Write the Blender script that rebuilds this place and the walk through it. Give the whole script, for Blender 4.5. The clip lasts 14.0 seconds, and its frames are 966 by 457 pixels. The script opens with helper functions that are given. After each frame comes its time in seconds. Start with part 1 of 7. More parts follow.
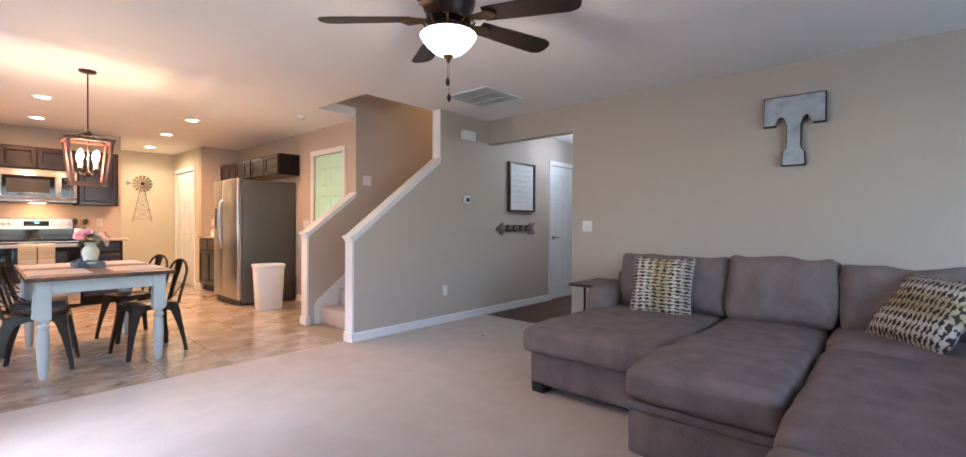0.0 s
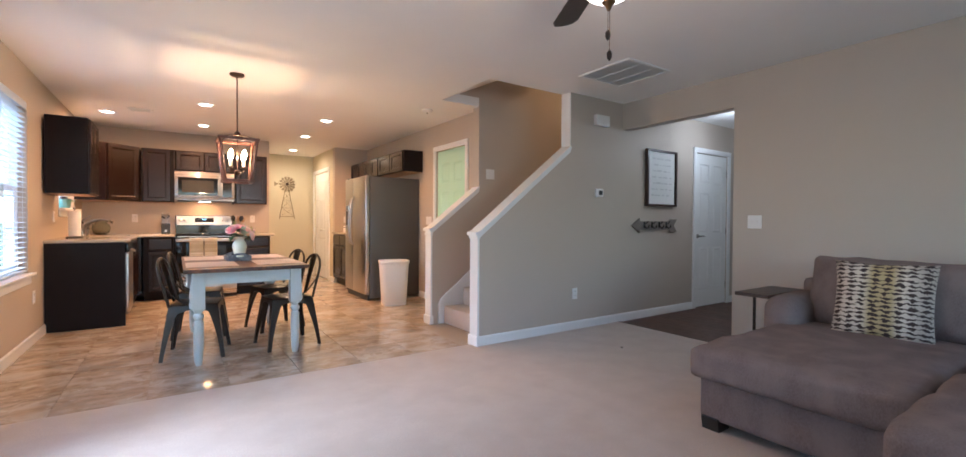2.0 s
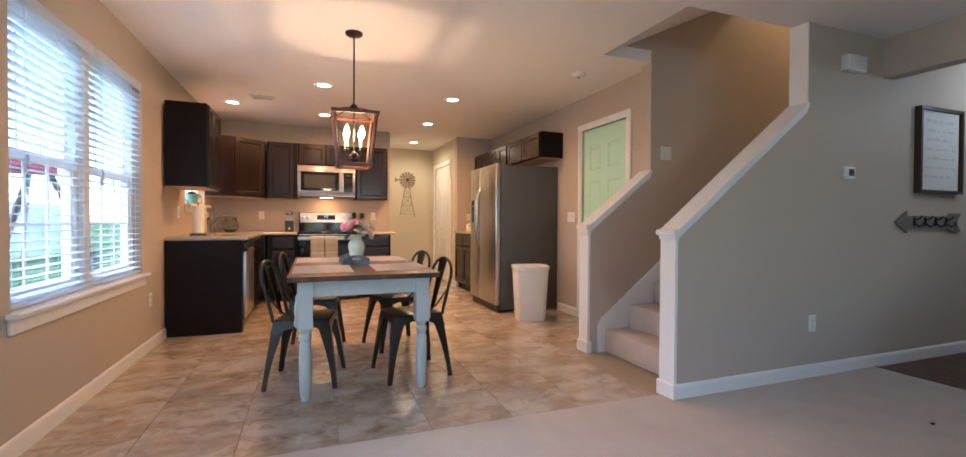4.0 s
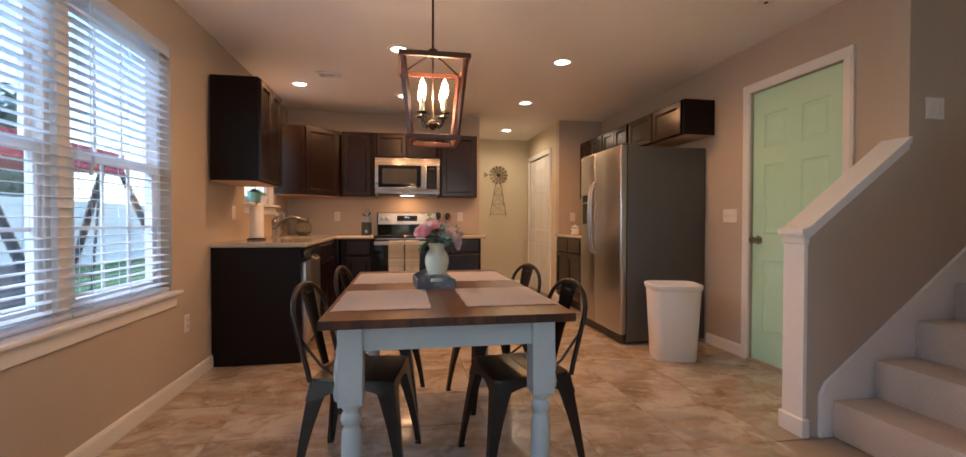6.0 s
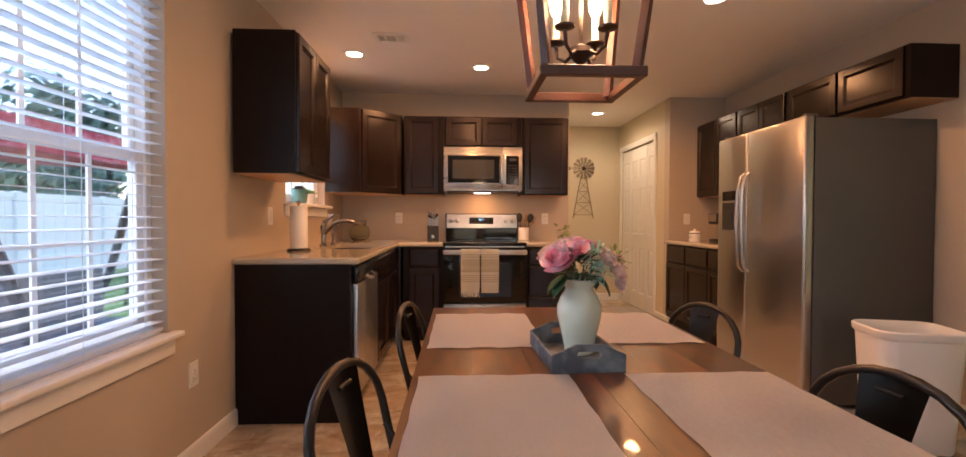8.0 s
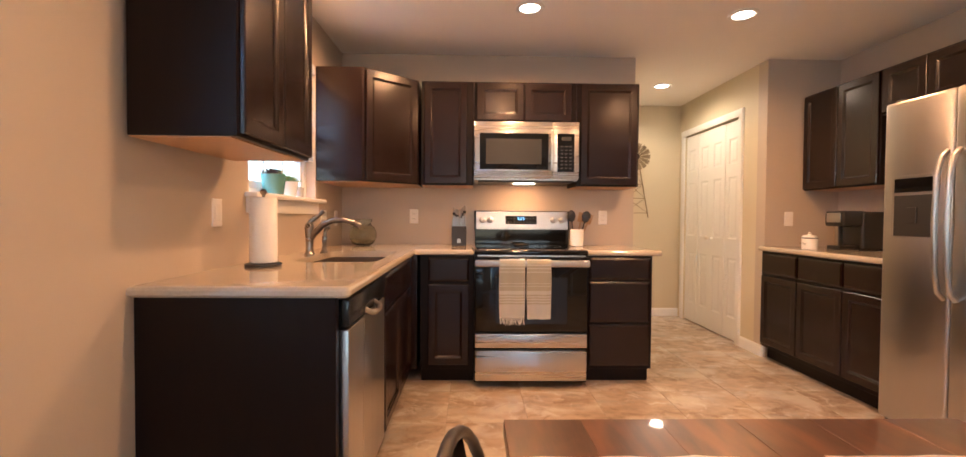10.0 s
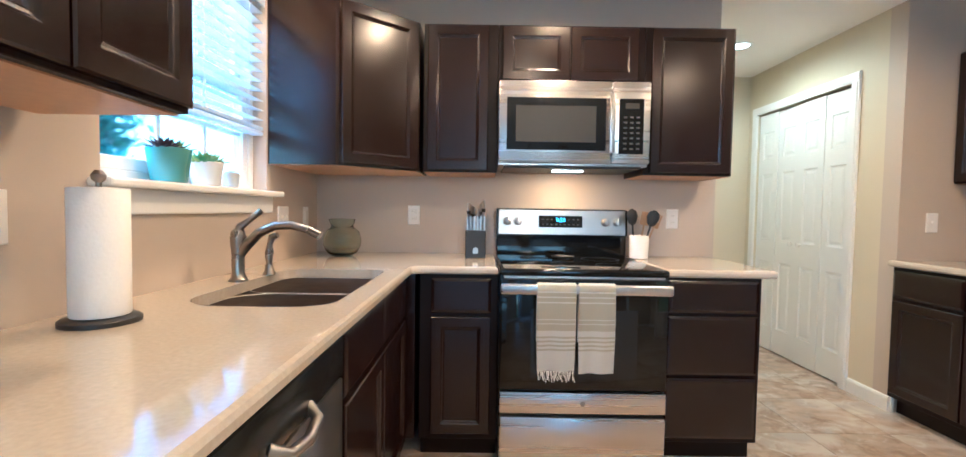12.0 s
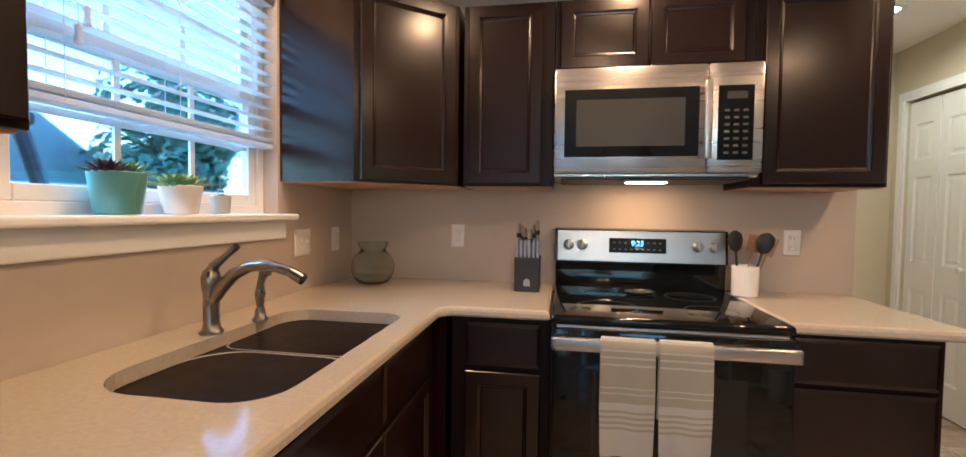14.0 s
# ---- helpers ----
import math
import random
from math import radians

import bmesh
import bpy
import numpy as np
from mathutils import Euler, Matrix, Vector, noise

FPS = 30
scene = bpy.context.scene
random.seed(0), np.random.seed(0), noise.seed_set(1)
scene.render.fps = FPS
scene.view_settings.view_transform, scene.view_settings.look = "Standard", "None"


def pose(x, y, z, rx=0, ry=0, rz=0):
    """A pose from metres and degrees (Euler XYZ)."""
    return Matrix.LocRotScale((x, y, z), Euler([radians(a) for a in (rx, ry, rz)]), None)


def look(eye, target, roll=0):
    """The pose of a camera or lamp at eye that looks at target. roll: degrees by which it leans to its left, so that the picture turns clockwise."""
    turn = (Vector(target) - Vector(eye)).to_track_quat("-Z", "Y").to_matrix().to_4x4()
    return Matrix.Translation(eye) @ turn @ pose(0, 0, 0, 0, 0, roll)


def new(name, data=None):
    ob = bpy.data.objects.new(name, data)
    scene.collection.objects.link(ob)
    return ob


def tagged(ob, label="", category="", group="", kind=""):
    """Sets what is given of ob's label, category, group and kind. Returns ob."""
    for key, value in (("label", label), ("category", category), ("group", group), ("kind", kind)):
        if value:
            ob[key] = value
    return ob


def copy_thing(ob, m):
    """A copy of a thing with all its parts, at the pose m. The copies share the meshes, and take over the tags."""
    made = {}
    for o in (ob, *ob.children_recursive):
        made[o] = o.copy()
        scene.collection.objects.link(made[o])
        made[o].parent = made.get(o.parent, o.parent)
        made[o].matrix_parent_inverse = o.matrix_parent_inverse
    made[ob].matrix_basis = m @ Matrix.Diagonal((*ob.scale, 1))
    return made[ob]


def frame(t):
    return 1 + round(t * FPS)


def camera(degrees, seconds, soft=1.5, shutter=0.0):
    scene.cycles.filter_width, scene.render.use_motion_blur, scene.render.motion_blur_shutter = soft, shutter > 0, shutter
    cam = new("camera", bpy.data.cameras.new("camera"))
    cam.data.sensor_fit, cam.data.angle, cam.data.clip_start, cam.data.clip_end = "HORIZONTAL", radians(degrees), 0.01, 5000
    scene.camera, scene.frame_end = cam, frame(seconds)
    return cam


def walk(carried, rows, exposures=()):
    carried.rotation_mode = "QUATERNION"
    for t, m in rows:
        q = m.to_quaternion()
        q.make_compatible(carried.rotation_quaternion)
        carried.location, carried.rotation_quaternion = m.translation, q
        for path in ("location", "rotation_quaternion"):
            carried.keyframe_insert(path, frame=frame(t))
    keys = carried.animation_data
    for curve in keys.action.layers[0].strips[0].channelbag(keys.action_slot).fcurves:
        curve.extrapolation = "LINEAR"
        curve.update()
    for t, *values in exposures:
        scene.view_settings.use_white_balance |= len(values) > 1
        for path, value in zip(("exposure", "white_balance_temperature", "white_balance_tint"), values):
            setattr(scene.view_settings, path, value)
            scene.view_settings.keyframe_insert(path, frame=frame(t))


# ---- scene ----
cam = camera(93.3, 14.0)
PATH = [
    (0, (0.324, 1.048, 1.145), (1.81, 2.387, 1.124), 0.3),
    (0.5, (0.343, 1.103, 1.138), (1.763, 2.511, 1.114), 0.3),
    (1, (0.372, 1.196, 1.13), (1.716, 2.677, 1.104), 0.4),
    (1.5, (0.429, 1.324, 1.123), (1.676, 2.887, 1.095), 0.3),
    (2, (0.494, 1.505, 1.115), (1.613, 3.162, 1.085), 0.3),
    (2.5, (0.559, 1.771, 1.102), (1.559, 3.503, 1.069), 0.3),
    (3, (0.594, 2.054, 1.079), (1.485, 3.845, 1.046), 0.3),
    (5.5, (0.807, 3.709, 1.064), (1.245, 5.66, 1.036), 0.2),
    (6, (0.823, 3.946, 1.073), (1.166, 5.916, 1.044), 0.1),
    (6.5, (0.826, 4.185, 1.087), (1.08, 6.169, 1.056), 0.1),
    (7, (0.794, 4.441, 1.101), (0.962, 6.433, 1.068), 0.1),
    (7.5, (0.735, 4.743, 1.132), (0.85, 6.74, 1.095), 0.2),
    (8, (0.662, 5.041, 1.127), (0.757, 7.038, 1.088), 0.2),
    (8.5, (0.616, 5.337, 1.127), (0.693, 7.335, 1.088), 0.2),
    (9, (0.561, 5.628, 1.126), (0.626, 7.627, 1.087), 0.2),
    (9.2, (0.538, 5.731, 1.124), (0.604, 7.729, 1.087), 0.3),
    (10.3, (0.475, 6.29, 1.138), (0.511, 8.29, 1.083), 0.5),
    (11.5, (0.444, 6.883, 1.162), (0.455, 8.882, 1.084), 0.9),
    (12, (0.417, 7.129, 1.175), (0.42, 9.127, 1.094), 0.9),
    (12.5, (0.421, 7.321, 1.188), (0.394, 9.319, 1.105), 0.9),
    (13, (0.469, 7.469, 1.207), (0.356, 9.464, 1.126), 0.8),
    (13.5, (0.51, 7.557, 1.234), (0.278, 9.542, 1.156), 0.7),
    (14, (0.532, 7.592, 1.265), (0.187, 9.561, 1.188), 0.7),
]
EXPOSURES = [(0.0, 2.89, 5400, 11), (1.0, 2.94, 5230, 10), (1.5, 2.62, 5330, 9), (3.0, 2.60, 5320, 7), (5.5, 1.66, 5580, 9), (6.5, 1.68, 5800, 12), (8.5, 1.84, 6200, 18), (9.2, 2.03, 6150, 18), (11.5, 2.78, 3800, -10), (12.5, 2.42, 3740, -10), (13.0, 2.32, 4060, -8), (13.5, 2.01, 4180, -8), (14.0, 1.88, 4300, -6)]
walk(cam, [(t, look(eye, target, roll)) for t, eye, target, roll in PATH], EXPOSURES)

# world, sun
world = bpy.data.worlds.new("world")
scene.world = world
world.use_nodes = True
wn = world.node_tree.nodes
sky = wn.new("ShaderNodeTexSky")
sky.sky_type, sky.sun_disc = "NISHITA", False
sky.sun_elevation, sky.sun_rotation = radians(38), radians(255)
sky.air_density, sky.dust_density, sky.ozone_density = 1.3, 0.4, 3.0
world.node_tree.links.new(sky.outputs[0], wn["Background"].inputs[0])
wn["Background"].inputs[1].default_value = 0.15


GAIN = 0.27


def lamp(name, kind, power, colour, m, size=0.1, size_y=0, spot=0):
    data = bpy.data.lights.new(name, kind)
    data.energy, data.color = power * (1 if kind == "SUN" else GAIN), colour
    if kind == "AREA":
        data.shape, data.size = ("RECTANGLE", size) if size_y else ("DISK", size)
        if size_y:
            data.size_y = size_y
    elif kind == "SUN":
        data.angle = size
    else:
        data.shadow_soft_size = size
    if kind == "SPOT":
        data.spot_size, data.spot_blend = radians(spot), 0.6
    ob = new(name, data)
    ob.matrix_world = m
    return ob


lamp("sun", "SUN", 1.2, (0.90, 0.95, 1.0), look((-8, -2, 6.5), (0, 0, 0)), radians(40))
XW0 = -0.57
WARM = (1.0, 0.45, 0.16)
DAY = (0.62, 0.81, 1.0)
CEIL = 2.44
# fill lamps standing in for sky light at two unseen, assumed openings
lamp("living_window_light", "AREA", 20, DAY, look((1.9, -1.55, 1.45), (2.9, 2.2, 0.5)), 2.2, 1.3)
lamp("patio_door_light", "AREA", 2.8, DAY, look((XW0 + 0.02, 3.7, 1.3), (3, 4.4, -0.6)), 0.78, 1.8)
CANS = [(0.79, 7.64), (-0.19, 8.735), (0.83, 9.0), (2.16, 7.69), (2.2, 9.04), (2.334, 10.61)]
for cx, cy in CANS:
    lamp("downlight_lamp", "SPOT", 60 if cy < 10 else 42, WARM if cy < 10 else (1.0, 0.70, 0.42), look((cx, cy, CEIL - 0.02), (cx, cy, 0)), 0.06, 0, 172)
LANTERN = (0.965, 6.20)
for k in range(4):
    a = radians(45 + 90 * k)
    lamp("candle_lamp", "POINT", 5.0, (1.0, 0.54, 0.27), pose(LANTERN[0] + 0.055 * math.cos(a), LANTERN[1] + 0.055 * math.sin(a), 1.69), 0.012)
lamp("hood_lamp", "AREA", 3.0, (1.0, 0.42, 0.12), look((0.87, 9.60, 1.384), (0.87, 9.75, 0)), 0.12, 0.04)
FAN = (1.96, 2.77)
lamp("fan_lamp", "POINT", 14, (1.0, 0.72, 0.5), pose(FAN[0], FAN[1], 2.03), 0.05)
lamp("hall_lamp", "POINT", 12, (0.93, 0.97, 1.0), pose(5.95, 4.05, 2.12), 0.05)
# added fill without a fitting, in place of daylight from the foyer
lamp("foyer_lamp", "POINT", 12, (0.85, 0.95, 1.0), pose(8.2, 5.6, 2.0), 0.2)
lamp("stair_lamp", "POINT", 26, (1.0, 0.60, 0.26), pose(5.3, 5.45, 3.9), 0.1)


# ---- materials ----
def surf(name, colour, rough=0.5, metal=0.0, grain=30, vary=0.12, bump=0.1, stretch=(1, 1, 1), blotch=2.0, dist=0.002, second=None, coat=0.0, spec=0.5, transmission=0.0, emission=None, island=0.0, object_vary=0.0, fade=(0.45, 0.65)):
    """A surface with variation at two scales and fine relief. second: a colour that blotches mix in."""
    mat = bpy.data.materials.new(name)
    mat.use_nodes = True
    nt = mat.node_tree
    n, l = nt.nodes, nt.links
    b = n["Principled BSDF"]
    tc = n.new("ShaderNodeTexCoord")
    mp = n.new("ShaderNodeMapping")
    mp.inputs["Scale"].default_value = stretch
    l.new(tc.outputs["Object"], mp.inputs[0])
    if object_vary:
        info, shift = n.new("ShaderNodeObjectInfo"), n.new("ShaderNodeMath")
        shift.operation = "MULTIPLY"
        shift.inputs[1].default_value = 40
        l.new(info.outputs["Random"], shift.inputs[0])
        l.new(shift.outputs[0], mp.inputs["Location"])
    fine, wide = n.new("ShaderNodeTexNoise"), n.new("ShaderNodeTexNoise")
    fine.inputs["Scale"].default_value, wide.inputs["Scale"].default_value = grain, blotch
    fine.inputs["Detail"].default_value, wide.inputs["Detail"].default_value = 4, 3
    for t in (fine, wide):
        l.new(mp.outputs[0], t.inputs[0])
    mix = n.new("ShaderNodeMix")
    mix.data_type = "RGBA"
    dark = [c * (1 - vary) for c in colour]
    light = [min(1, c * (1 + vary)) for c in colour]
    mix.inputs[6].default_value, mix.inputs[7].default_value = (*dark, 1), (*light, 1)
    l.new(fine.outputs[0], mix.inputs[0])
    out = mix.outputs[2]
    mix2 = n.new("ShaderNodeMix")
    mix2.data_type = "RGBA"
    ramp = n.new("ShaderNodeMapRange")
    ramp.inputs[1].default_value, ramp.inputs[2].default_value = fade
    l.new(wide.outputs[0], ramp.inputs[0])
    l.new(ramp.outputs[0], mix2.inputs[0])
    l.new(out, mix2.inputs[6])
    mix2.inputs[7].default_value = (*(second or [c * (1 - vary * 0.4) for c in colour]), 1)
    out = mix2.outputs[2]
    if island or object_vary:
        src = n.new("ShaderNodeNewGeometry").outputs["Random Per Island"] if island else n.new("ShaderNodeObjectInfo").outputs["Random"]
        hsv, mr = n.new("ShaderNodeHueSaturation"), n.new("ShaderNodeMapRange")
        k = island or object_vary
        mr.inputs[3].default_value, mr.inputs[4].default_value = 1 - k, 1 + k
        l.new(src, mr.inputs[0])
        l.new(mr.outputs[0], hsv.inputs["Value"])
        l.new(out, hsv.inputs["Color"])
        out = hsv.outputs[0]
    l.new(out, b.inputs["Base Color"])
    b.inputs["Metallic"].default_value = metal
    rr = n.new("ShaderNodeMapRange")
    rr.inputs[3].default_value, rr.inputs[4].default_value = max(0, rough - 0.06), min(1, rough + 0.06)
    l.new(wide.outputs[0], rr.inputs[0])
    l.new(rr.outputs[0], b.inputs["Roughness"])
    b.inputs["Specular IOR Level"].default_value = spec
    b.inputs["Coat Weight"].default_value = coat
    b.inputs["Transmission Weight"].default_value = transmission
    if bump:
        bp = n.new("ShaderNodeBump")
        bp.inputs["Strength"].default_value, bp.inputs["Distance"].default_value = bump, dist
        l.new(fine.outputs[0], bp.inputs["Height"])
        l.new(bp.outputs[0], b.inputs["Normal"])
    if emission:
        b.inputs["Emission Color"].default_value = (*emission[:3], 1)
        b.inputs["Emission Strength"].default_value = emission[3] * GAIN
    return mat


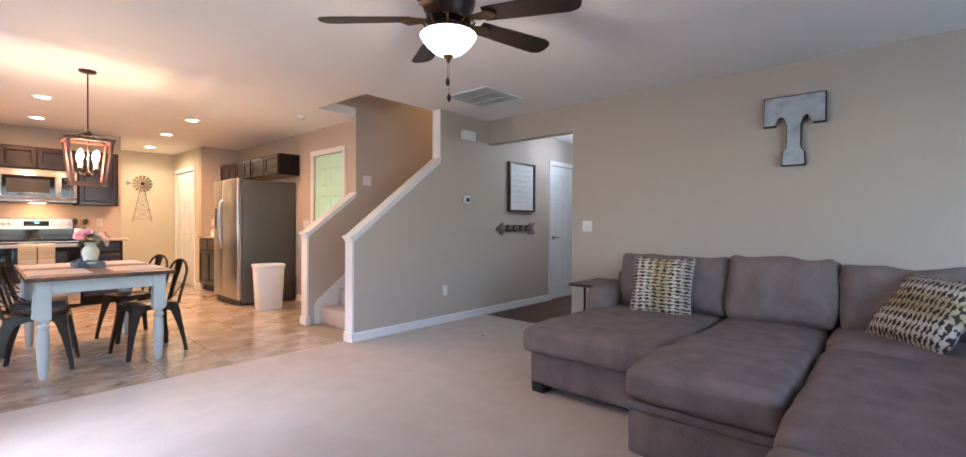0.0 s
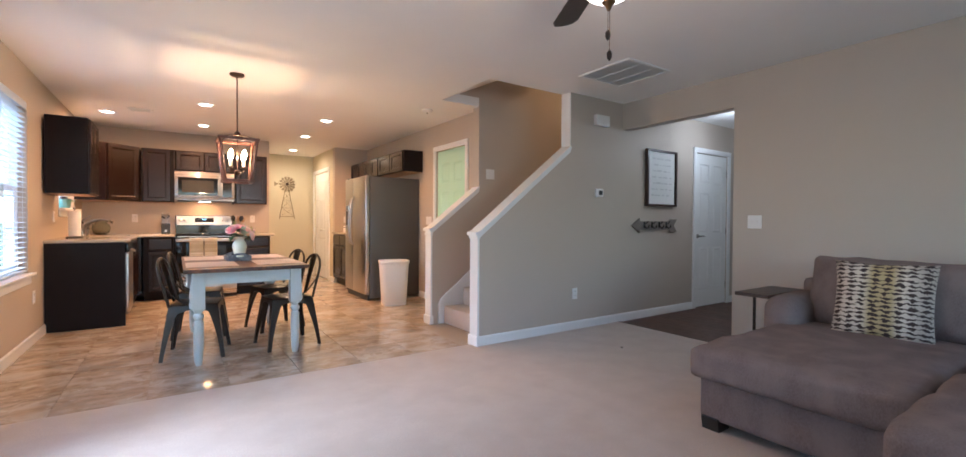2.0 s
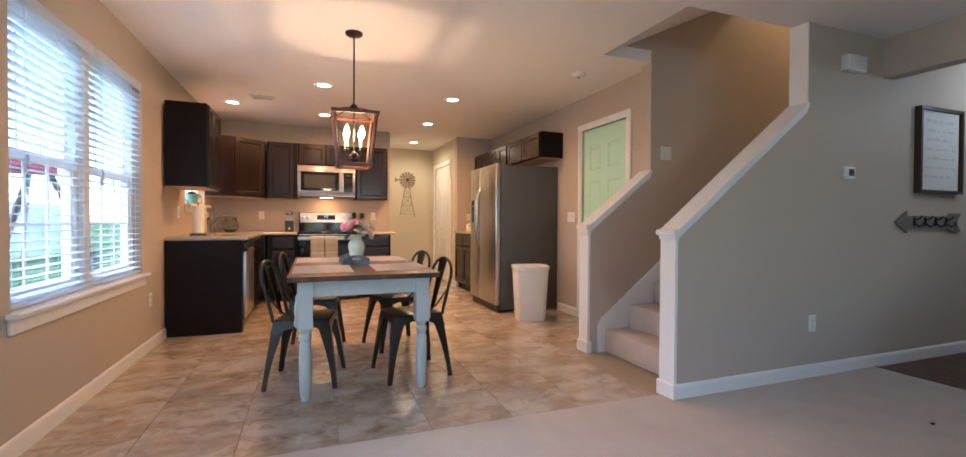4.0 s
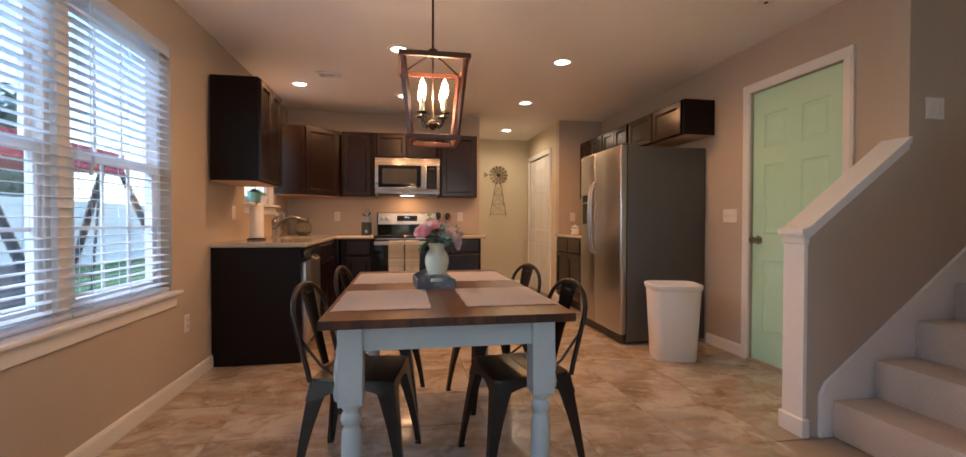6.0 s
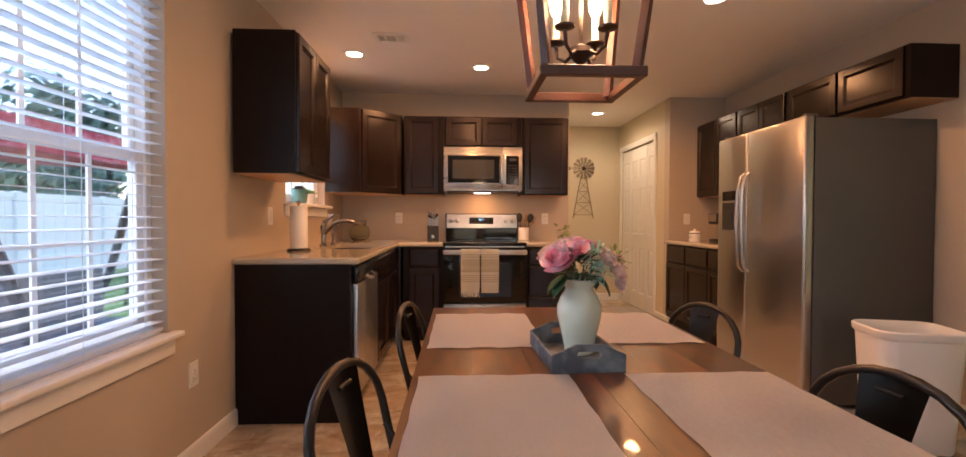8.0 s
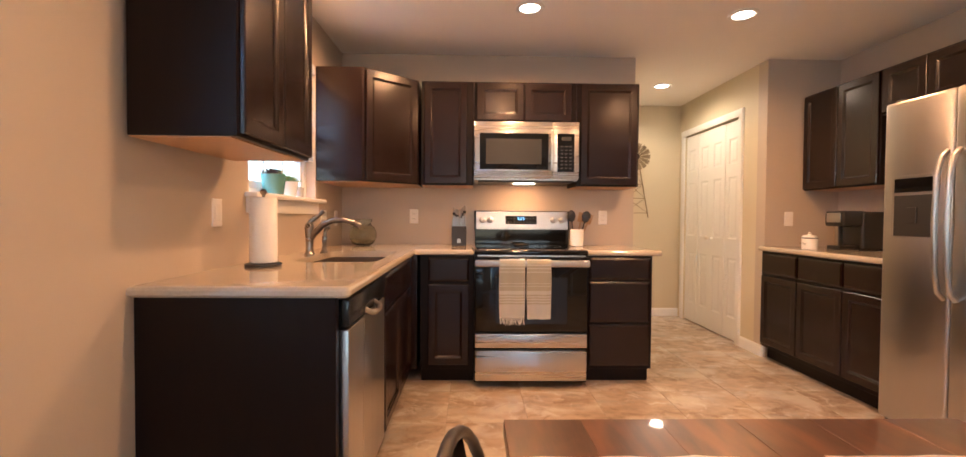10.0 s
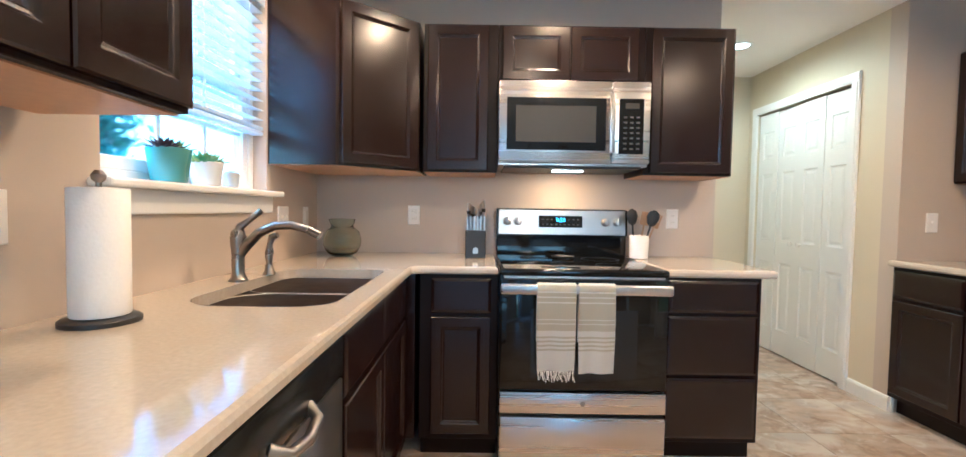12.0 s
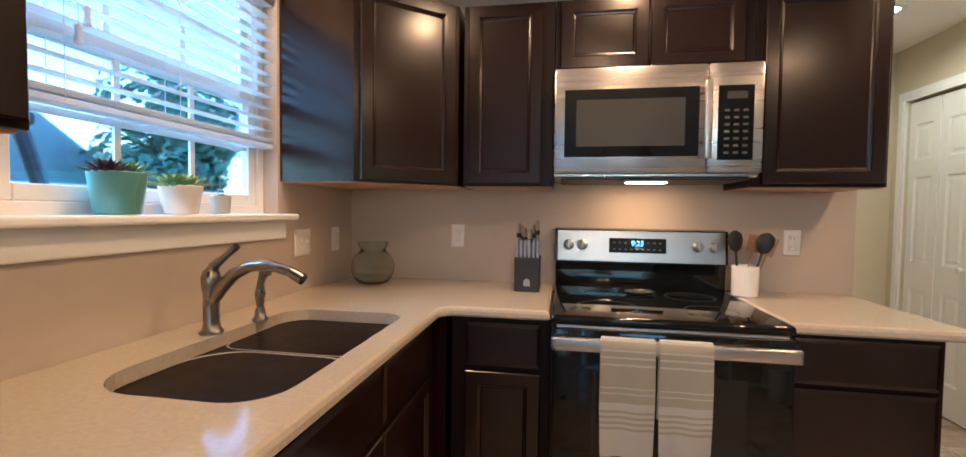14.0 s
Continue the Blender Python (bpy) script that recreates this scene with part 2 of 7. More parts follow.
M = {
    "wall": surf("wall_paint", (0.50, 0.430, 0.358), 0.62, grain=260, vary=0.03, bump=0.18, blotch=1.2, dist=0.0006),
    # passage walls: same paint, with the warm lamp light put into its colour
    "wall_tan": surf("wall_paint_warm_lit", (0.60, 0.54, 0.40), 0.6, grain=260, vary=0.03, bump=0.18, blotch=1.2, dist=0.0006),
    "ceiling": surf("ceiling_paint", (0.86, 0.84, 0.82), 0.85, grain=150, vary=0.03, bump=0.3, dist=0.001),
    "trim": surf("trim_paint", (0.80, 0.80, 0.79), 0.32, grain=40, vary=0.02, bump=0.04),
    "door": surf("door_paint", (0.80, 0.80, 0.78), 0.35, grain=120, vary=0.02, bump=0.1, stretch=(1, 1, 0.1)),
    "mint": surf("mint_paint", (0.50, 0.80, 0.64), 0.35, grain=120, vary=0.03, bump=0.1, stretch=(1, 1, 0.1)),
    "carpet": surf("carpet", (0.53, 0.46, 0.41), 0.95, grain=150, vary=0.26, bump=0.6, blotch=5, dist=0.006, second=(0.485, 0.417, 0.368), fade=(0.38, 0.72), spec=0.1),
    "vinyl": surf("vinyl_tile", (0.42, 0.33, 0.25), 0.22, grain=11, vary=0.40, bump=0.05, blotch=3.0, second=(0.55, 0.475, 0.395), object_vary=0.04, fade=(0.46, 0.60), coat=0.25, stretch=(1, 1.8, 1)),
    "grout": surf("tile_joint", (0.33, 0.27, 0.21), 0.7),
    "wood_floor": surf("wood_floor", (0.075, 0.028, 0.013), 0.42, grain=26, vary=0.4, stretch=(1, 9, 1), bump=0.1, object_vary=0.2),
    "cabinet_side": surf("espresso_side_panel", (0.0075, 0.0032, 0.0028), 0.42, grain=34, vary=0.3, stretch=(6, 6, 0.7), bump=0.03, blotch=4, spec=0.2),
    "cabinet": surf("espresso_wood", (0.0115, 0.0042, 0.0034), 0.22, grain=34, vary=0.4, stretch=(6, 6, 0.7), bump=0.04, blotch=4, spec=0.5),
    "cabinet_under": surf("cabinet_underside", (0.50, 0.30, 0.16), 0.5, grain=40, vary=0.1),
    "stone": surf("cream_quartz", (0.47, 0.415, 0.34), 0.10, grain=95, vary=0.16, bump=0.0, blotch=26, second=(0.47, 0.405, 0.325), coat=0.3, fade=(0.54, 0.72)),
    "steel": surf("brushed_steel", (0.50, 0.485, 0.47), 0.30, 1.0, grain=60, vary=0.03, stretch=(12, 12, 0.2), bump=0.0),
    "steel_h": surf("brushed_steel_across", (0.60, 0.58, 0.56), 0.28, 1.0, grain=60, vary=0.03, stretch=(0.2, 12, 12), bump=0.0),
    "sink_steel": surf("satin_sink_steel", (0.66, 0.64, 0.60), 0.40, 0.55, grain=60, vary=0.03, bump=0.0),
    "nickel": surf("brushed_nickel", (0.31, 0.285, 0.26), 0.28, 1.0, grain=80, vary=0.06, bump=0.02),
    "fridge_side": surf("grey_enamel", (0.085, 0.083, 0.080), 0.45, grain=300, vary=0.05, bump=0.15, dist=0.0005),
    "black_glass": surf("black_glass", (0.006, 0.006, 0.006), 0.05, grain=20, bump=0.0, spec=0.4),
    "black": surf("black_enamel", (0.012, 0.012, 0.012), 0.22, grain=60, bump=0.0),
    "black_plastic": surf("black_plastic", (0.02, 0.02, 0.02), 0.42, grain=90, bump=0.05),
    "gunmetal": surf("gunmetal_steel", (0.052, 0.045, 0.039), 0.34, 0.75, grain=60, vary=0.2, bump=0.05, blotch=6),
    "bronze": surf("dark_bronze", (0.035, 0.020, 0.014), 0.38, 0.5, grain=60, vary=0.25, bump=0.05),
    "lantern_wood": surf("lantern_wood", (0.085, 0.030, 0.018), 0.42, grain=40, vary=0.3, bump=0.1),
    "table_wood": surf("stained_table_wood", (0.050, 0.0145, 0.004), 0.32, grain=14, vary=0.55, stretch=(6, 1.2, 1), bump=0.05, blotch=3, second=(0.115, 0.034, 0.007), object_vary=0.28, coat=0.18),
    "table_paint": surf("pale_blue_grey_paint", (0.58, 0.62, 0.61), 0.5, grain=60, vary=0.06, bump=0.1, blotch=8),
    "linen": surf("linen_mat", (0.80, 0.73, 0.69), 0.9, grain=300, vary=0.14, bump=0.6, stretch=(1, 0.25, 1), dist=0.001),
    "cream": surf("cream_glaze", (0.78, 0.80, 0.64), 0.14, grain=30, vary=0.03, bump=0.0, coat=0.5),
    "white": surf("white_plastic", (0.78, 0.76, 0.74), 0.38, grain=120, vary=0.02, bump=0.03),
    "slat": surf("blind_slat", (0.84, 0.84, 0.84), 0.45, grain=60, vary=0.02, bump=0.03),
    "ceramic": surf("white_ceramic", (0.82, 0.80, 0.77), 0.22, grain=40, vary=0.02, bump=0.02),
    "teal": surf("teal_glaze", (0.14, 0.36, 0.36), 0.28, grain=40, vary=0.08, bump=0.03, coat=0.3),
    "succulent": surf("succulent_leaf", (0.12, 0.26, 0.12), 0.5, grain=50, vary=0.3, blotch=20, second=(0.30, 0.34, 0.10), island=0.3),
    "succulent_dark": surf("purple_succulent", (0.045, 0.025, 0.03), 0.5, grain=50, vary=0.3, island=0.3),
    "leaf": surf("green_leaf", (0.025, 0.085, 0.03), 0.5, grain=60, vary=0.3, island=0.3),
    "leaf_pale": surf("pale_sage_leaf", (0.42, 0.68, 0.58), 0.6, grain=60, vary=0.2, island=0.25),
    "leaf_lime": surf("lime_leaf", (0.25, 0.32, 0.06), 0.6, grain=60, vary=0.2, island=0.25),
    "pink": surf("pink_petal", (0.95, 0.30, 0.38), 0.65, grain=40, vary=0.15, blotch=24, fade=(0.38, 0.56), second=(0.93, 0.68, 0.76), island=0.15),
    "blush": surf("blush_petal", (0.92, 0.66, 0.62), 0.65, grain=40, vary=0.12, blotch=30, second=(0.90, 0.72, 0.66), island=0.15),
    "slate": surf("slate_block", (0.085, 0.10, 0.12), 0.6, grain=24, vary=0.4, bump=0.3, blotch=18, second=(0.22, 0.25, 0.27)),
    "sofa": surf("taupe_chenille", (0.176, 0.134, 0.122), 0.88, grain=160, vary=0.42, bump=0.6, blotch=7, dist=0.0016, fade=(0.40, 0.66), second=(0.225, 0.174, 0.158), stretch=(1, 1, 0.6), spec=0.2),
    "dark_wood": surf("dark_wood", (0.045, 0.022, 0.014), 0.4, grain=30, vary=0.4, stretch=(1, 8, 1), bump=0.1),
    "blade": surf("fan_blade_wood", (0.020, 0.012, 0.010), 0.4, grain=30, vary=0.4, bump=0.06),
    "galvanised": surf("galvanised_steel", (0.42, 0.47, 0.51), 0.42, 0.35, grain=10, vary=0.2, bump=0.05, blotch=9, second=(0.30, 0.35, 0.39)),
    "windmill": surf("aged_tan_metal", (0.27, 0.215, 0.14), 0.5, 0.4, grain=30, vary=0.3),
    "rust": surf("rusty_edge", (0.05, 0.028, 0.02), 0.6, 0.4, grain=40, vary=0.5),
    "barnwood": surf("weathered_barnwood", (0.19, 0.16, 0.135), 0.8, grain=30, vary=0.45, stretch=(0.6, 6, 6), bump=0.4),
    "paper": surf("printed_paper", (0.74, 0.74, 0.72), 0.7, grain=90, vary=0.04),
    "ink": surf("grey_ink", (0.42, 0.42, 0.41), 0.8),
    "pale_ink": surf("pale_ink", (0.60, 0.60, 0.59), 0.8),
    "mesh_grey": surf("oven_mesh", (0.045, 0.045, 0.043), 0.40, spec=0.25, grain=500, vary=0.2, bump=0.05),
    "towel_w": surf("white_towel_stripe", (0.88, 0.86, 0.80), 0.95, grain=400, vary=0.15, bump=0.6),
    "towel": surf("beige_towel", (0.66, 0.62, 0.49), 0.95, grain=400, vary=0.15, bump=0.6),
    "paper_towel": surf("paper_towel", (0.86, 0.85, 0.84), 0.95, grain=120, vary=0.03, bump=0.5),
    "glass_green": surf("green_glass", (0.84, 0.90, 0.82), 0.04, grain=20, bump=0.0, transmission=1.0),
    "glass": surf("clear_glass", (1, 1, 1), 0.0, grain=20, vary=0.0, bump=0.0, transmission=1.0),
    "soil": surf("potting_soil", (0.03, 0.02, 0.015), 0.9, grain=80, vary=0.5, bump=0.8),
    "rail_wood": surf("orange_stained_rail", (0.36, 0.14, 0.045), 0.35, grain=30, vary=0.3, stretch=(1, 8, 8), bump=0.05, coat=0.3),
    "pale_wood": surf("pale_beech_wood", (0.40, 0.25, 0.13), 0.5, grain=40, vary=0.2, stretch=(6, 6, 0.7), bump=0.1),
    "brass_dark": surf("antique_brass", (0.20, 0.11, 0.05), 0.3, 0.9, grain=50, vary=0.3),
    "grass": surf("lawn_grass", (0.11, 0.20, 0.045), 0.9, grain=60, vary=0.4, bump=0.8, blotch=0.6, second=(0.15, 0.22, 0.06)),
    "concrete": surf("patio_concrete", (0.42, 0.41, 0.38), 0.85, grain=60, vary=0.1, bump=0.3),
    "vinyl_fence": surf("white_fence", (0.80, 0.82, 0.84), 0.5, grain=40, vary=0.03),
    "foliage": surf("tree_foliage", (0.10, 0.17, 0.13), 0.7, grain=20, vary=0.4, island=0.35),
    "red_canvas": surf("red_canvas", (0.42, 0.05, 0.08), 0.8, grain=60, vary=0.25, blotch=20, second=(0.60, 0.20, 0.24)),
    "bark": surf("tree_bark", (0.10, 0.07, 0.05), 0.9, grain=30, vary=0.4, bump=0.5),
    "siding": surf("pale_siding", (0.60, 0.62, 0.64), 0.6, grain=30, vary=0.04),
    "roofing": surf("grey_shingle", (0.30, 0.35, 0.41), 0.85, grain=60, vary=0.25, bump=0.4),
    "outdoor_metal": surf("dark_outdoor_metal", (0.05, 0.055, 0.065), 0.5, 0.3, grain=50, vary=0.2),
    "outdoor_grey": surf("grey_slats", (0.19, 0.21, 0.25), 0.6, grain=40, vary=0.2),
    "glow_warm": surf("warm_glow", (1, 0.9, 0.75), 0.5, emission=(1.0, 0.72, 0.36, 45)),
    "glow_shade": surf("glass_shade_glow", (1, 0.95, 0.9), 0.3, emission=(1.0, 0.84, 0.70, 2.6), bump=0.0),
    "glow_can": surf("downlight_glow", (1, 0.95, 0.9), 0.5, emission=(1.0, 0.86, 0.62, 12), bump=0.0),
    "glow_blue": surf("clock_digits", (0.2, 0.5, 1), 0.5, emission=(0.25, 0.65, 1.0, 3.0), bump=0.0),
    "keys": surf("keypad_print", (0.055, 0.055, 0.055), 0.5),
}


def let_light_through(mat, colour, share):
    """Mixes a translucent share into a thin white plastic or cloth."""
    n, l = mat.node_tree.nodes, mat.node_tree.links
    t, mix = n.new("ShaderNodeBsdfTranslucent"), n.new("ShaderNodeMixShader")
    t.inputs[0].default_value = (*colour, 1)
    mix.inputs[0].default_value = share
    l.new(n["Principled BSDF"].outputs[0], mix.inputs[1])
    l.new(t.outputs[0], mix.inputs[2])
    l.new(mix.outputs[0], n["Material Output"].inputs[0])


let_light_through(M["slat"], (0.72, 0.85, 0.98), 0.5)


def stone_tile():
    """Printed vinyl tile: clouded tan and cream stone with rusty patches and pale, crooked veins."""
    mat = M["vinyl"]
    n, l = mat.node_tree.nodes, mat.node_tree.links
    b = n["Principled BSDF"]
    base = b.inputs["Base Color"].links[0].from_socket
    tc, info, add = n.new("ShaderNodeTexCoord"), n.new("ShaderNodeObjectInfo"), n.new("ShaderNodeVectorMath")
    add.operation = "MULTIPLY_ADD"
    add.inputs[1].default_value = (1, 1, 1)
    spread = n.new("ShaderNodeVectorMath")
    spread.operation = "SCALE"
    spread.inputs[0].default_value = (7, 13, 5)
    l.new(info.outputs["Random"], spread.inputs["Scale"])
    l.new(tc.outputs["Object"], add.inputs[0])
    l.new(spread.outputs[0], add.inputs[2])
    out = base
    for scale, detail, lo, hi, colour, share in ((5.5, 6, 0.50, 0.68, (0.20, 0.125, 0.075), 0.62), (3.2, 5, 0.54, 0.66, (0.40, 0.37, 0.33), 0.65), (9.0, 8, 0.56, 0.66, (0.66, 0.60, 0.52), 0.55)):
        nz, mr, mix = n.new("ShaderNodeTexNoise"), n.new("ShaderNodeMapRange"), n.new("ShaderNodeMix")
        nz.inputs["Scale"].default_value, nz.inputs["Detail"].default_value, nz.inputs["Roughness"].default_value, nz.inputs["Distortion"].default_value = scale, detail, 0.62, 0.9
        mr.inputs[1].default_value, mr.inputs[2].default_value, mr.inputs[4].default_value = lo, hi, share
        mix.data_type = "RGBA"
        mix.inputs[7].default_value = (*colour, 1)
        l.new(add.outputs[0], nz.inputs[0])
        l.new(nz.outputs[0], mr.inputs[0])
        l.new(mr.outputs[0], mix.inputs[0])
        l.new(out, mix.inputs[6])
        out = mix.outputs[2]
    l.new(out, b.inputs["Base Color"])


stone_tile()


# ---- mesh helpers ----
def thing(name, label="", category="", loc=(0, 0, 0), rz=0, group="", kind=""):
    ob = new(name)
    ob.empty_display_size = 0.05
    ob.matrix_world = pose(*loc, 0, 0, rz)
    return tagged(ob, label, category, group, kind)


def mesh_of(name, bm, mats, smooth=False):
    me = bpy.data.meshes.new(name)
    bmesh.ops.recalc_face_normals(bm, faces=bm.faces)
    for f in bm.faces:
        f.smooth = smooth
    bm.to_mesh(me)
    bm.free()
    for m in mats if isinstance(mats, (list, tuple)) else [mats]:
        me.materials.append(M[m])
    if smooth:
        me.shade_smooth()
        me.set_sharp_from_angle(angle=radians(40))
    return me


def part(name, bm, mat, parent, label="", smooth=False, kind="", m=None):
    ob = new(name, mesh_of(name, bm, mat, smooth))
    ob.parent = parent
    if m:
        ob.matrix_local = m
    return tagged(ob, label, kind=kind)


def solo(name, bm, mat, label="", category="", loc=(0, 0, 0), rz=0, group="", kind="", smooth=False):
    ob = new(name, mesh_of(name, bm, mat, smooth))
    ob.matrix_world = pose(*loc, 0, 0, rz)
    return tagged(ob, label, category, group, kind)


def B():
    return bmesh.new()


def box(bm, lo, hi, bevel=0.0, seg=1, m=None, mi=0):
    """A box, with rounded edges if a bevel is given."""
    t = bmesh.new()
    bmesh.ops.create_cube(t, size=1)
    for v in t.verts:
        v.co = Vector([(a + b) / 2 + c * (b - a) for a, b, c in zip(lo, hi, v.co)])
    if bevel:
        bmesh.ops.bevel(t, geom=t.edges[:], offset=bevel, segments=seg, profile=0.5, affect="EDGES")
    join(bm, t, m, mi)
    return bm


def join(bm, t, m=None, mi=0):
    table = [bm.verts.new(m @ v.co if m else v.co) for v in t.verts]
    t.verts.index_update()
    for f in t.faces:
        try:
            g = bm.faces.new([table[v.index] for v in f.verts])
            g.material_index = mi
        except ValueError:
            pass
    t.free()


def lathe(bm, profile, n=24, m=None, mi=0, cap=True, squash=1.0):
    """Turns a profile of (radius, height) about z."""
    rings = []
    for r, z in profile:
        ring = []
        for k in range(n):
            a = 2 * math.pi * k / n
            co = Vector((r * math.cos(a), r * math.sin(a) * squash, z))
            ring.append(bm.verts.new(m @ co if m else co))
        rings.append(ring)
    for a, b in zip(rings, rings[1:]):
        for k in range(n):
            bm.faces.new((a[k], a[(k + 1) % n], b[(k + 1) % n], b[k])).material_index = mi
    if cap:
        bm.faces.new(rings[0][::-1]).material_index = mi
        bm.faces.new(rings[-1]).material_index = mi
    return bm


def tube(bm, pts, r, n=8, m=None, mi=0, flat=1.0):
    """A round bar along points. r: one radius, or one for each point."""
    pts = [Vector(p) for p in pts]
    rs = r if isinstance(r, (list, tuple)) else [r] * len(pts)
    rings, up = [], None
    for i, p in enumerate(pts):
        d = (pts[min(i + 1, len(pts) - 1)] - pts[max(i - 1, 0)]).normalized()
        if up is None:
            up = Vector((0, 0, 1)) if abs(d.z) < 0.9 else Vector((1, 0, 0))
        s = d.cross(up).normalized()
        up = s.cross(d).normalized()
        ring = []
        for k in range(n):
            a = 2 * math.pi * k / n
            co = p + rs[i] * (math.cos(a) * s + math.sin(a) * up * flat)
            ring.append(bm.verts.new(m @ co if m else co))
        rings.append(ring)
    for a, b in zip(rings, rings[1:]):
        for k in range(n):
            bm.faces.new((a[k], a[(k + 1) % n], b[(k + 1) % n], b[k])).material_index = mi
    bm.faces.new(rings[0][::-1]).material_index = mi
    bm.faces.new(rings[-1]).material_index = mi
    return bm


def arc(c, r, a0, a1, n, plane="xz"):
    out = []
    for k in range(n + 1):
        a = radians(a0 + (a1 - a0) * k / n)
        u, v = r * math.cos(a), r * math.sin(a)
        out.append({"xz": (c[0] + u, c[1], c[2] + v), "yz": (c[0], c[1] + u, c[2] + v), "xy": (c[0] + u, c[1] + v, c[2])}[plane])
    return out


def prism(bm, outline, lo, hi, axis="y", mi=0, m=None):
    """An outline in the plane across the axis, drawn out from lo to hi."""
    def at(u, v, w):
        co = Vector({"y": (u, w, v), "x": (w, u, v), "z": (u, v, w)}[axis])
        return m @ co if m else co
    a = [bm.verts.new(at(u, v, lo)) for u, v in outline]
    b = [bm.verts.new(at(u, v, hi)) for u, v in outline]
    n = len(a)
    bm.faces.new(a[::-1]).material_index = mi
    bm.faces.new(b).material_index = mi
    for k in range(n):
        bm.faces.new((a[k], a[(k + 1) % n], b[(k + 1) % n], b[k])).material_index = mi
    return bm


def rings_rect(bm, x0, x1, z0, z1, rings, m=None, mi=0, cap=True, cap_mi=None):
    """Nested rectangles (inset, y) joined from the outer to the inner one, the inner one closed."""
    loops = []
    for d, y in rings:
        loop = [Vector((x0 + d, y, z0 + d)), Vector((x1 - d, y, z0 + d)), Vector((x1 - d, y, z1 - d)), Vector((x0 + d, y, z1 - d))]
        loops.append([bm.verts.new(m @ c if m else c) for c in loop])
    for a, b in zip(loops, loops[1:]):
        for k in range(4):
            bm.faces.new((a[k], a[(k + 1) % 4], b[(k + 1) % 4], b[k])).material_index = mi
    if cap:
        bm.faces.new(loops[-1]).material_index = mi if cap_mi is None else cap_mi
    return bm


def grid_solid(bm, us, vs, holes, w0, w1, axis):
    """A slab over the grid of us and vs, with rectangular holes (u0, u1, v0, v1) through it. Inner faces are left out."""
    us = sorted(set(us) | {round(h[i], 4) for h in holes for i in (0, 1)})
    vs = sorted(set(vs) | {round(h[i], 4) for h in holes for i in (2, 3)})
    solid = {}
    for i in range(len(us) - 1):
        for j in range(len(vs) - 1):
            cu, cv = (us[i] + us[i + 1]) / 2, (vs[j] + vs[j + 1]) / 2
            solid[i, j] = not any(h[0] < cu < h[1] and h[2] < cv < h[3] for h in holes)
    verts = {}

    def vert(i, j, w):
        if (i, j, w) not in verts:
            u, v = us[i], vs[j]
            verts[i, j, w] = bm.verts.new({"x": (w, u, v), "y": (u, w, v), "z": (u, v, w)}[axis])
        return verts[i, j, w]
    for (i, j), s in solid.items():
        if not s:
            continue
        for w in (w0, w1):
            bm.faces.new((vert(i, j, w), vert(i + 1, j, w), vert(i + 1, j + 1, w), vert(i, j + 1, w)))
        for di, dj, a, b in ((-1, 0, (i, j), (i, j + 1)), (1, 0, (i + 1, j), (i + 1, j + 1)), (0, -1, (i, j), (i + 1, j)), (0, 1, (i, j + 1), (i + 1, j + 1))):
            if not solid.get((i + di, j + dj), False):
                bm.faces.new((vert(*a, w0), vert(*b, w0), vert(*b, w1), vert(*a, w1)))
    return bm


def wall(name, axis, w0, w1, u0, u1, z0=0.0, z1=CEIL, holes=(), mat="wall", label=""):
    bm = grid_solid(B(), [u0, u1], [z0, z1], list(holes), w0, w1, axis)
    return solo(name, bm, mat, label or "painted interior wall", kind="structure")


def soft_box(bm, lo, hi, r=0.06, n=10, puff=(0, 0, 0), rough=0.004, seed=0, m=None, mi=0):
    """An upholstered block: rounded, swollen by puff along each axis and slightly uneven."""
    t = bmesh.new()
    bmesh.ops.create_cube(t, size=2)
    bmesh.ops.subdivide_edges(t, edges=t.edges[:], cuts=n, use_grid_fill=True)
    half = [(b - a) / 2 for a, b in zip(lo, hi)]
    mid = Vector([(a + b) / 2 for a, b in zip(lo, hi)])
    r = min(r, *half)
    for v in t.verts:
        u = v.co.copy()
        p = Vector([math.copysign(abs(c) ** 0.8, c) * h for c, h in zip(u, half)])
        q = Vector([max(-(h - r), min(h - r, c)) for c, h in zip(p, half)])
        d = p - q
        if d.length > 1e-6:
            p = q + d.normalized() * r
        for k in range(3):
            i, j = (k + 1) % 3, (k + 2) % 3
            p[k] += puff[k] * u[k] * (1 - u[i] ** 2) * (1 - u[j] ** 2)
        p += rough * noise.noise_vector((mid + p) * 5 + Vector((seed, seed, 0)))
        v.co = p + mid
    join(bm, t, m, mi)
    return bm


# ---- structure ----
XW, XE, XT, YS, YK = XW0, 3.49, 4.66, 4.88, 9.85
# the opening at y 3.3 is unseen, assumed to let daylight in
wall("wall_west", "x", XW - 0.14, XW, -1.64, 11.52, holes=[(3.3, 4.1, 0.02, 2.05), (5.34, 7.01, 0.645, 2.13), (8.31, 9.215, 1.24, 2.13)])
# unseen wall; its opening is assumed, for daylight in the living room
wall("wall_south", "y", -1.64, -1.5, XW, XT, holes=[(0.4, 3.0, 0.5, 2.15)])
wall("wall_living_east", "x", XT, XT + 0.12, -1.64, YS, holes=[(3.65, YS, 0, 2.15)])
wall("wall_kitchen_north", "y", YK, YK + 0.12, XW, 1.80)
wall("wall_passage_west", "x", 1.68, 1.80, YK + 0.12, 11.40, mat="wall_tan")
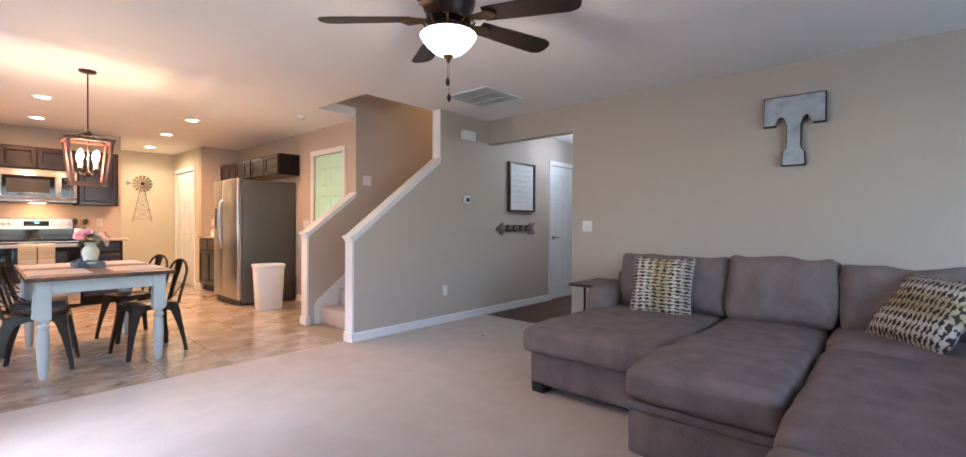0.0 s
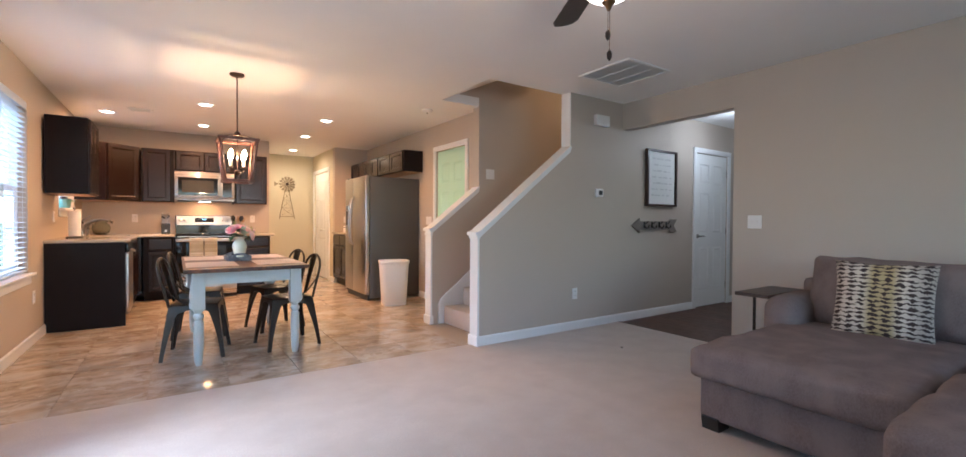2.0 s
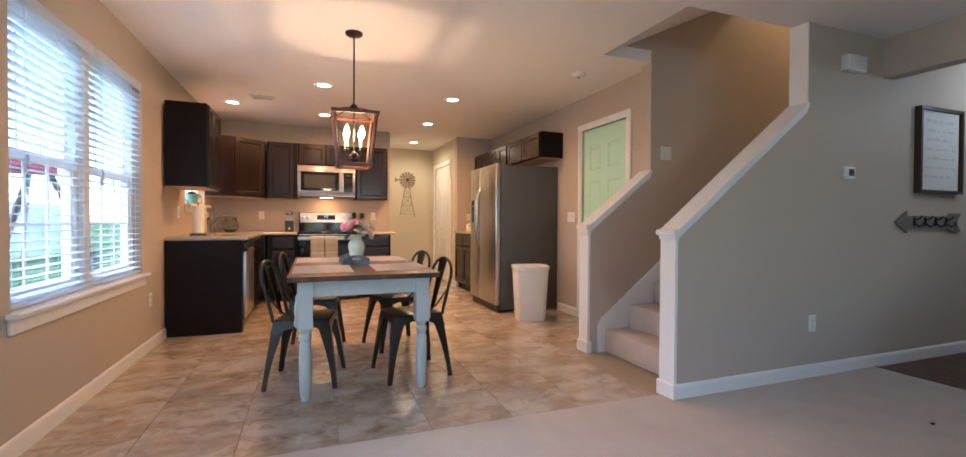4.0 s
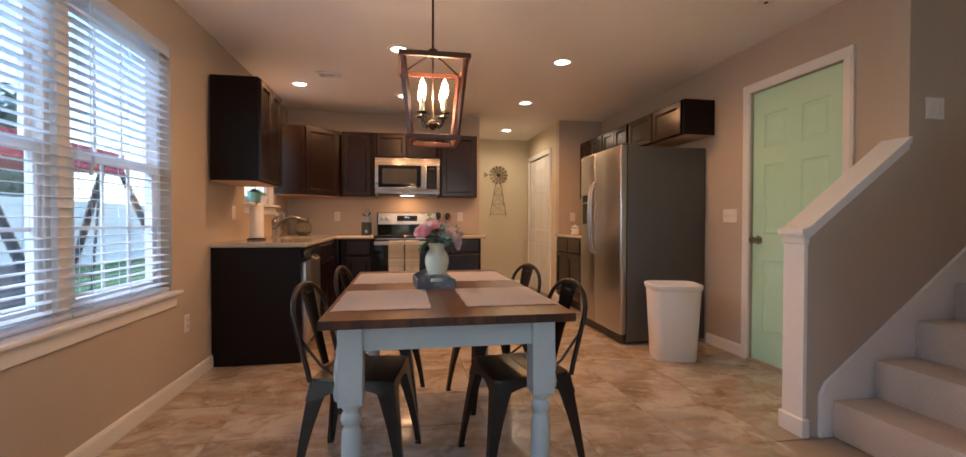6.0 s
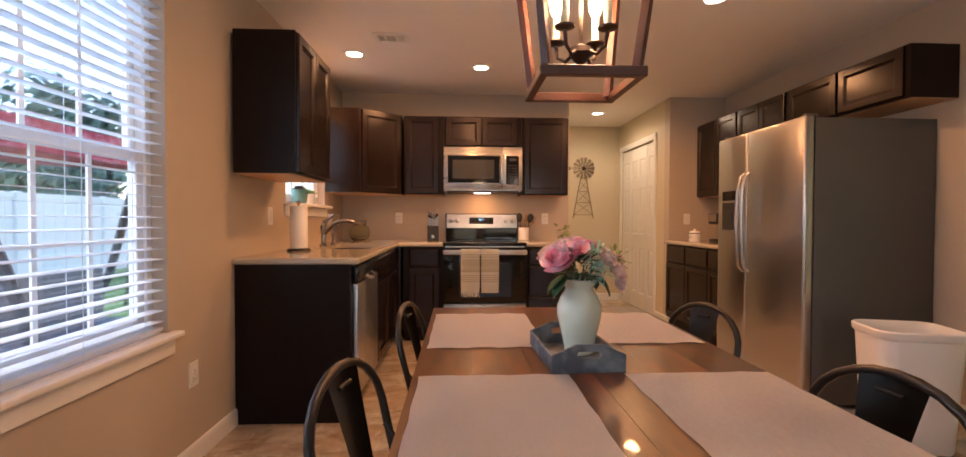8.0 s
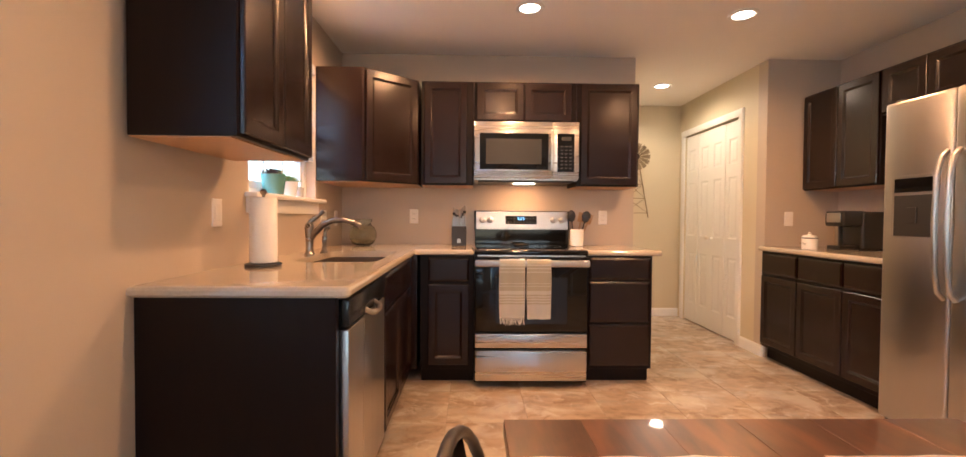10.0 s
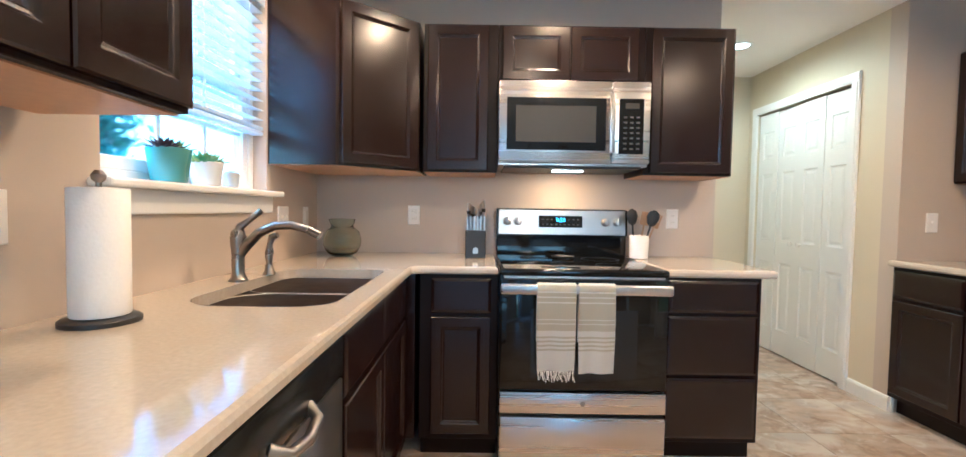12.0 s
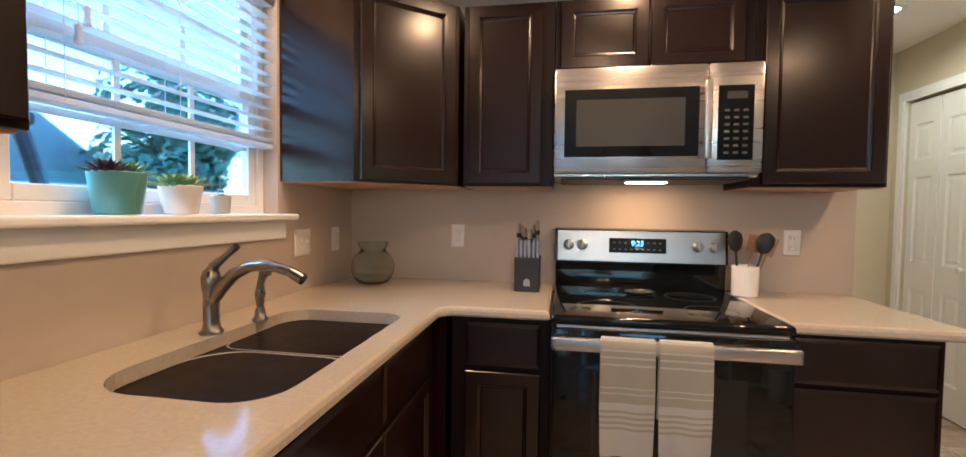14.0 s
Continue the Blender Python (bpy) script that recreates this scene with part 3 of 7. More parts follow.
wall("wall_passage_north", "y", 11.40, 11.52, 1.68, 3.61, mat="wall_tan")
wall("wall_closet", "x", 2.885, 3.005, 9.95, 11.40, holes=[(10.21, 11.26, 0, 2.06)], mat="wall_tan")
wall("wall_nook", "y", 9.83, 9.95, 2.885, XE + 0.12)
wall("wall_closet_back", "x", 3.61, 3.73, 9.95, 11.52)
wall("wall_kitchen_east", "x", XE, XE + 0.12, 6.02, 9.83, holes=[(6.33, 7.10, 0, 2.075)])
wall("wall_garage", "x", 3.75, 3.80, 6.02, 7.6)
wall("wall_hall_south", "y", 2.4, 2.52, XT + 0.12, 9.2)
wall("wall_foyer_east", "x", 9.2, 9.32, 2.4, 8.2)
wall("wall_foyer_north", "y", 8.2, 8.32, 7.38, 9.32)
wall("wall_foyer_west", "x", 7.26, 7.38, YS + 0.12, 8.2)

# stair walls: the near one with its sloped half wall, door opening and post
RUN, RISE, S0 = 0.246, 0.19, 2.93
SLOPE = 0.775
XN, XS = 3.845, 3.40
bm = prism(B(), [(2.735, 0), (XN, 0), (XN, 1.0 + SLOPE * (XN - 2.735)), (2.735, 1.0)], YS, YS + 0.12)
solo("wall_stair_near_half", bm, "wall", "painted half wall beside the stairs", kind="structure")
bm = grid_solid(B(), [XN, 7.38], [0, CEIL], [(6.11, 6.88, 0, 2.03)], YS, YS + 0.12, "y")
solo("wall_stair_near", bm, "wall", "painted wall beside the stairs", kind="structure")
bm = prism(B(), [(2.80, 0), (XS, 0), (XS, 1.02 + SLOPE * (XS - 2.80)), (2.80, 1.02)], 5.90, 6.02)
solo("wall_stair_far_half", bm, "wall", "painted half wall beside the stairs", kind="structure")
bm = grid_solid(B(), [XS, 7.26], [0, 5.0], [], 5.90, 6.02, "y")
solo("wall_stair_far", bm, "wall", "painted wall of the stairwell", kind="structure")
wall("wall_upper_south", "y", 4.88, 5.0, 2.8, 7.26, CEIL + 0.1, 5.0)
wall("wall_upper_east", "x", 7.26, 7.38, 4.88, 6.02, CEIL, 5.0)
wall("wall_upper_north", "y", 5.90, 6.02, 2.8, XS, CEIL + 0.1, 5.0)
bm = prism(B(), [(2.91, CEIL), (3.775, 2.84), (4.6, 3.24), (4.6, 3.34), (2.91, CEIL + 0.12)], 5.002, 5.898)
solo("ceiling_stair_slope", bm, "ceiling", "white sloped ceiling over the stairs", kind="structure")
solo("ceiling_upper", box(B(), (2.8, 4.88, 5.0), (7.38, 6.02, 5.1)), "ceiling", "white ceiling of the stairwell", kind="structure")

# ceilings, with the stair opening
bm = grid_solid(B(), [XW - 0.14, 9.32], [-1.64, 11.52], [(2.91, 7.26, 4.996, 5.904), (7.26, 9.32, 8.32, 11.52)], CEIL, CEIL + 0.1, "z")
solo("ceiling", bm, "ceiling", "white matt ceiling", kind="structure")

# floors
YF = 4.97
floor_living = solo("floor_living", box(B(), (XW, -1.5, -0.12), (XT - 0.05, YF, 0.006)), "carpet", "beige cut-pile carpet", kind="structure")
floor_kitchen = solo("floor_kitchen", box(B(), (XW, YF, -0.12), (XE + 0.26, 11.4, -0.004)), "grout", "tan tile floor", kind="structure")
floor_hall = solo("floor_hall", box(B(), (XT - 0.05, 2.52, -0.12), (9.2, 8.2, -0.004)), "dark_wood", "dark wood plank floor", kind="structure")
solo("floor_living_strip", box(B(), (XT - 0.05, -1.5, -0.12), (XT, 3.65, 0.006)), "carpet", "beige cut-pile carpet", kind="structure")
solo("subfloor", box(B(), (-0.68, -1.6, -0.3), (9.3, 11.5, -0.13)), "concrete", "concrete slab under the floors", kind="structure")
solo("carpet_edge", box(B(), (XT - 0.062, 3.65, 0.0), (XT - 0.038, YS, 0.009), 0.003), "dark_wood", "dark wood threshold strip", kind="structure")


def skirting(name, axis, w, u0, u1, side):
    """A baseboard on a wall: axis and w name the wall's face, side the way into the room."""
    prof = [(0, 0), (side * 0.014, 0), (side * 0.014, 0.075), (side * 0.009, 0.088), (side * 0.004, 0.092), (0, 0.092)]
    if axis == "x":
        bm = prism(B(), [(w + a, b) for a, b in prof], u0, u1, "y")
    else:
        bm = prism(B(), [(w + a, b) for a, b in prof], u0, u1, "x")
    return solo(name, bm, "trim", "white painted baseboard", kind="structure")


skirting("baseboard", "x", XW, 3.3, 7.58, 1)
skirting("baseboard", "x", XT, -1.5, 3.65, -1)
skirting("baseboard", "y", YS, 2.735, 6.05, -1)
skirting("baseboard", "y", YS, 6.95, 7.38, -1)
skirting("baseboard", "x", XE, 6.034, 6.26, -1)
skirting("baseboard", "x", XE, 7.17, 7.60, -1)
skirting("baseboard", "y", 11.40, 1.80, 2.885, -1)
skirting("baseboard", "x", 2.885, 9.83, 10.14, -1)
skirting("baseboard", "y", 6.02, 2.80, XE - 0.014, 1)
skirting("baseboard", "y", 9.83, 2.885, 2.90, -1)
skirting("baseboard", "x", 1.80, 9.97, 11.4, 1)
skirting("baseboard", "x", 9.2, 2.52, 8.2, -1)
for name, x, y0, y1 in (("newel", 2.735, YS - 0.003, YS + 0.123), ("newel", 2.80, 5.897, 6.023)):
    bm = box(B(), (x - 0.02, y0, 0), (x, y1, 1.0 if x < 2.75 else 1.02))
    box(bm, (x - 0.034, y0 - 0.012, 0), (x + 0.012, y1 + 0.012, 0.092), 0.004)
    box(bm, (x - 0.03, y0 - 0.008, 0.965), (x + 0.004, y1 + 0.008, 0.992), 0.004)
    solo(name, bm, "trim", "white painted end board of a half wall", kind="structure")


def sloped_cap(name, x0, z0, x1, y0, y1):
    z1 = z0 + SLOPE * (x1 - x0)
    bm = prism(B(), [(x0 - 0.045, z0 - 0.008), (x0, z0), (x1, z1), (x1, z1 + 0.034), (x0, z0 + 0.034), (x0 - 0.045, z0 + 0.020)], y0 - 0.018, y1 + 0.018)
    prism(bm, [(x0, z0 - 0.03), (x1, z1 - 0.03), (x1, z1), (x0, z0)], y0 - 0.006, y0 - 0.0005)
    return solo(name, bm, "trim", "white painted cap of a stair half wall", kind="structure")


sloped_cap("stair_cap", 2.735, 1.0, XN, YS, YS + 0.12)
sloped_cap("stair_cap", 2.80, 1.02, XS, 5.90, 6.02)
solo("wall_end_trim", box(B(), (XN - 0.008, YS - 0.004, 1.0 + SLOPE * (XN - 2.735) + 0.034), (XN + 0.002, YS + 0.124, CEIL - 0.001)), "trim", "white painted corner of the stair wall", kind="structure")

# stairs
stairs = thing("stairs", "carpeted straight stairs with white skirt boards", "stairs", (S0, 5.45, 0), kind="structure")
for k in range(13):
    bm = box(B(), (k * RUN, -0.43, 0 if k == 0 else k * RISE - 0.02), ((k + 1) * RUN + 0.03, 0.43, (k + 1) * RISE), 0.018, 2)
    part("stair_step", bm, "carpet", stairs, smooth=True)
for y in (-0.449, 0.43):
    pts = [(-0.06, 0), (-0.06, 0.21), (-0.03, 0.27), (13 * RUN, 0.27 + 0.03 + 13 * RUN * RISE / RUN), (13 * RUN, 13 * RISE - 0.2), (0.2, 0)]
    part("skirt_board", prism(B(), pts, y, y + 0.018), "trim", stairs, "white painted skirt board")
bm = tube(B(), [(-0.02, -0.372, 0.94), (0.0, -0.372, 0.955), (2.9, -0.372, 0.955 + 2.9 * RISE / RUN)], 0.022, 10)
for x in (0.15, 1.3, 2.4):
    z = 0.955 + x * RISE / RUN
    tube(bm, [(x, -0.372, z - 0.015), (x, -0.395, z - 0.05), (x, -0.448, z - 0.05)], 0.007, 6)
part("handrail", bm, "rail_wood", stairs, "stained wooden handrail", True)


def casing(name, axis, w, u0, u1, z1, side, width=0.065, sides=2, label="white painted door casing"):
    """Trim round a door opening u0..u1 up to z1 on the face w of a wall."""
    t = bmesh.new()
    for a, b, c, d in ((u0 - width, 0, u0, z1), (u1, 0, u1 + width, z1), (u0 - width, z1, u1 + width, z1 + width)):
        box(t, (a, 0, b), (c, 0.016, d))
        box(t, (a + (0.012 if c - a < 0.1 else 0), 0.016, b + (0.012 if c - a > 0.1 else 0)), (c - (0.02 if c - a < 0.1 else 0), 0.021, d - (0.012 if c - a > 0.1 else 0)), 0.002)
    for v in t.verts:
        u, d, z = v.co
        v.co = (w + side * d, u, z) if axis == "x" else (u, w + side * d, z)
    return solo(name, t, "trim", label, kind="structure")


def six_panel(bm, w, h, t=0.035, cols=2, rows=((0.22, 0.78), (0.98, 1.50), (1.62, 1.88)), stile=0.11, mid=0.11):
    """A moulded panel door in its own plane: x 0..w, z 0..h, front at y = 0, back at y = t."""
    pw = (w - 2 * stile - (cols - 1) * mid) / cols
    holes = [(round(stile + c * (pw + mid), 4), round(stile + c * (pw + mid) + pw, 4), z0, z1) for c in range(cols) for z0, z1 in rows]
    grid_solid(bm, [0, w], [0, h], holes, 0, t, "y")
    for x0, x1, z0, z1 in holes:
        rings_rect(bm, x0, x1, z0, z1, [(0, 0), (0.008, 0.008), (0.022, 0.009), (0.04, 0.003)])
    return bm


# the mint door to the garage, hung in the east wall
door_1 = thing("door_1", "closed mint green six-panel door", "door", (XE + 0.02, 7.095, 0.008), -90, kind="structure")
part("leaf", six_panel(B(), 0.76, 2.06), "mint", door_1, "mint green six-panel door leaf")
bm = lathe(B(), [(0.032, 0), (0.032, 0.006), (0.012, 0.012), (0.011, 0.035), (0.024, 0.045), (0.028, 0.058), (0.022, 0.07), (0.006, 0.074)], 20, pose(0.065, 0, 0.93, 90, 0, 0))
part("door_knob", bm, "nickel", door_1, "satin nickel door knob", True)
for z in (0.25, 1.0, 1.78):
    part("hinge", box(B(), (0.752, -0.006, z - 0.045), (0.766, 0.004, z + 0.045), 0.002), "nickel", door_1, "nickel hinge")
casing("door_casing", "x", XE, 6.33, 7.10, 2.075, -1)
solo("door_sill", box(B(), (XE - 0.03, 6.33, 0.0), (XE + 0.12, 7.10, 0.014), 0.004), "grout", "tan door threshold", kind="structure")

# closet door in the hall wall
door_2 = thing("door_2", "closed white six-panel closet door", "door", (6.115, YS + 0.012, 0.008), 0, kind="structure")
part("leaf", six_panel(B(), 0.76, 2.015), "door", door_2, "white six-panel door leaf")
bm = lathe(B(), [(0.03, 0), (0.03, 0.006), (0.011, 0.012), (0.011, 0.045)], 16, pose(0.065, 0, 0.93, 90, 0, 0))
tube(bm, [(0.065, -0.045, 0.93), (0.12, -0.05, 0.932), (0.175, -0.045, 0.927)], [0.011, 0.009, 0.006], 8)
part("door_handle", bm, "nickel", door_2, "satin nickel lever handle", True)
for z in (0.25, 1.0, 1.78):
    part("hinge", box(B(), (0.752, -0.006, z - 0.045), (0.766, 0.004, z + 0.045), 0.002), "nickel", door_2, "nickel hinge")
casing("door_casing", "y", YS, 6.11, 6.88, 2.03, -1)

# bifold closet doors
bifold = thing("door_3", "closed white bifold closet doors", "closet door", (2.90, 11.255, 0.01), -90, kind="structure")
for k in range(4):
    leaf = part("bifold_leaf", six_panel(B(), 0.259, 2.035, 0.03, 1, ((0.20, 0.76), (0.94, 1.52), (1.64, 1.88)), 0.055), "door", bifold, "white moulded bifold leaf", m=pose(k * 0.2615 + 0.001, 0.006 * (k % 2), 0))
    if k in (1, 2):
        x = 0.21 if k == 1 else 0.05
        bm = lathe(B(), [(0.008, 0), (0.008, 0.012), (0.018, 0.018), (0.019, 0.026), (0.010, 0.032)], 16, pose(x, 0, 0.93, 90, 0, 0))
        part("door_knob", bm, "ceramic", leaf, "small white door knob", True)
casing("door_casing", "x", 2.885, 10.21, 11.26, 2.06, -1)

# far doors of the foyer
for x, y, rz in ((9.19, 4.3, -90), (9.19, 6.6, -90)):
    d = thing("door_4", "white six-panel foyer door", "door", (x - 0.03, y, 0.01), rz, kind="structure")
    part("leaf", six_panel(B(), 0.80, 2.02), "door", d, "white six-panel door leaf")
    casing("door_casing", "x", 9.2, y - 0.81, y + 0.01, 2.03, -1)


# ---- windows ----
def sash_window(name, y0, y1, z0, z1, zm, label):
    """A white double-hung window in the west wall with muntins, and its sill."""
    x = XW - 0.115
    w = thing(name, label, "window", (x, (y0 + y1) / 2, z0), kind="structure")
    hw, h = (y1 - y0) / 2, z1 - z0

    def bars(bm, a0, a1, b0, b1, t, d0, d1):
        for lo, hi in (((a0, b0), (a0 + t, b1)), ((a1 - t, b0), (a1, b1)), ((a0 + t, b0), (a1 - t, b0 + t)), ((a0 + t, b1 - t), (a1 - t, b1))):
            box(bm, (d0, lo[0], lo[1]), (d1, hi[0], hi[1]), 0.003)
        return bm
    part("window_frame", bars(B(), -hw, hw, 0, h, 0.035, -0.02, 0.055), "trim", w, "white vinyl window frame")
    m = zm - z0
    for nm, b0, b1, dx in (("lower_sash", 0.035, m + 0.02, 0.018), ("upper_sash", m - 0.02, h - 0.035, -0.012)):
        bm = bars(B(), -hw + 0.036, hw - 0.036, b0, b1, 0.04, dx, dx + 0.028)
        s = part(nm, bm, "trim", w, "white window sash")
        a0, a1 = -hw + 0.076, hw - 0.076
        g = B()
        for k in (1, 2):
            c = a0 + (a1 - a0) * k / 3
            box(g, (dx + 0.007, c - 0.009, b0 + 0.04), (dx + 0.017, c + 0.009, b1 - 0.04))
        zc = (b0 + b1) / 2
        box(g, (dx + 0.0065, a0, zc - 0.009), (dx + 0.0175, a1, zc + 0.009))
        part("muntin", g, "trim", s, "white muntin bars")
        p = part("pane", box(B(), (dx + 0.010, a0, b0 + 0.04), (dx + 0.014, a1, b1 - 0.04)), "glass", s, "clear window pane")
        p.visible_shadow = False
    return w


sash_window("window_1", 5.34, 6.135, 0.645, 2.13, 1.38, "white double-hung window with muntins")
sash_window("window_2", 6.215, 7.01, 0.645, 2.13, 1.38, "white double-hung window with muntins")
solo("window_mullion", box(B(), (XW - 0.135, 6.135, 0.645), (XW - 0.035, 6.215, 2.13), 0.004), "trim", "white mullion between two windows", kind="structure")
sash_window("window_3", 8.31, 9.215, 1.24, 2.13, 1.68, "white double-hung kitchen window")


def stool(name, y0, y1, z, deep=0.05):
    bm = box(B(), (XW - 0.06, y0, z), (XW, y1, z + 0.001))
    box(bm, (XW - 0.06, y0 + 0.001, z - 0.0), (XW + 0.0, y1 - 0.001, z + 0.012))
    box(bm, (XW, y0 - 0.045, z - 0.012), (XW + deep, y1 + 0.045, z + 0.012), 0.007, 2)
    box(bm, (XW + 0.0005, y0 - 0.03, z - 0.085), (XW + 0.018, y1 + 0.03, z - 0.012), 0.005, 2)
    return solo(name, bm, "trim", "white painted window sill with apron", kind="structure")


stool("window_sill", 5.34, 7.005, 0.637)
stool("window_sill", 8.31, 9.215, 1.232, 0.065)


def blind(name, y0, y1, top, low, label, step=0.043, tilt=3, stack=0):
    """A white slatted blind hung inside a window opening."""
    x = XW - 0.03
    b = thing(name, label, "window blind", (x, (y0 + y1) / 2, top))
    hw = (y1 - y0) / 2 - 0.006
    bm = box(B(), (-0.025, -hw, -0.045), (0.022, hw, -0.003), 0.003)
    box(bm, (0.023, -hw - 0.004, -0.07), (0.034, hw + 0.004, -0.003), 0.004, 2)
    part("headrail", bm, "slat", b, "white blind headrail with valance")
    me = None
    n = int((top - low - 0.09 - stack * 0.006) / step)
    for k in range(n):
        if me is None:
            t = B()
            box(t, (-0.025, -hw, -0.0014), (0.025, hw, 0.0014), 0.0009)
            me = mesh_of("slat", t, "slat")
        s = new("slat", me)
        s.parent = b
        s.matrix_local = pose(0, 0, -0.095 - k * step, 0, tilt + 2 * math.sin(k * 2.1), 0)
    for k in range(stack):
        s = new("slat", me)
        s.parent = b
        s.matrix_local = pose(0, 0, low - top + 0.026 + k * 0.0042)
    part("bottom_rail", box(B(), (-0.025, -hw, low - top + 0.002), (0.025, hw, low - top + 0.020), 0.004), "slat", b, "white blind bottom rail")
    for y in (-hw * 0.72, 0, hw * 0.72):
        for dx in (-0.026, 0.026):
            part("ladder_cord", tube(B(), [(dx, y, -0.04), (dx, y, low - top + 0.01)], 0.0012, 5), "slat", b)
    for y, z in ((-hw * 0.72, -0.76), (-hw * 0.72 - 0.02, -0.80)) if not stack else ((-hw * 0.62, -0.40), (-hw * 0.62 - 0.02, -0.45)):
        bm = tube(B(), [(0.036, y, -0.06), (0.036, y, z)], 0.0012, 5)
        lathe(bm, [(0.004, z), (0.009, z - 0.006), (0.006, z - 0.02), (0.010, z - 0.045), (0.004, z - 0.05)], 10, pose(0.036, y, 0))
        part("pull_cord", bm, "slat", b, "pull cord with a white tassel", True)
    return b


blind("window_blind", 5.35, 6.173, 2.13, 0.655, "lowered white slatted blind in the dining window")
blind("window_blind", 6.177, 7.0, 2.13, 0.655, "lowered white slatted blind in the dining window")
blind("window_blind", 8.32, 9.205, 2.13, 1.49, "half-raised white slatted blind over the sink", stack=4)


# ---- ceiling fittings ----
for cx, cy in CANS:
    d = thing("recessed_light", "lit white recessed downlight in the ceiling", "ceiling light", (cx, cy, CEIL), group="recessed downlights")
    part("trim_ring", lathe(B(), [(0.062, 0.004), (0.064, -0.006), (0.088, -0.008), (0.094, -0.003), (0.094, 0.001), (0.062, 0.004)], 28, cap=False), "trim", d, "", True)
    part("lens", lathe(B(), [(0.063, -0.001), (0.05, -0.004), (0.01, -0.006)], 28), "glow_can", d, "glowing lens", True)


def grille(name, label, lo, hi, n, category="air vent"):
    g = thing(name, label, category, ((lo[0] + hi[0]) / 2, (lo[1] + hi[1]) / 2, CEIL))
    hx, hy = (hi[0] - lo[0]) / 2, (hi[1] - lo[1]) / 2
    bm = B()
    for a, b, c, d in ((-hx, -hy, -hx + 0.03, hy), (hx - 0.03, -hy, hx, hy), (-hx + 0.03, -hy, hx - 0.03, -hy + 0.03), (-hx + 0.03, hy - 0.03, hx - 0.03, hy)):
        box(bm, (a, b, -0.012), (c, d, 0), 0.003)
    part("frame", bm, "trim", g, "white frame")
    me = mesh_of("louvre", box(B(), (-hx + 0.03, -0.007, -0.002), (hx - 0.03, 0.007, 0.0)), "trim")
    for k in range(n):
        s = new("louvre", me)
        s.parent = g
        s.matrix_local = pose(0, -hy + 0.03 + (k + 0.5) * (2 * hy - 0.06) / n, -0.005, 22, 0, 0)
    part("backing", box(B(), (-hx + 0.02, -hy + 0.02, -0.0015), (hx - 0.02, hy - 0.02, -0.0005)), "paper", g, "pale duct behind the louvres")
    for k in (1, 2):
        part("rib", box(B(), (-hx + 2 * hx * k / 3 - 0.006, -hy + 0.03, -0.013), (-hx + 2 * hx * k / 3 + 0.006, hy - 0.03, -0.0095)), "trim", g)
    return g


grille("return_air_grille", "large white louvred return air grille in the ceiling", (3.52, 3.90), (4.08, 4.46), 30)
grille("ceiling_vent", "small white ceiling register", (0.03, 8.30), (0.28, 8.46), 9)
sd = thing("smoke_detector", "small round white smoke detector on the ceiling", "smoke detector", (2.985, 6.39, CEIL))
part("cover", lathe(B(), [(0.068, 0), (0.068, -0.012), (0.058, -0.018), (0.052, -0.030), (0.030, -0.036), (0.0, -0.037)][:-1], 28), "white", sd, "", True)
part("test_button", lathe(B(), [(0.012, -0.036), (0.012, -0.040), (0.006, -0.041)], 14), "black_plastic", sd, "", True)

# ceiling fan
fan = thing("ceiling_fan", "dark five-blade ceiling fan with a glowing bowl shade", "ceiling fan", (FAN[0], FAN[1], CEIL))
part("canopy", lathe(B(), [(0.075, 0), (0.075, -0.02), (0.055, -0.05), (0.03, -0.06)], 28), "bronze", fan, "", True)
part("motor", lathe(B(), [(0.03, -0.06), (0.10, -0.075), (0.135, -0.10), (0.14, -0.15), (0.13, -0.19), (0.115, -0.21), (0.115, -0.255), (0.07, -0.265), (0.065, -0.30)], 32), "bronze", fan, "dark bronze motor housing", True)
for k in range(10):
    a = radians(36 * k)
    part("filigree_arm", tube(B(), [(0.12 * math.cos(a), 0.12 * math.sin(a), -0.255), (0.145 * math.cos(a + 0.15), 0.145 * math.sin(a + 0.15), -0.275), (0.10 * math.cos(a + 0.1), 0.10 * math.sin(a + 0.1), -0.305)], 0.006, 6), "brass_dark", fan, "curled antique brass ornament", True)
part("light_rim", lathe(B(), [(0.062, -0.30), (0.075, -0.305), (0.135, -0.312), (0.142, -0.322), (0.130, -0.328)], 32), "brass_dark", fan, "antique brass light rim", True)
shade = part("glass_shade", lathe(B(), [(0.138, -0.320), (0.146, -0.327), (0.136, -0.346), (0.112, -0.378), (0.080, -0.406), (0.048, -0.423), (0.015, -0.428)], 36), "glow_shade", fan, "glowing frosted glass bowl shade", True)
shade.visible_shadow = False
part("finial", lathe(B(), [(0.026, -0.424), (0.028, -0.432), (0.014, -0.444), (0.011, -0.454), (0.007, -0.463)], 18), "brass_dark", fan, "antique brass finial", True)
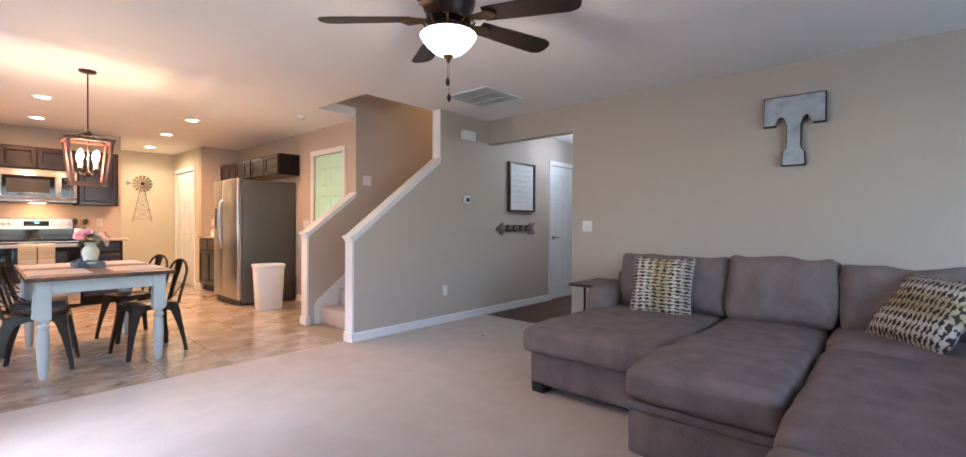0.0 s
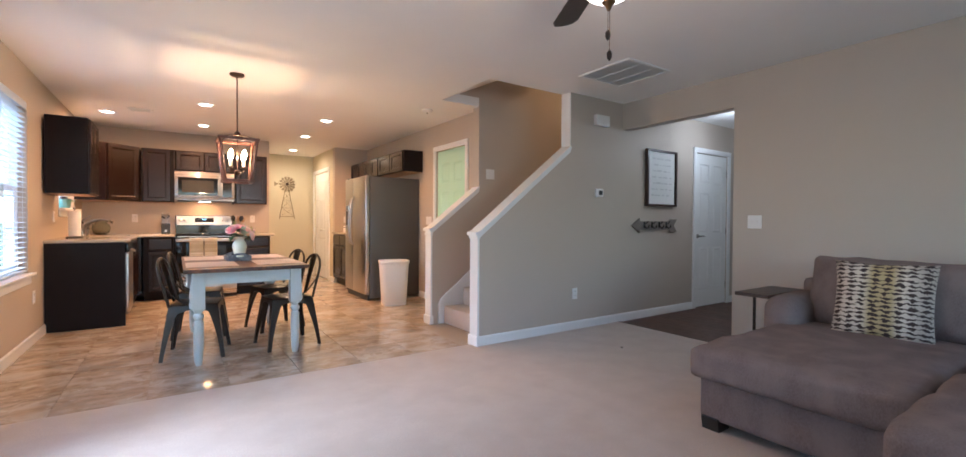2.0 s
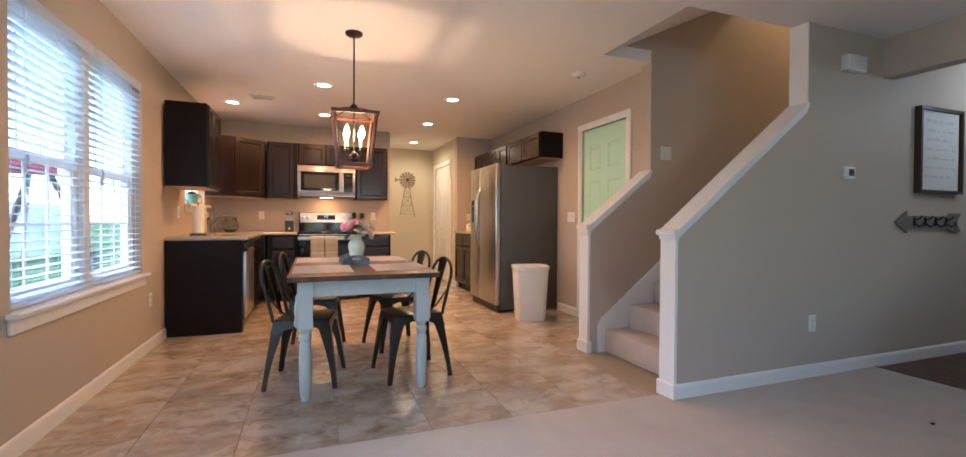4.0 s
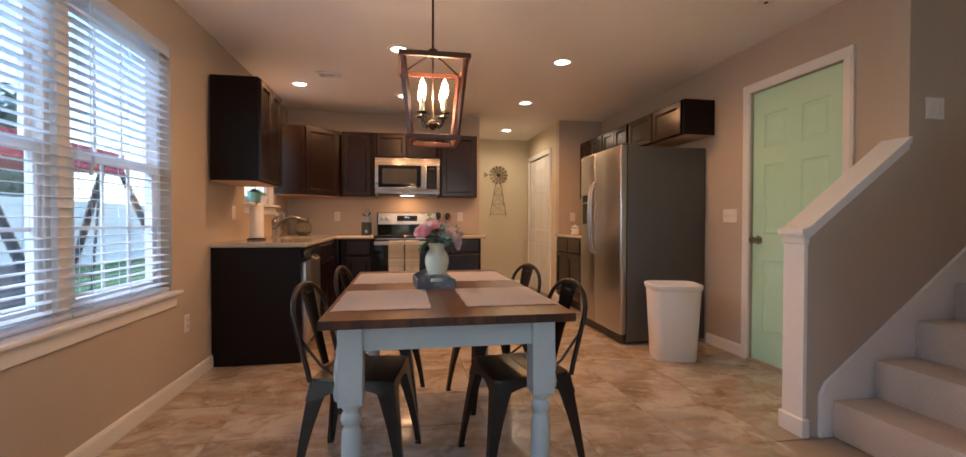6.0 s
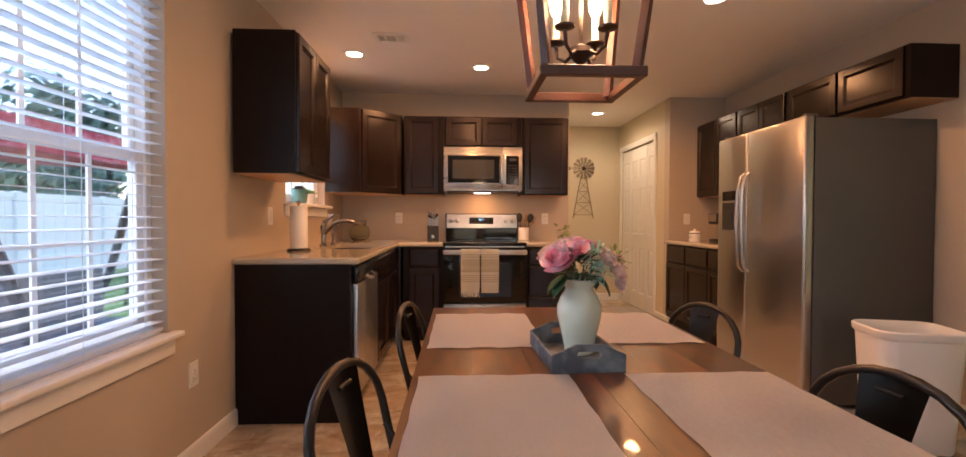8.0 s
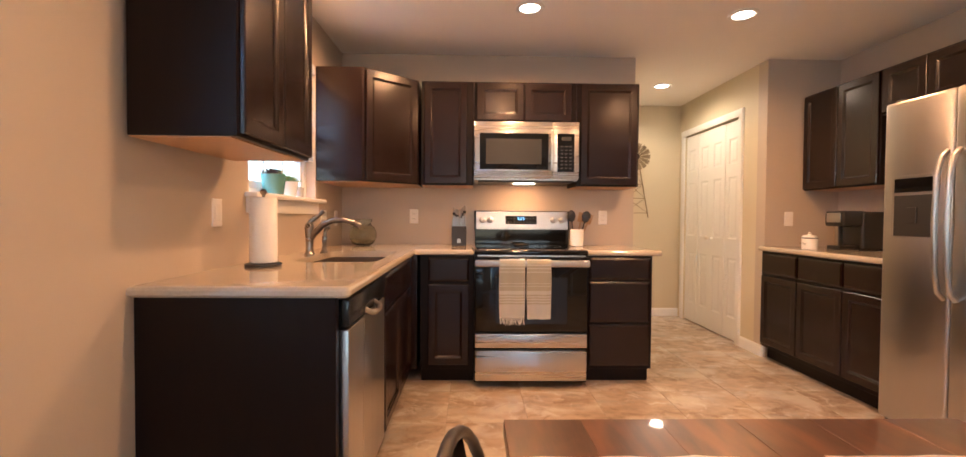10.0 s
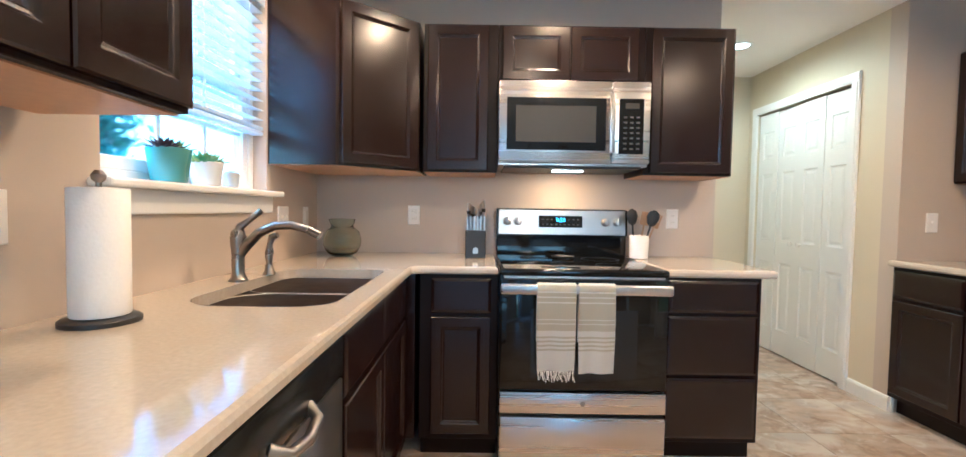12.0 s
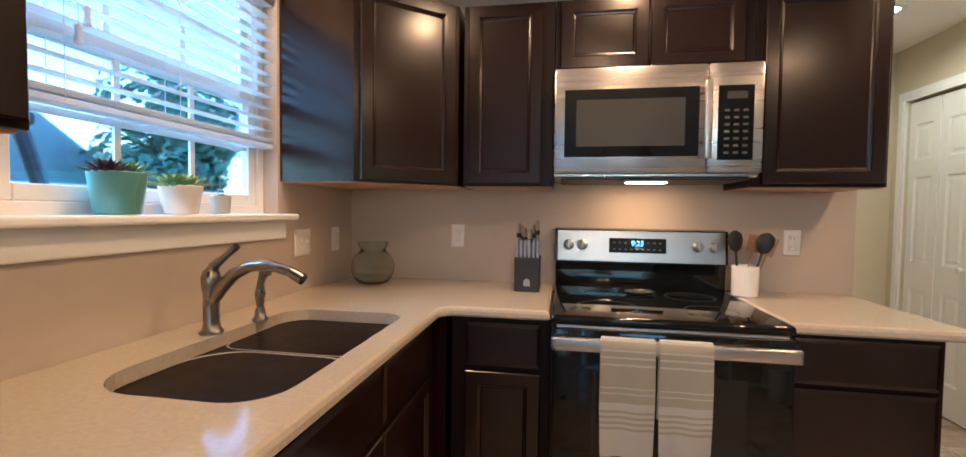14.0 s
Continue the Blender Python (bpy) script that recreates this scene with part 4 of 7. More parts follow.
for dx, ln in ((-0.004, 0.54), (0.006, 0.62)):
    part("pull_chain", tube(B(), [(dx, 0, -0.46), (dx, 0, -ln)], 0.0014, 5), "brass_dark", fan)
    part("chain_pendant", lathe(B(), [(0.002, -ln), (0.010, -ln - 0.012), (0.011, -ln - 0.03), (0.003, -ln - 0.045)], 12, pose(dx, 0, 0)), "bronze", fan, "", True)
for turn_ in (130, 198, -92 + 26, -13, 62):
    m = pose(0, 0, 0, 0, 0, turn_)
    bm = prism(B(), [(0.10, -0.016), (0.16, -0.030), (0.215, -0.045), (0.24, -0.02), (0.255, 0.0), (0.24, 0.02), (0.215, 0.045), (0.16, 0.030), (0.10, 0.016)], -0.251, -0.243, "z", m=m)
    part("blade_iron", bm, "brass_dark", fan, "antique brass blade iron")
    outline = [(0.19, -0.052), (0.40, -0.063), (0.62, -0.070)] + [(0.645 + 0.032 * math.cos(a), 0.060 * math.sin(a)) for a in [radians(q) for q in range(-70, 71, 20)]] + [(0.62, 0.070), (0.40, 0.063), (0.19, 0.052)]
    part("fan_blade", prism(B(), outline, -0.003, 0.003, "z", m=m @ pose(0, 0, -0.238, -12, 0, 0)), "blade", fan, "dark brown wooden fan blade")

# lantern over the table
lan = thing("lantern_pendant", "dark open-frame lantern pendant with four lit candle bulbs", "pendant light", (LANTERN[0], LANTERN[1], CEIL))
part("canopy", lathe(B(), [(0.062, 0), (0.062, -0.012), (0.050, -0.022), (0.012, -0.026)], 24), "bronze", lan, "", True)
part("rod", tube(B(), [(0, 0, -0.02), (0, 0, -0.527)], 0.0055, 8), "bronze", lan, "", True)
part("crown", lathe(B(), [(0.008, -0.517), (0.022, -0.527), (0.030, -0.542), (0.030, -0.557), (0.012, -0.567)], 20), "bronze", lan, "", True)
ZT, ZB, HT, HB = -0.602, -0.97, 0.155, 0.115
corners = [(1, 1), (-1, 1), (-1, -1), (1, -1)]
for k, (a, b) in enumerate(corners):
    c, d = corners[(k + 1) % 4]
    part("roof_bar", tube(B(), [(a * 0.014, b * 0.014, -0.552), (a * 0.05, b * 0.05, -0.557), (a * (HT - 0.012), b * (HT - 0.012), ZT + 0.004)], 0.0045, 6), "bronze", lan)
    part("upright", tube(B(), [(a * (HT - 0.01), b * (HT - 0.01), ZT), (a * (HB - 0.01), b * (HB - 0.01), ZB)], 0.0135, 4), "lantern_wood", lan, "dark stained wooden upright")
    for h, z, nm in ((HT, ZT, "top_rail"), (HB, ZB, "bottom_rail")):
        bm = B()
        if a == c:
            box(bm, (a * h - 0.010, -h + 0.01, z - 0.011), (a * h + 0.010, h - 0.01, z + 0.011), 0.002)
        else:
            box(bm, (-h - 0.01, b * h - 0.010, z - 0.012), (h + 0.01, b * h + 0.010, z + 0.012), 0.002)
        part(nm, bm, "lantern_wood", lan, "dark stained wooden rail")
part("stem", tube(B(), [(0, 0, -0.53), (0, 0, -0.90)], 0.0045, 8), "bronze", lan, "", True)
part("hub", lathe(B(), [(0.008, -0.865), (0.026, -0.875), (0.030, -0.89), (0.020, -0.905), (0.006, -0.918)], 20), "bronze", lan, "", True)
for k in range(4):
    a = radians(45 + 90 * k)
    u = Vector((math.cos(a), math.sin(a), 0))
    pts = [u * 0.02 + Vector((0, 0, -0.885)), u * 0.045 + Vector((0, 0, -0.90)), u * 0.068 + Vector((0, 0, -0.885)), u * 0.075 + Vector((0, 0, -0.85))]
    arm = part("candle_arm", tube(B(), pts, 0.005, 8), "bronze", lan, "dark curved candle arm", True)
    m = pose(*(u * 0.075), 0, 0, 0)
    part("drip_pan", lathe(B(), [(0.006, -0.852), (0.024, -0.846), (0.025, -0.842), (0.006, -0.843)], 18, m), "bronze", arm, "", True)
    part("candle_sleeve", lathe(B(), [(0.0095, -0.844), (0.0095, -0.775), (0.006, -0.772)], 14, m), "cream", arm, "ivory candle sleeve", True)
    bulb = part("bulb", lathe(B(), [(0.008, -0.773), (0.016, -0.755), (0.0185, -0.735), (0.014, -0.710), (0.006, -0.690), (0.001, -0.680)], 16, m), "glow_warm", arm, "lit flame-shaped bulb", True)
    bulb.visible_shadow = False

hl = thing("hall_ceiling_light", "dark-framed glass lantern light in the hall", "ceiling light", (5.95, 4.05, CEIL))
part("canopy", lathe(B(), [(0.07, 0), (0.07, -0.015), (0.02, -0.03), (0.01, -0.12)], 20), "bronze", hl, "", True)
bm = B()
for a, b in corners:
    box(bm, (a * 0.085 - 0.008, b * 0.085 - 0.008, -0.38), (a * 0.085 + 0.008, b * 0.085 + 0.008, -0.12))
for z in (-0.385, -0.13):
    for s in (-1, 1):
        box(bm, (-0.093, s * 0.085 - 0.008, z - 0.008), (0.093, s * 0.085 + 0.008, z + 0.008))
        box(bm, (s * 0.085 - 0.008, -0.077, z - 0.0078), (s * 0.085 + 0.008, 0.077, z + 0.0078))
part("cage", bm, "bronze", hl, "dark bronze cage")
gb = part("glass_globe", lathe(B(), [(0.02, -0.15), (0.05, -0.17), (0.065, -0.23), (0.065, -0.30), (0.045, -0.35), (0.01, -0.36)], 20), "glow_shade", hl, "glowing frosted glass globe", True)
gb.visible_shadow = False


# ---- kitchen cabinets ----
def panel_door(x0, x1, z0, z1, y=0.0, rail=0.052):
    """A framed cabinet door with a sunk middle; its back lies at y, its face 20 mm before it."""
    bm = rings_rect(B(), x0, x1, z0, z1, [(0, y), (0, y - 0.016), (0.004, y - 0.020), (rail - 0.006, y - 0.020), (rail, y - 0.015), (rail + 0.006, y - 0.0135), (rail + 0.010, y - 0.009)])
    return bm


def drawer_front(x0, x1, z0, z1, y=0.0):
    return rings_rect(B(), x0, x1, z0, z1, [(0, y), (0, y - 0.014), (0.004, y - 0.016), (0.014, y - 0.020)])


def cabinet(name, label, loc, rz, w, d, h, doors=(), drawers=(), toe=0.0, group="", under=False, end=False):
    """A cabinet in its own frame: x 0..w along the front, y 0..d to the back, z 0..h."""
    c = thing(name, label, "kitchen cabinet", loc, rz, group)
    bm = box(B(), (0, 0, toe), (w, d, h), 0.0015)
    if toe:
        box(bm, (0.002, 0.06, 0.0), (w - 0.002, d, toe))
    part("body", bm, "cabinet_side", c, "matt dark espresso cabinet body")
    if under:
        part("underside", box(B(), (0.004, 0.02, -0.004), (w - 0.004, d - 0.002, 0.0)), "cabinet_under", c, "bare wooden underside")
    for x0, x1, z0, z1 in doors:
        part("door", panel_door(x0, x1, z0, z1), "cabinet", c, "dark espresso framed door")
    for x0, x1, z0, z1 in drawers:
        part("drawer", drawer_front(x0, x1, z0, z1), "cabinet", c, "dark espresso drawer front")
    return c


ESP = "dark espresso wall cabinet with framed doors"
U0, U1 = 1.372, 2.134
# wall cabinets
cabinet("wall_cabinet", "dark espresso two-door wall cabinet beside the sink window", (-0.225, 7.53, U0), 90, 0.60, 0.325, U1 - U0, [(0.012, 0.297, 0.01, 0.75), (0.303, 0.588, 0.01, 0.75)], under=True, group="wall cabinets")
cab = thing("wall_cabinet", "dark espresso diagonal corner wall cabinet", "kitchen cabinet", (XW, YK, U0), 0, "wall cabinets")
H = U1 - U0
out = [(0, 0), (0, -0.62), (0.31, -0.62), (0.65, -0.325), (0.65, 0)]
part("body", prism(B(), out, 0, H, "z"), "cabinet", cab, "dark espresso cabinet body")
part("underside", prism(B(), [(0.005, -0.005), (0.005, -0.61), (0.305, -0.61), (0.64, -0.32), (0.64, -0.005)], -0.004, 0, "z"), "cabinet_under", cab, "bare wooden underside")
dl = math.hypot(0.34, 0.295)
part("door", panel_door(0.022, dl - 0.022, 0.01, H - 0.01), "cabinet", cab, "dark espresso framed door", m=pose(0.31, -0.62, 0, 0, 0, math.degrees(math.atan2(0.295, 0.34))))
cabinet("wall_cabinet", ESP, (0.102, 9.53, U0), 0, 0.385, 0.32, H, [(0.022, 0.335, 0.01, H - 0.01)], under=True, group="wall cabinets")
cabinet("wall_cabinet", "dark espresso short cabinet over the microwave", (0.489, 9.53, 1.838), 0, 0.762, 0.32, U1 - 1.838, [(0.02, 0.366, 0.012, 0.284), (0.374, 0.722, 0.012, 0.284)], group="wall cabinets")
cabinet("wall_cabinet", ESP, (1.253, 9.53, U0), 0, 0.465, 0.32, H, [(0.03, 0.45, 0.01, H - 0.01)], under=True, group="wall cabinets")
# over the fridge and coffee corner
cabinet("wall_cabinet", "dark espresso wall cabinet over the coffee counter", (3.195, 9.825, U0), -90, 0.705, 0.292, H, [(0.012, 0.349, 0.01, H - 0.01), (0.356, 0.693, 0.01, H - 0.01)], under=True, group="wall cabinets")
cabinet("wall_cabinet", "dark espresso short cabinet beside the fridge", (3.195, 9.118, 1.83), -90, 0.62, 0.292, U1 - 1.83, [(0.012, 0.307, 0.012, 0.292), (0.313, 0.608, 0.012, 0.292)], group="wall cabinets")
cabinet("wall_cabinet", "dark espresso short cabinet over the fridge", (3.195, 8.496, 1.83), -90, 0.98, 0.292, U1 - 1.83, [(0.03, 0.48, 0.012, 0.292), (0.50, 0.95, 0.012, 0.292)], under=True, group="wall cabinets")

# base cabinets, fronts at x = 0.065 along the sink run and y = 9.23 along the stove run
BH = 0.878
cabinet("end_panel", "dark espresso end panel of the counter run", (XW + 0.001, 7.575, 0), 0, 0.625, 0.03, BH)
sinkbase = cabinet("base_cabinet", "dark espresso sink cabinet with false drawer fronts", (0.065, 8.23, 0), 90, 0.93, 0.61, BH, [(0.02, 0.46, 0.13, 0.68), (0.47, 0.91, 0.13, 0.68)], [(0.02, 0.46, 0.70, 0.86), (0.47, 0.91, 0.70, 0.86)], toe=0.10, group="base cabinets")
corner_base = thing("base_cabinet", "dark espresso blind corner cabinet", "kitchen cabinet", (XW, 9.165, 0), 0, "base cabinets")
part("body", prism(B(), [(0, 0), (0.61, 0), (0.61, 0.065), (0.68, 0.065), (0.68, 0.68), (0, 0.68)], 0.10, BH, "z"), "cabinet", corner_base, "dark espresso cabinet body")
cabinet("base_cabinet", "dark espresso base cabinet with one drawer", (0.132, 9.23, 0), 0, 0.365, 0.615, BH, [(0.055, 0.33, 0.13, 0.68)], [(0.055, 0.33, 0.70, 0.86)], toe=0.10, group="base cabinets")
cabinet("base_cabinet", "dark espresso three-drawer base cabinet", (1.262, 9.23, 0), 0, 0.455, 0.615, BH, [], [(0.02, 0.435, 0.715, 0.865), (0.02, 0.435, 0.425, 0.70), (0.02, 0.435, 0.125, 0.41)], toe=0.10, group="base cabinets")
cabinet("base_cabinet", "dark espresso two-door base cabinet under the coffee counter", (2.865, 9.825, 0), -90, 1.245, 0.62, BH, [(0.02, 0.42, 0.13, 0.68), (0.43, 0.83, 0.13, 0.68), (0.84, 1.23, 0.13, 0.68)], [(0.02, 0.42, 0.70, 0.86), (0.43, 0.83, 0.70, 0.86), (0.84, 1.23, 0.70, 0.86)], toe=0.10, group="base cabinets")


def offset(poly, d):
    """The outline, which runs anticlockwise, drawn in by d."""
    out, n = [], len(poly)
    for k in range(n):
        p0, p1, p2 = Vector(poly[k - 1]), Vector(poly[k]), Vector(poly[(k + 1) % n])
        a, b = (p1 - p0).normalized(), (p2 - p1).normalized()
        na, nb = Vector((-a.y, a.x)), Vector((-b.y, b.x))
        s = na + nb
        out.append(tuple(p1 + s * (d / (1 + na.dot(nb)))))
    return out


def round_corner(c, r, a0, a1, n=5):
    return [(c[0] + r * math.cos(radians(a0 + (a1 - a0) * k / n)), c[1] + r * math.sin(radians(a0 + (a1 - a0) * k / n))) for k in range(n + 1)]


def worktop(name, label, outline, hole=None, z0=0.880, t=0.036):
    """A stone top with a rounded edge and, if given, a hole."""
    bm = B()
    prof = [(0.008, 0), (0, 0.008), (0, t - 0.014), (0.004, t - 0.005), (0.013, t)]
    loops = [[bm.verts.new((*p, z0 + z)) for p in offset(outline, d)] for d, z in prof]
    n = len(outline)
    for a, b in zip(loops, loops[1:]):
        for k in range(n):
            bm.faces.new((a[k], a[(k + 1) % n], b[(k + 1) % n], b[k]))
    for loop, z in ((loops[0], 0), (loops[-1], t)):
        edges = [bm.edges.get((loop[k], loop[(k + 1) % n])) for k in range(n)]
        if hole:
            ring = [bm.verts.new((*p, z0 + z)) for p in hole]
            edges += [bm.edges.new((ring[k], ring[(k + 1) % len(ring)])) for k in range(len(ring))]
            if z == 0:
                low = ring
            else:
                for k in range(len(ring)):
                    bm.faces.new((low[k], low[(k + 1) % len(ring)], ring[(k + 1) % len(ring)], ring[k]))
        bmesh.ops.triangle_fill(bm, use_beauty=True, edges=edges)
    return solo(name, bm, "stone", label, "countertop")


CX0, CX1, CY0 = XW + 0.001, 0.105, 7.545
top_outline = [(CX0, CY0)] + round_corner((CX1 - 0.03, CY0 + 0.03), 0.03, -90, 0) + round_corner((CX1 + 0.05, 9.195 - 0.05), 0.05, 180, 90) + [(0.492, 9.195), (0.492, YK - 0.001), (CX0, YK - 0.001)]
SX0, SX1, SY0, SY1 = -0.395, 0.02, 8.30, 9.04
sink_hole = round_corner((SX0 + 0.13, SY0 + 0.13), 0.13, 180, 270) + round_corner((SX1 - 0.10, SY0 + 0.10), 0.10, 270, 360) + round_corner((SX1 - 0.07, SY1 - 0.07), 0.07, 0, 90) + round_corner((SX0 + 0.09, SY1 - 0.09), 0.09, 90, 180)
worktop("countertop", "cream marbled quartz countertop with a rounded edge", top_outline, sink_hole)
worktop("countertop", "cream marbled quartz countertop end beside the stove", [(1.258, 9.195)] + round_corner((1.755, 9.22), 0.025, -90, 0) + [(1.78, YK - 0.001), (1.258, YK - 0.001)])
worktop("countertop", "cream quartz countertop of the coffee corner", [(2.83, 8.578), (XE - 0.001, 8.578), (XE - 0.001, 9.828), (2.83, 9.828)])

# sink
sink = thing("sink", "double-bowl stainless steel undermount sink", "sink", ((SX0 + SX1) / 2, (SY0 + SY1) / 2, 0.70))
SM = 8.685


def bowl(x0, x1, y0, y1, ra, rb, depth):
    bm = B()
    base = Vector(((SX0 + SX1) / 2, (SY0 + SY1) / 2, 0.70))
    prev = None
    for inset, z in ((-0.006, 0.8795), (0, 0.8795), (0.004, 0.86), (0.012, 0.72 + 0.02), (0.03, 0.72), (0.07, 0.712)):
        a, b = max(0.02, ra - inset), max(0.02, rb - inset)
        X0, X1, Y0, Y1 = x0 + inset, x1 - inset, y0 + inset, y1 - inset
        pts = round_corner((X0 + a, Y0 + a), a, 180, 270, 6) + round_corner((X1 - b, Y0 + b), b, 270, 360, 6) + round_corner((X1 - b, Y1 - b), b, 0, 90, 6) + round_corner((X0 + a, Y1 - a), a, 90, 180, 6)
        loop = [bm.verts.new(Vector((*p, z)) - base) for p in pts]
        if prev:
            for k in range(len(loop)):
                bm.faces.new((prev[k], prev[(k + 1) % len(loop)], loop[(k + 1) % len(loop)], loop[k]))
        prev = loop
    bm.faces.new(prev)
    return bm


for y0, y1, ra, rb in ((SY0 - 0.004, SM - 0.008, 0.125, 0.10), (SM + 0.008, SY1 + 0.004, 0.06, 0.07)):
    b = part("bowl", bowl(SX0 - 0.004, SX1 + 0.004, y0, y1, ra, rb, 0.16), "sink_steel", sink, "brushed stainless bowl", True)
    cx, cy = (SX0 + SX1) / 2 - 0.0, (y0 + y1) / 2
    part("drain", lathe(B(), [(0.045, 0.0125), (0.043, 0.016), (0.03, 0.0145), (0.006, 0.0135)], 20, pose(0, cy - (SY0 + SY1) / 2, 0)), "nickel", b, "round steel drain", True)
part("divider", box(B(), (-0.20, SM - 8.67 - 0.010, 0.15), (0.20, SM - 8.67 + 0.010, 0.172), 0.006, 2), "sink_steel", sink, "low steel divider", True)

# tap and side spray
ZC = 0.916
tap = thing("kitchen_faucet", "brushed nickel single-lever kitchen faucet behind the sink", "faucet", (-0.425, 8.70, ZC))
part("base", lathe(B(), [(0.031, 0), (0.031, 0.006), (0.024, 0.014), (0.021, 0.03), (0.021, 0.10), (0.025, 0.135), (0.026, 0.155), (0.020, 0.175), (0.010, 0.182)], 24), "nickel", tap, "", True)
part("spout", tube(B(), [(0.0, 0, 0.085), (0.03, -0.003, 0.125), (0.075, -0.006, 0.168), (0.13, -0.009, 0.193), (0.19, -0.012, 0.197), (0.25, -0.014, 0.182), (0.288, -0.016, 0.163)], [0.017, 0.019, 0.017, 0.015, 0.0145, 0.014, 0.016], 12), "nickel", tap, "curved nickel spout", True)
part("lever", tube(B(), [(0.0, 0, 0.165), (0.010, 0.0, 0.19), (0.045, 0.0, 0.215), (0.078, 0.004, 0.245)], [0.019, 0.014, 0.009, 0.011], 10), "nickel", tap, "nickel lever handle", True)
spray = thing("side_spray", "small brushed nickel side spray beside the faucet", "sprayer", (-0.395, 8.865, ZC))
part("holder", lathe(B(), [(0.024, 0), (0.024, 0.005), (0.017, 0.014), (0.014, 0.04)], 20), "nickel", spray, "", True)
part("spray_head", tube(B(), [(0, 0, 0.04), (0.0, 0, 0.08), (0.003, 0, 0.115), (0.012, 0, 0.145), (0.032, 0, 0.152)], [0.011, 0.016, 0.011, 0.014, 0.012], 12), "nickel", spray, "", True)

# dishwasher
dw = thing("dishwasher", "stainless steel dishwasher under the counter", "dishwasher", (0.065, 7.615, 0), 90)
part("body", box(B(), (0, 0.02, 0.10), (0.61, 0.60, 0.872)), "black_plastic", dw, "black body")
part("door_panel", box(B(), (0.004, -0.02, 0.12), (0.606, 0.018, 0.765), 0.006, 2), "steel", dw, "brushed steel door panel", True)
part("control_strip", box(B(), (0.004, -0.022, 0.77), (0.606, 0.018, 0.865), 0.008, 2), "black", dw, "black glossy control strip", True)
part("handle", tube(B(), [(0.22, -0.018, 0.79), (0.24, -0.045, 0.772), (0.305, -0.052, 0.766), (0.37, -0.045, 0.772), (0.39, -0.018, 0.79)], 0.011, 10), "steel", dw, "short curved steel pull", True)

# stove
st = thing("electric_range", "stainless and black glass electric range", "stove", (0.498, 9.17, 0), 0)
W = 0.756
part("body", box(B(), (0.002, 0.0, 0.03), (W - 0.002, 0.66, 0.885)), "black", st, "black enamel body")
bm = box(B(), (0.0, -0.035, 0.886), (W, 0.60, 0.918), 0.012, 3)
part("cooktop", bm, "black_glass", st, "black glass cooktop", True)
for x, y, r in ((0.20, 0.15, 0.11), (0.56, 0.15, 0.09), (0.20, 0.43, 0.075), (0.56, 0.43, 0.10)):
    part("burner_ring", lathe(B(), [(r, 0.9181), (r, 0.9186), (r - 0.003, 0.9186), (r - 0.003, 0.9181)], 36, pose(x, y, 0), cap=False), "black_plastic", st, "faint grey burner ring")
part("backguard", box(B(), (0.004, 0.60, 0.90), (W - 0.004, 0.668, 1.04), 0.004, 2), "black_glass", st, "black glass lower backguard")
bm = prism(B(), [(0.585, 1.035), (0.600, 1.185), (0.668, 1.19), (0.668, 1.035)], 0.0, W, "x")
part("backguard_trim", bm, "black", st, "black top of the backguard")
tilt = pose(0, 0.585, 1.036, -5.7, 0, 0)
bm = box(B(), (0.012, -0.006, 0.004), (W - 0.012, 0.002, 0.145), 0.002, 1, tilt)
part("control_panel", bm, "steel", st, "brushed steel control panel")
part("display", box(B(), (0.245, -0.009, 0.045), (0.495, -0.006, 0.112), 0.001, 1, tilt), "black_glass", st, "black display")
bm = B()
for r in range(2):
    for c in range(9):
        if r == 1 and 3 <= c <= 5:
            continue
        box(bm, (0.262 + 0.025 * c, -0.0096, 0.058 + 0.03 * r), (0.274 + 0.025 * c, -0.009, 0.064 + 0.03 * r), 0, 1, tilt)
part("key_legend", bm, "keys", st, "faint grey key marks", kind="stuff")


def text(body, size, mat, m, parent=None, name="digits", label="", extrude=0.0004):
    cu = bpy.data.curves.new(name, "FONT")
    cu.body, cu.size, cu.extrude, cu.align_x, cu.align_y = body, size, extrude, "CENTER", "CENTER"
    tmp = bpy.data.objects.new(name, cu)
    scene.collection.objects.link(tmp)
    dg = bpy.context.evaluated_depsgraph_get()
    me = bpy.data.meshes.new_from_object(tmp.evaluated_get(dg))
    bpy.data.objects.remove(tmp)
    me.materials.clear()
    me.materials.append(M[mat])
    ob = new(name, me)
    ob.parent = parent
    ob.matrix_local = m
    return tagged(ob, label)


text("9:23", 0.032, "glow_blue", tilt @ pose(0.37, -0.0098, 0.088, 90, 0, 0), st, "digits", "glowing blue clock digits 9:23")
for x in (0.062, 0.124, 0.628, 0.694):
    bm = lathe(B(), [(0.026, 0), (0.026, 0.004), (0.020, 0.007), (0.018, 0.026), (0.014, 0.029)], 24, tilt @ pose(x, -0.006, 0.078, 90, 0, 0))
    box(bm, (x - 0.005, -0.040, 0.058), (x + 0.005, -0.030, 0.098), 0.002, 1, tilt)
    part("knob", bm, "steel", st, "round steel control knob", True)
part("oven_door", box(B(), (0.006, -0.04, 0.378), (W - 0.006, -0.002, 0.875), 0.006, 2), "black_glass", st, "black glass oven door", True)
part("oven_window", box(B(), (0.14, -0.0415, 0.43), (W - 0.14, -0.0395, 0.74), 0.0008), "black", st, "dark oven window")
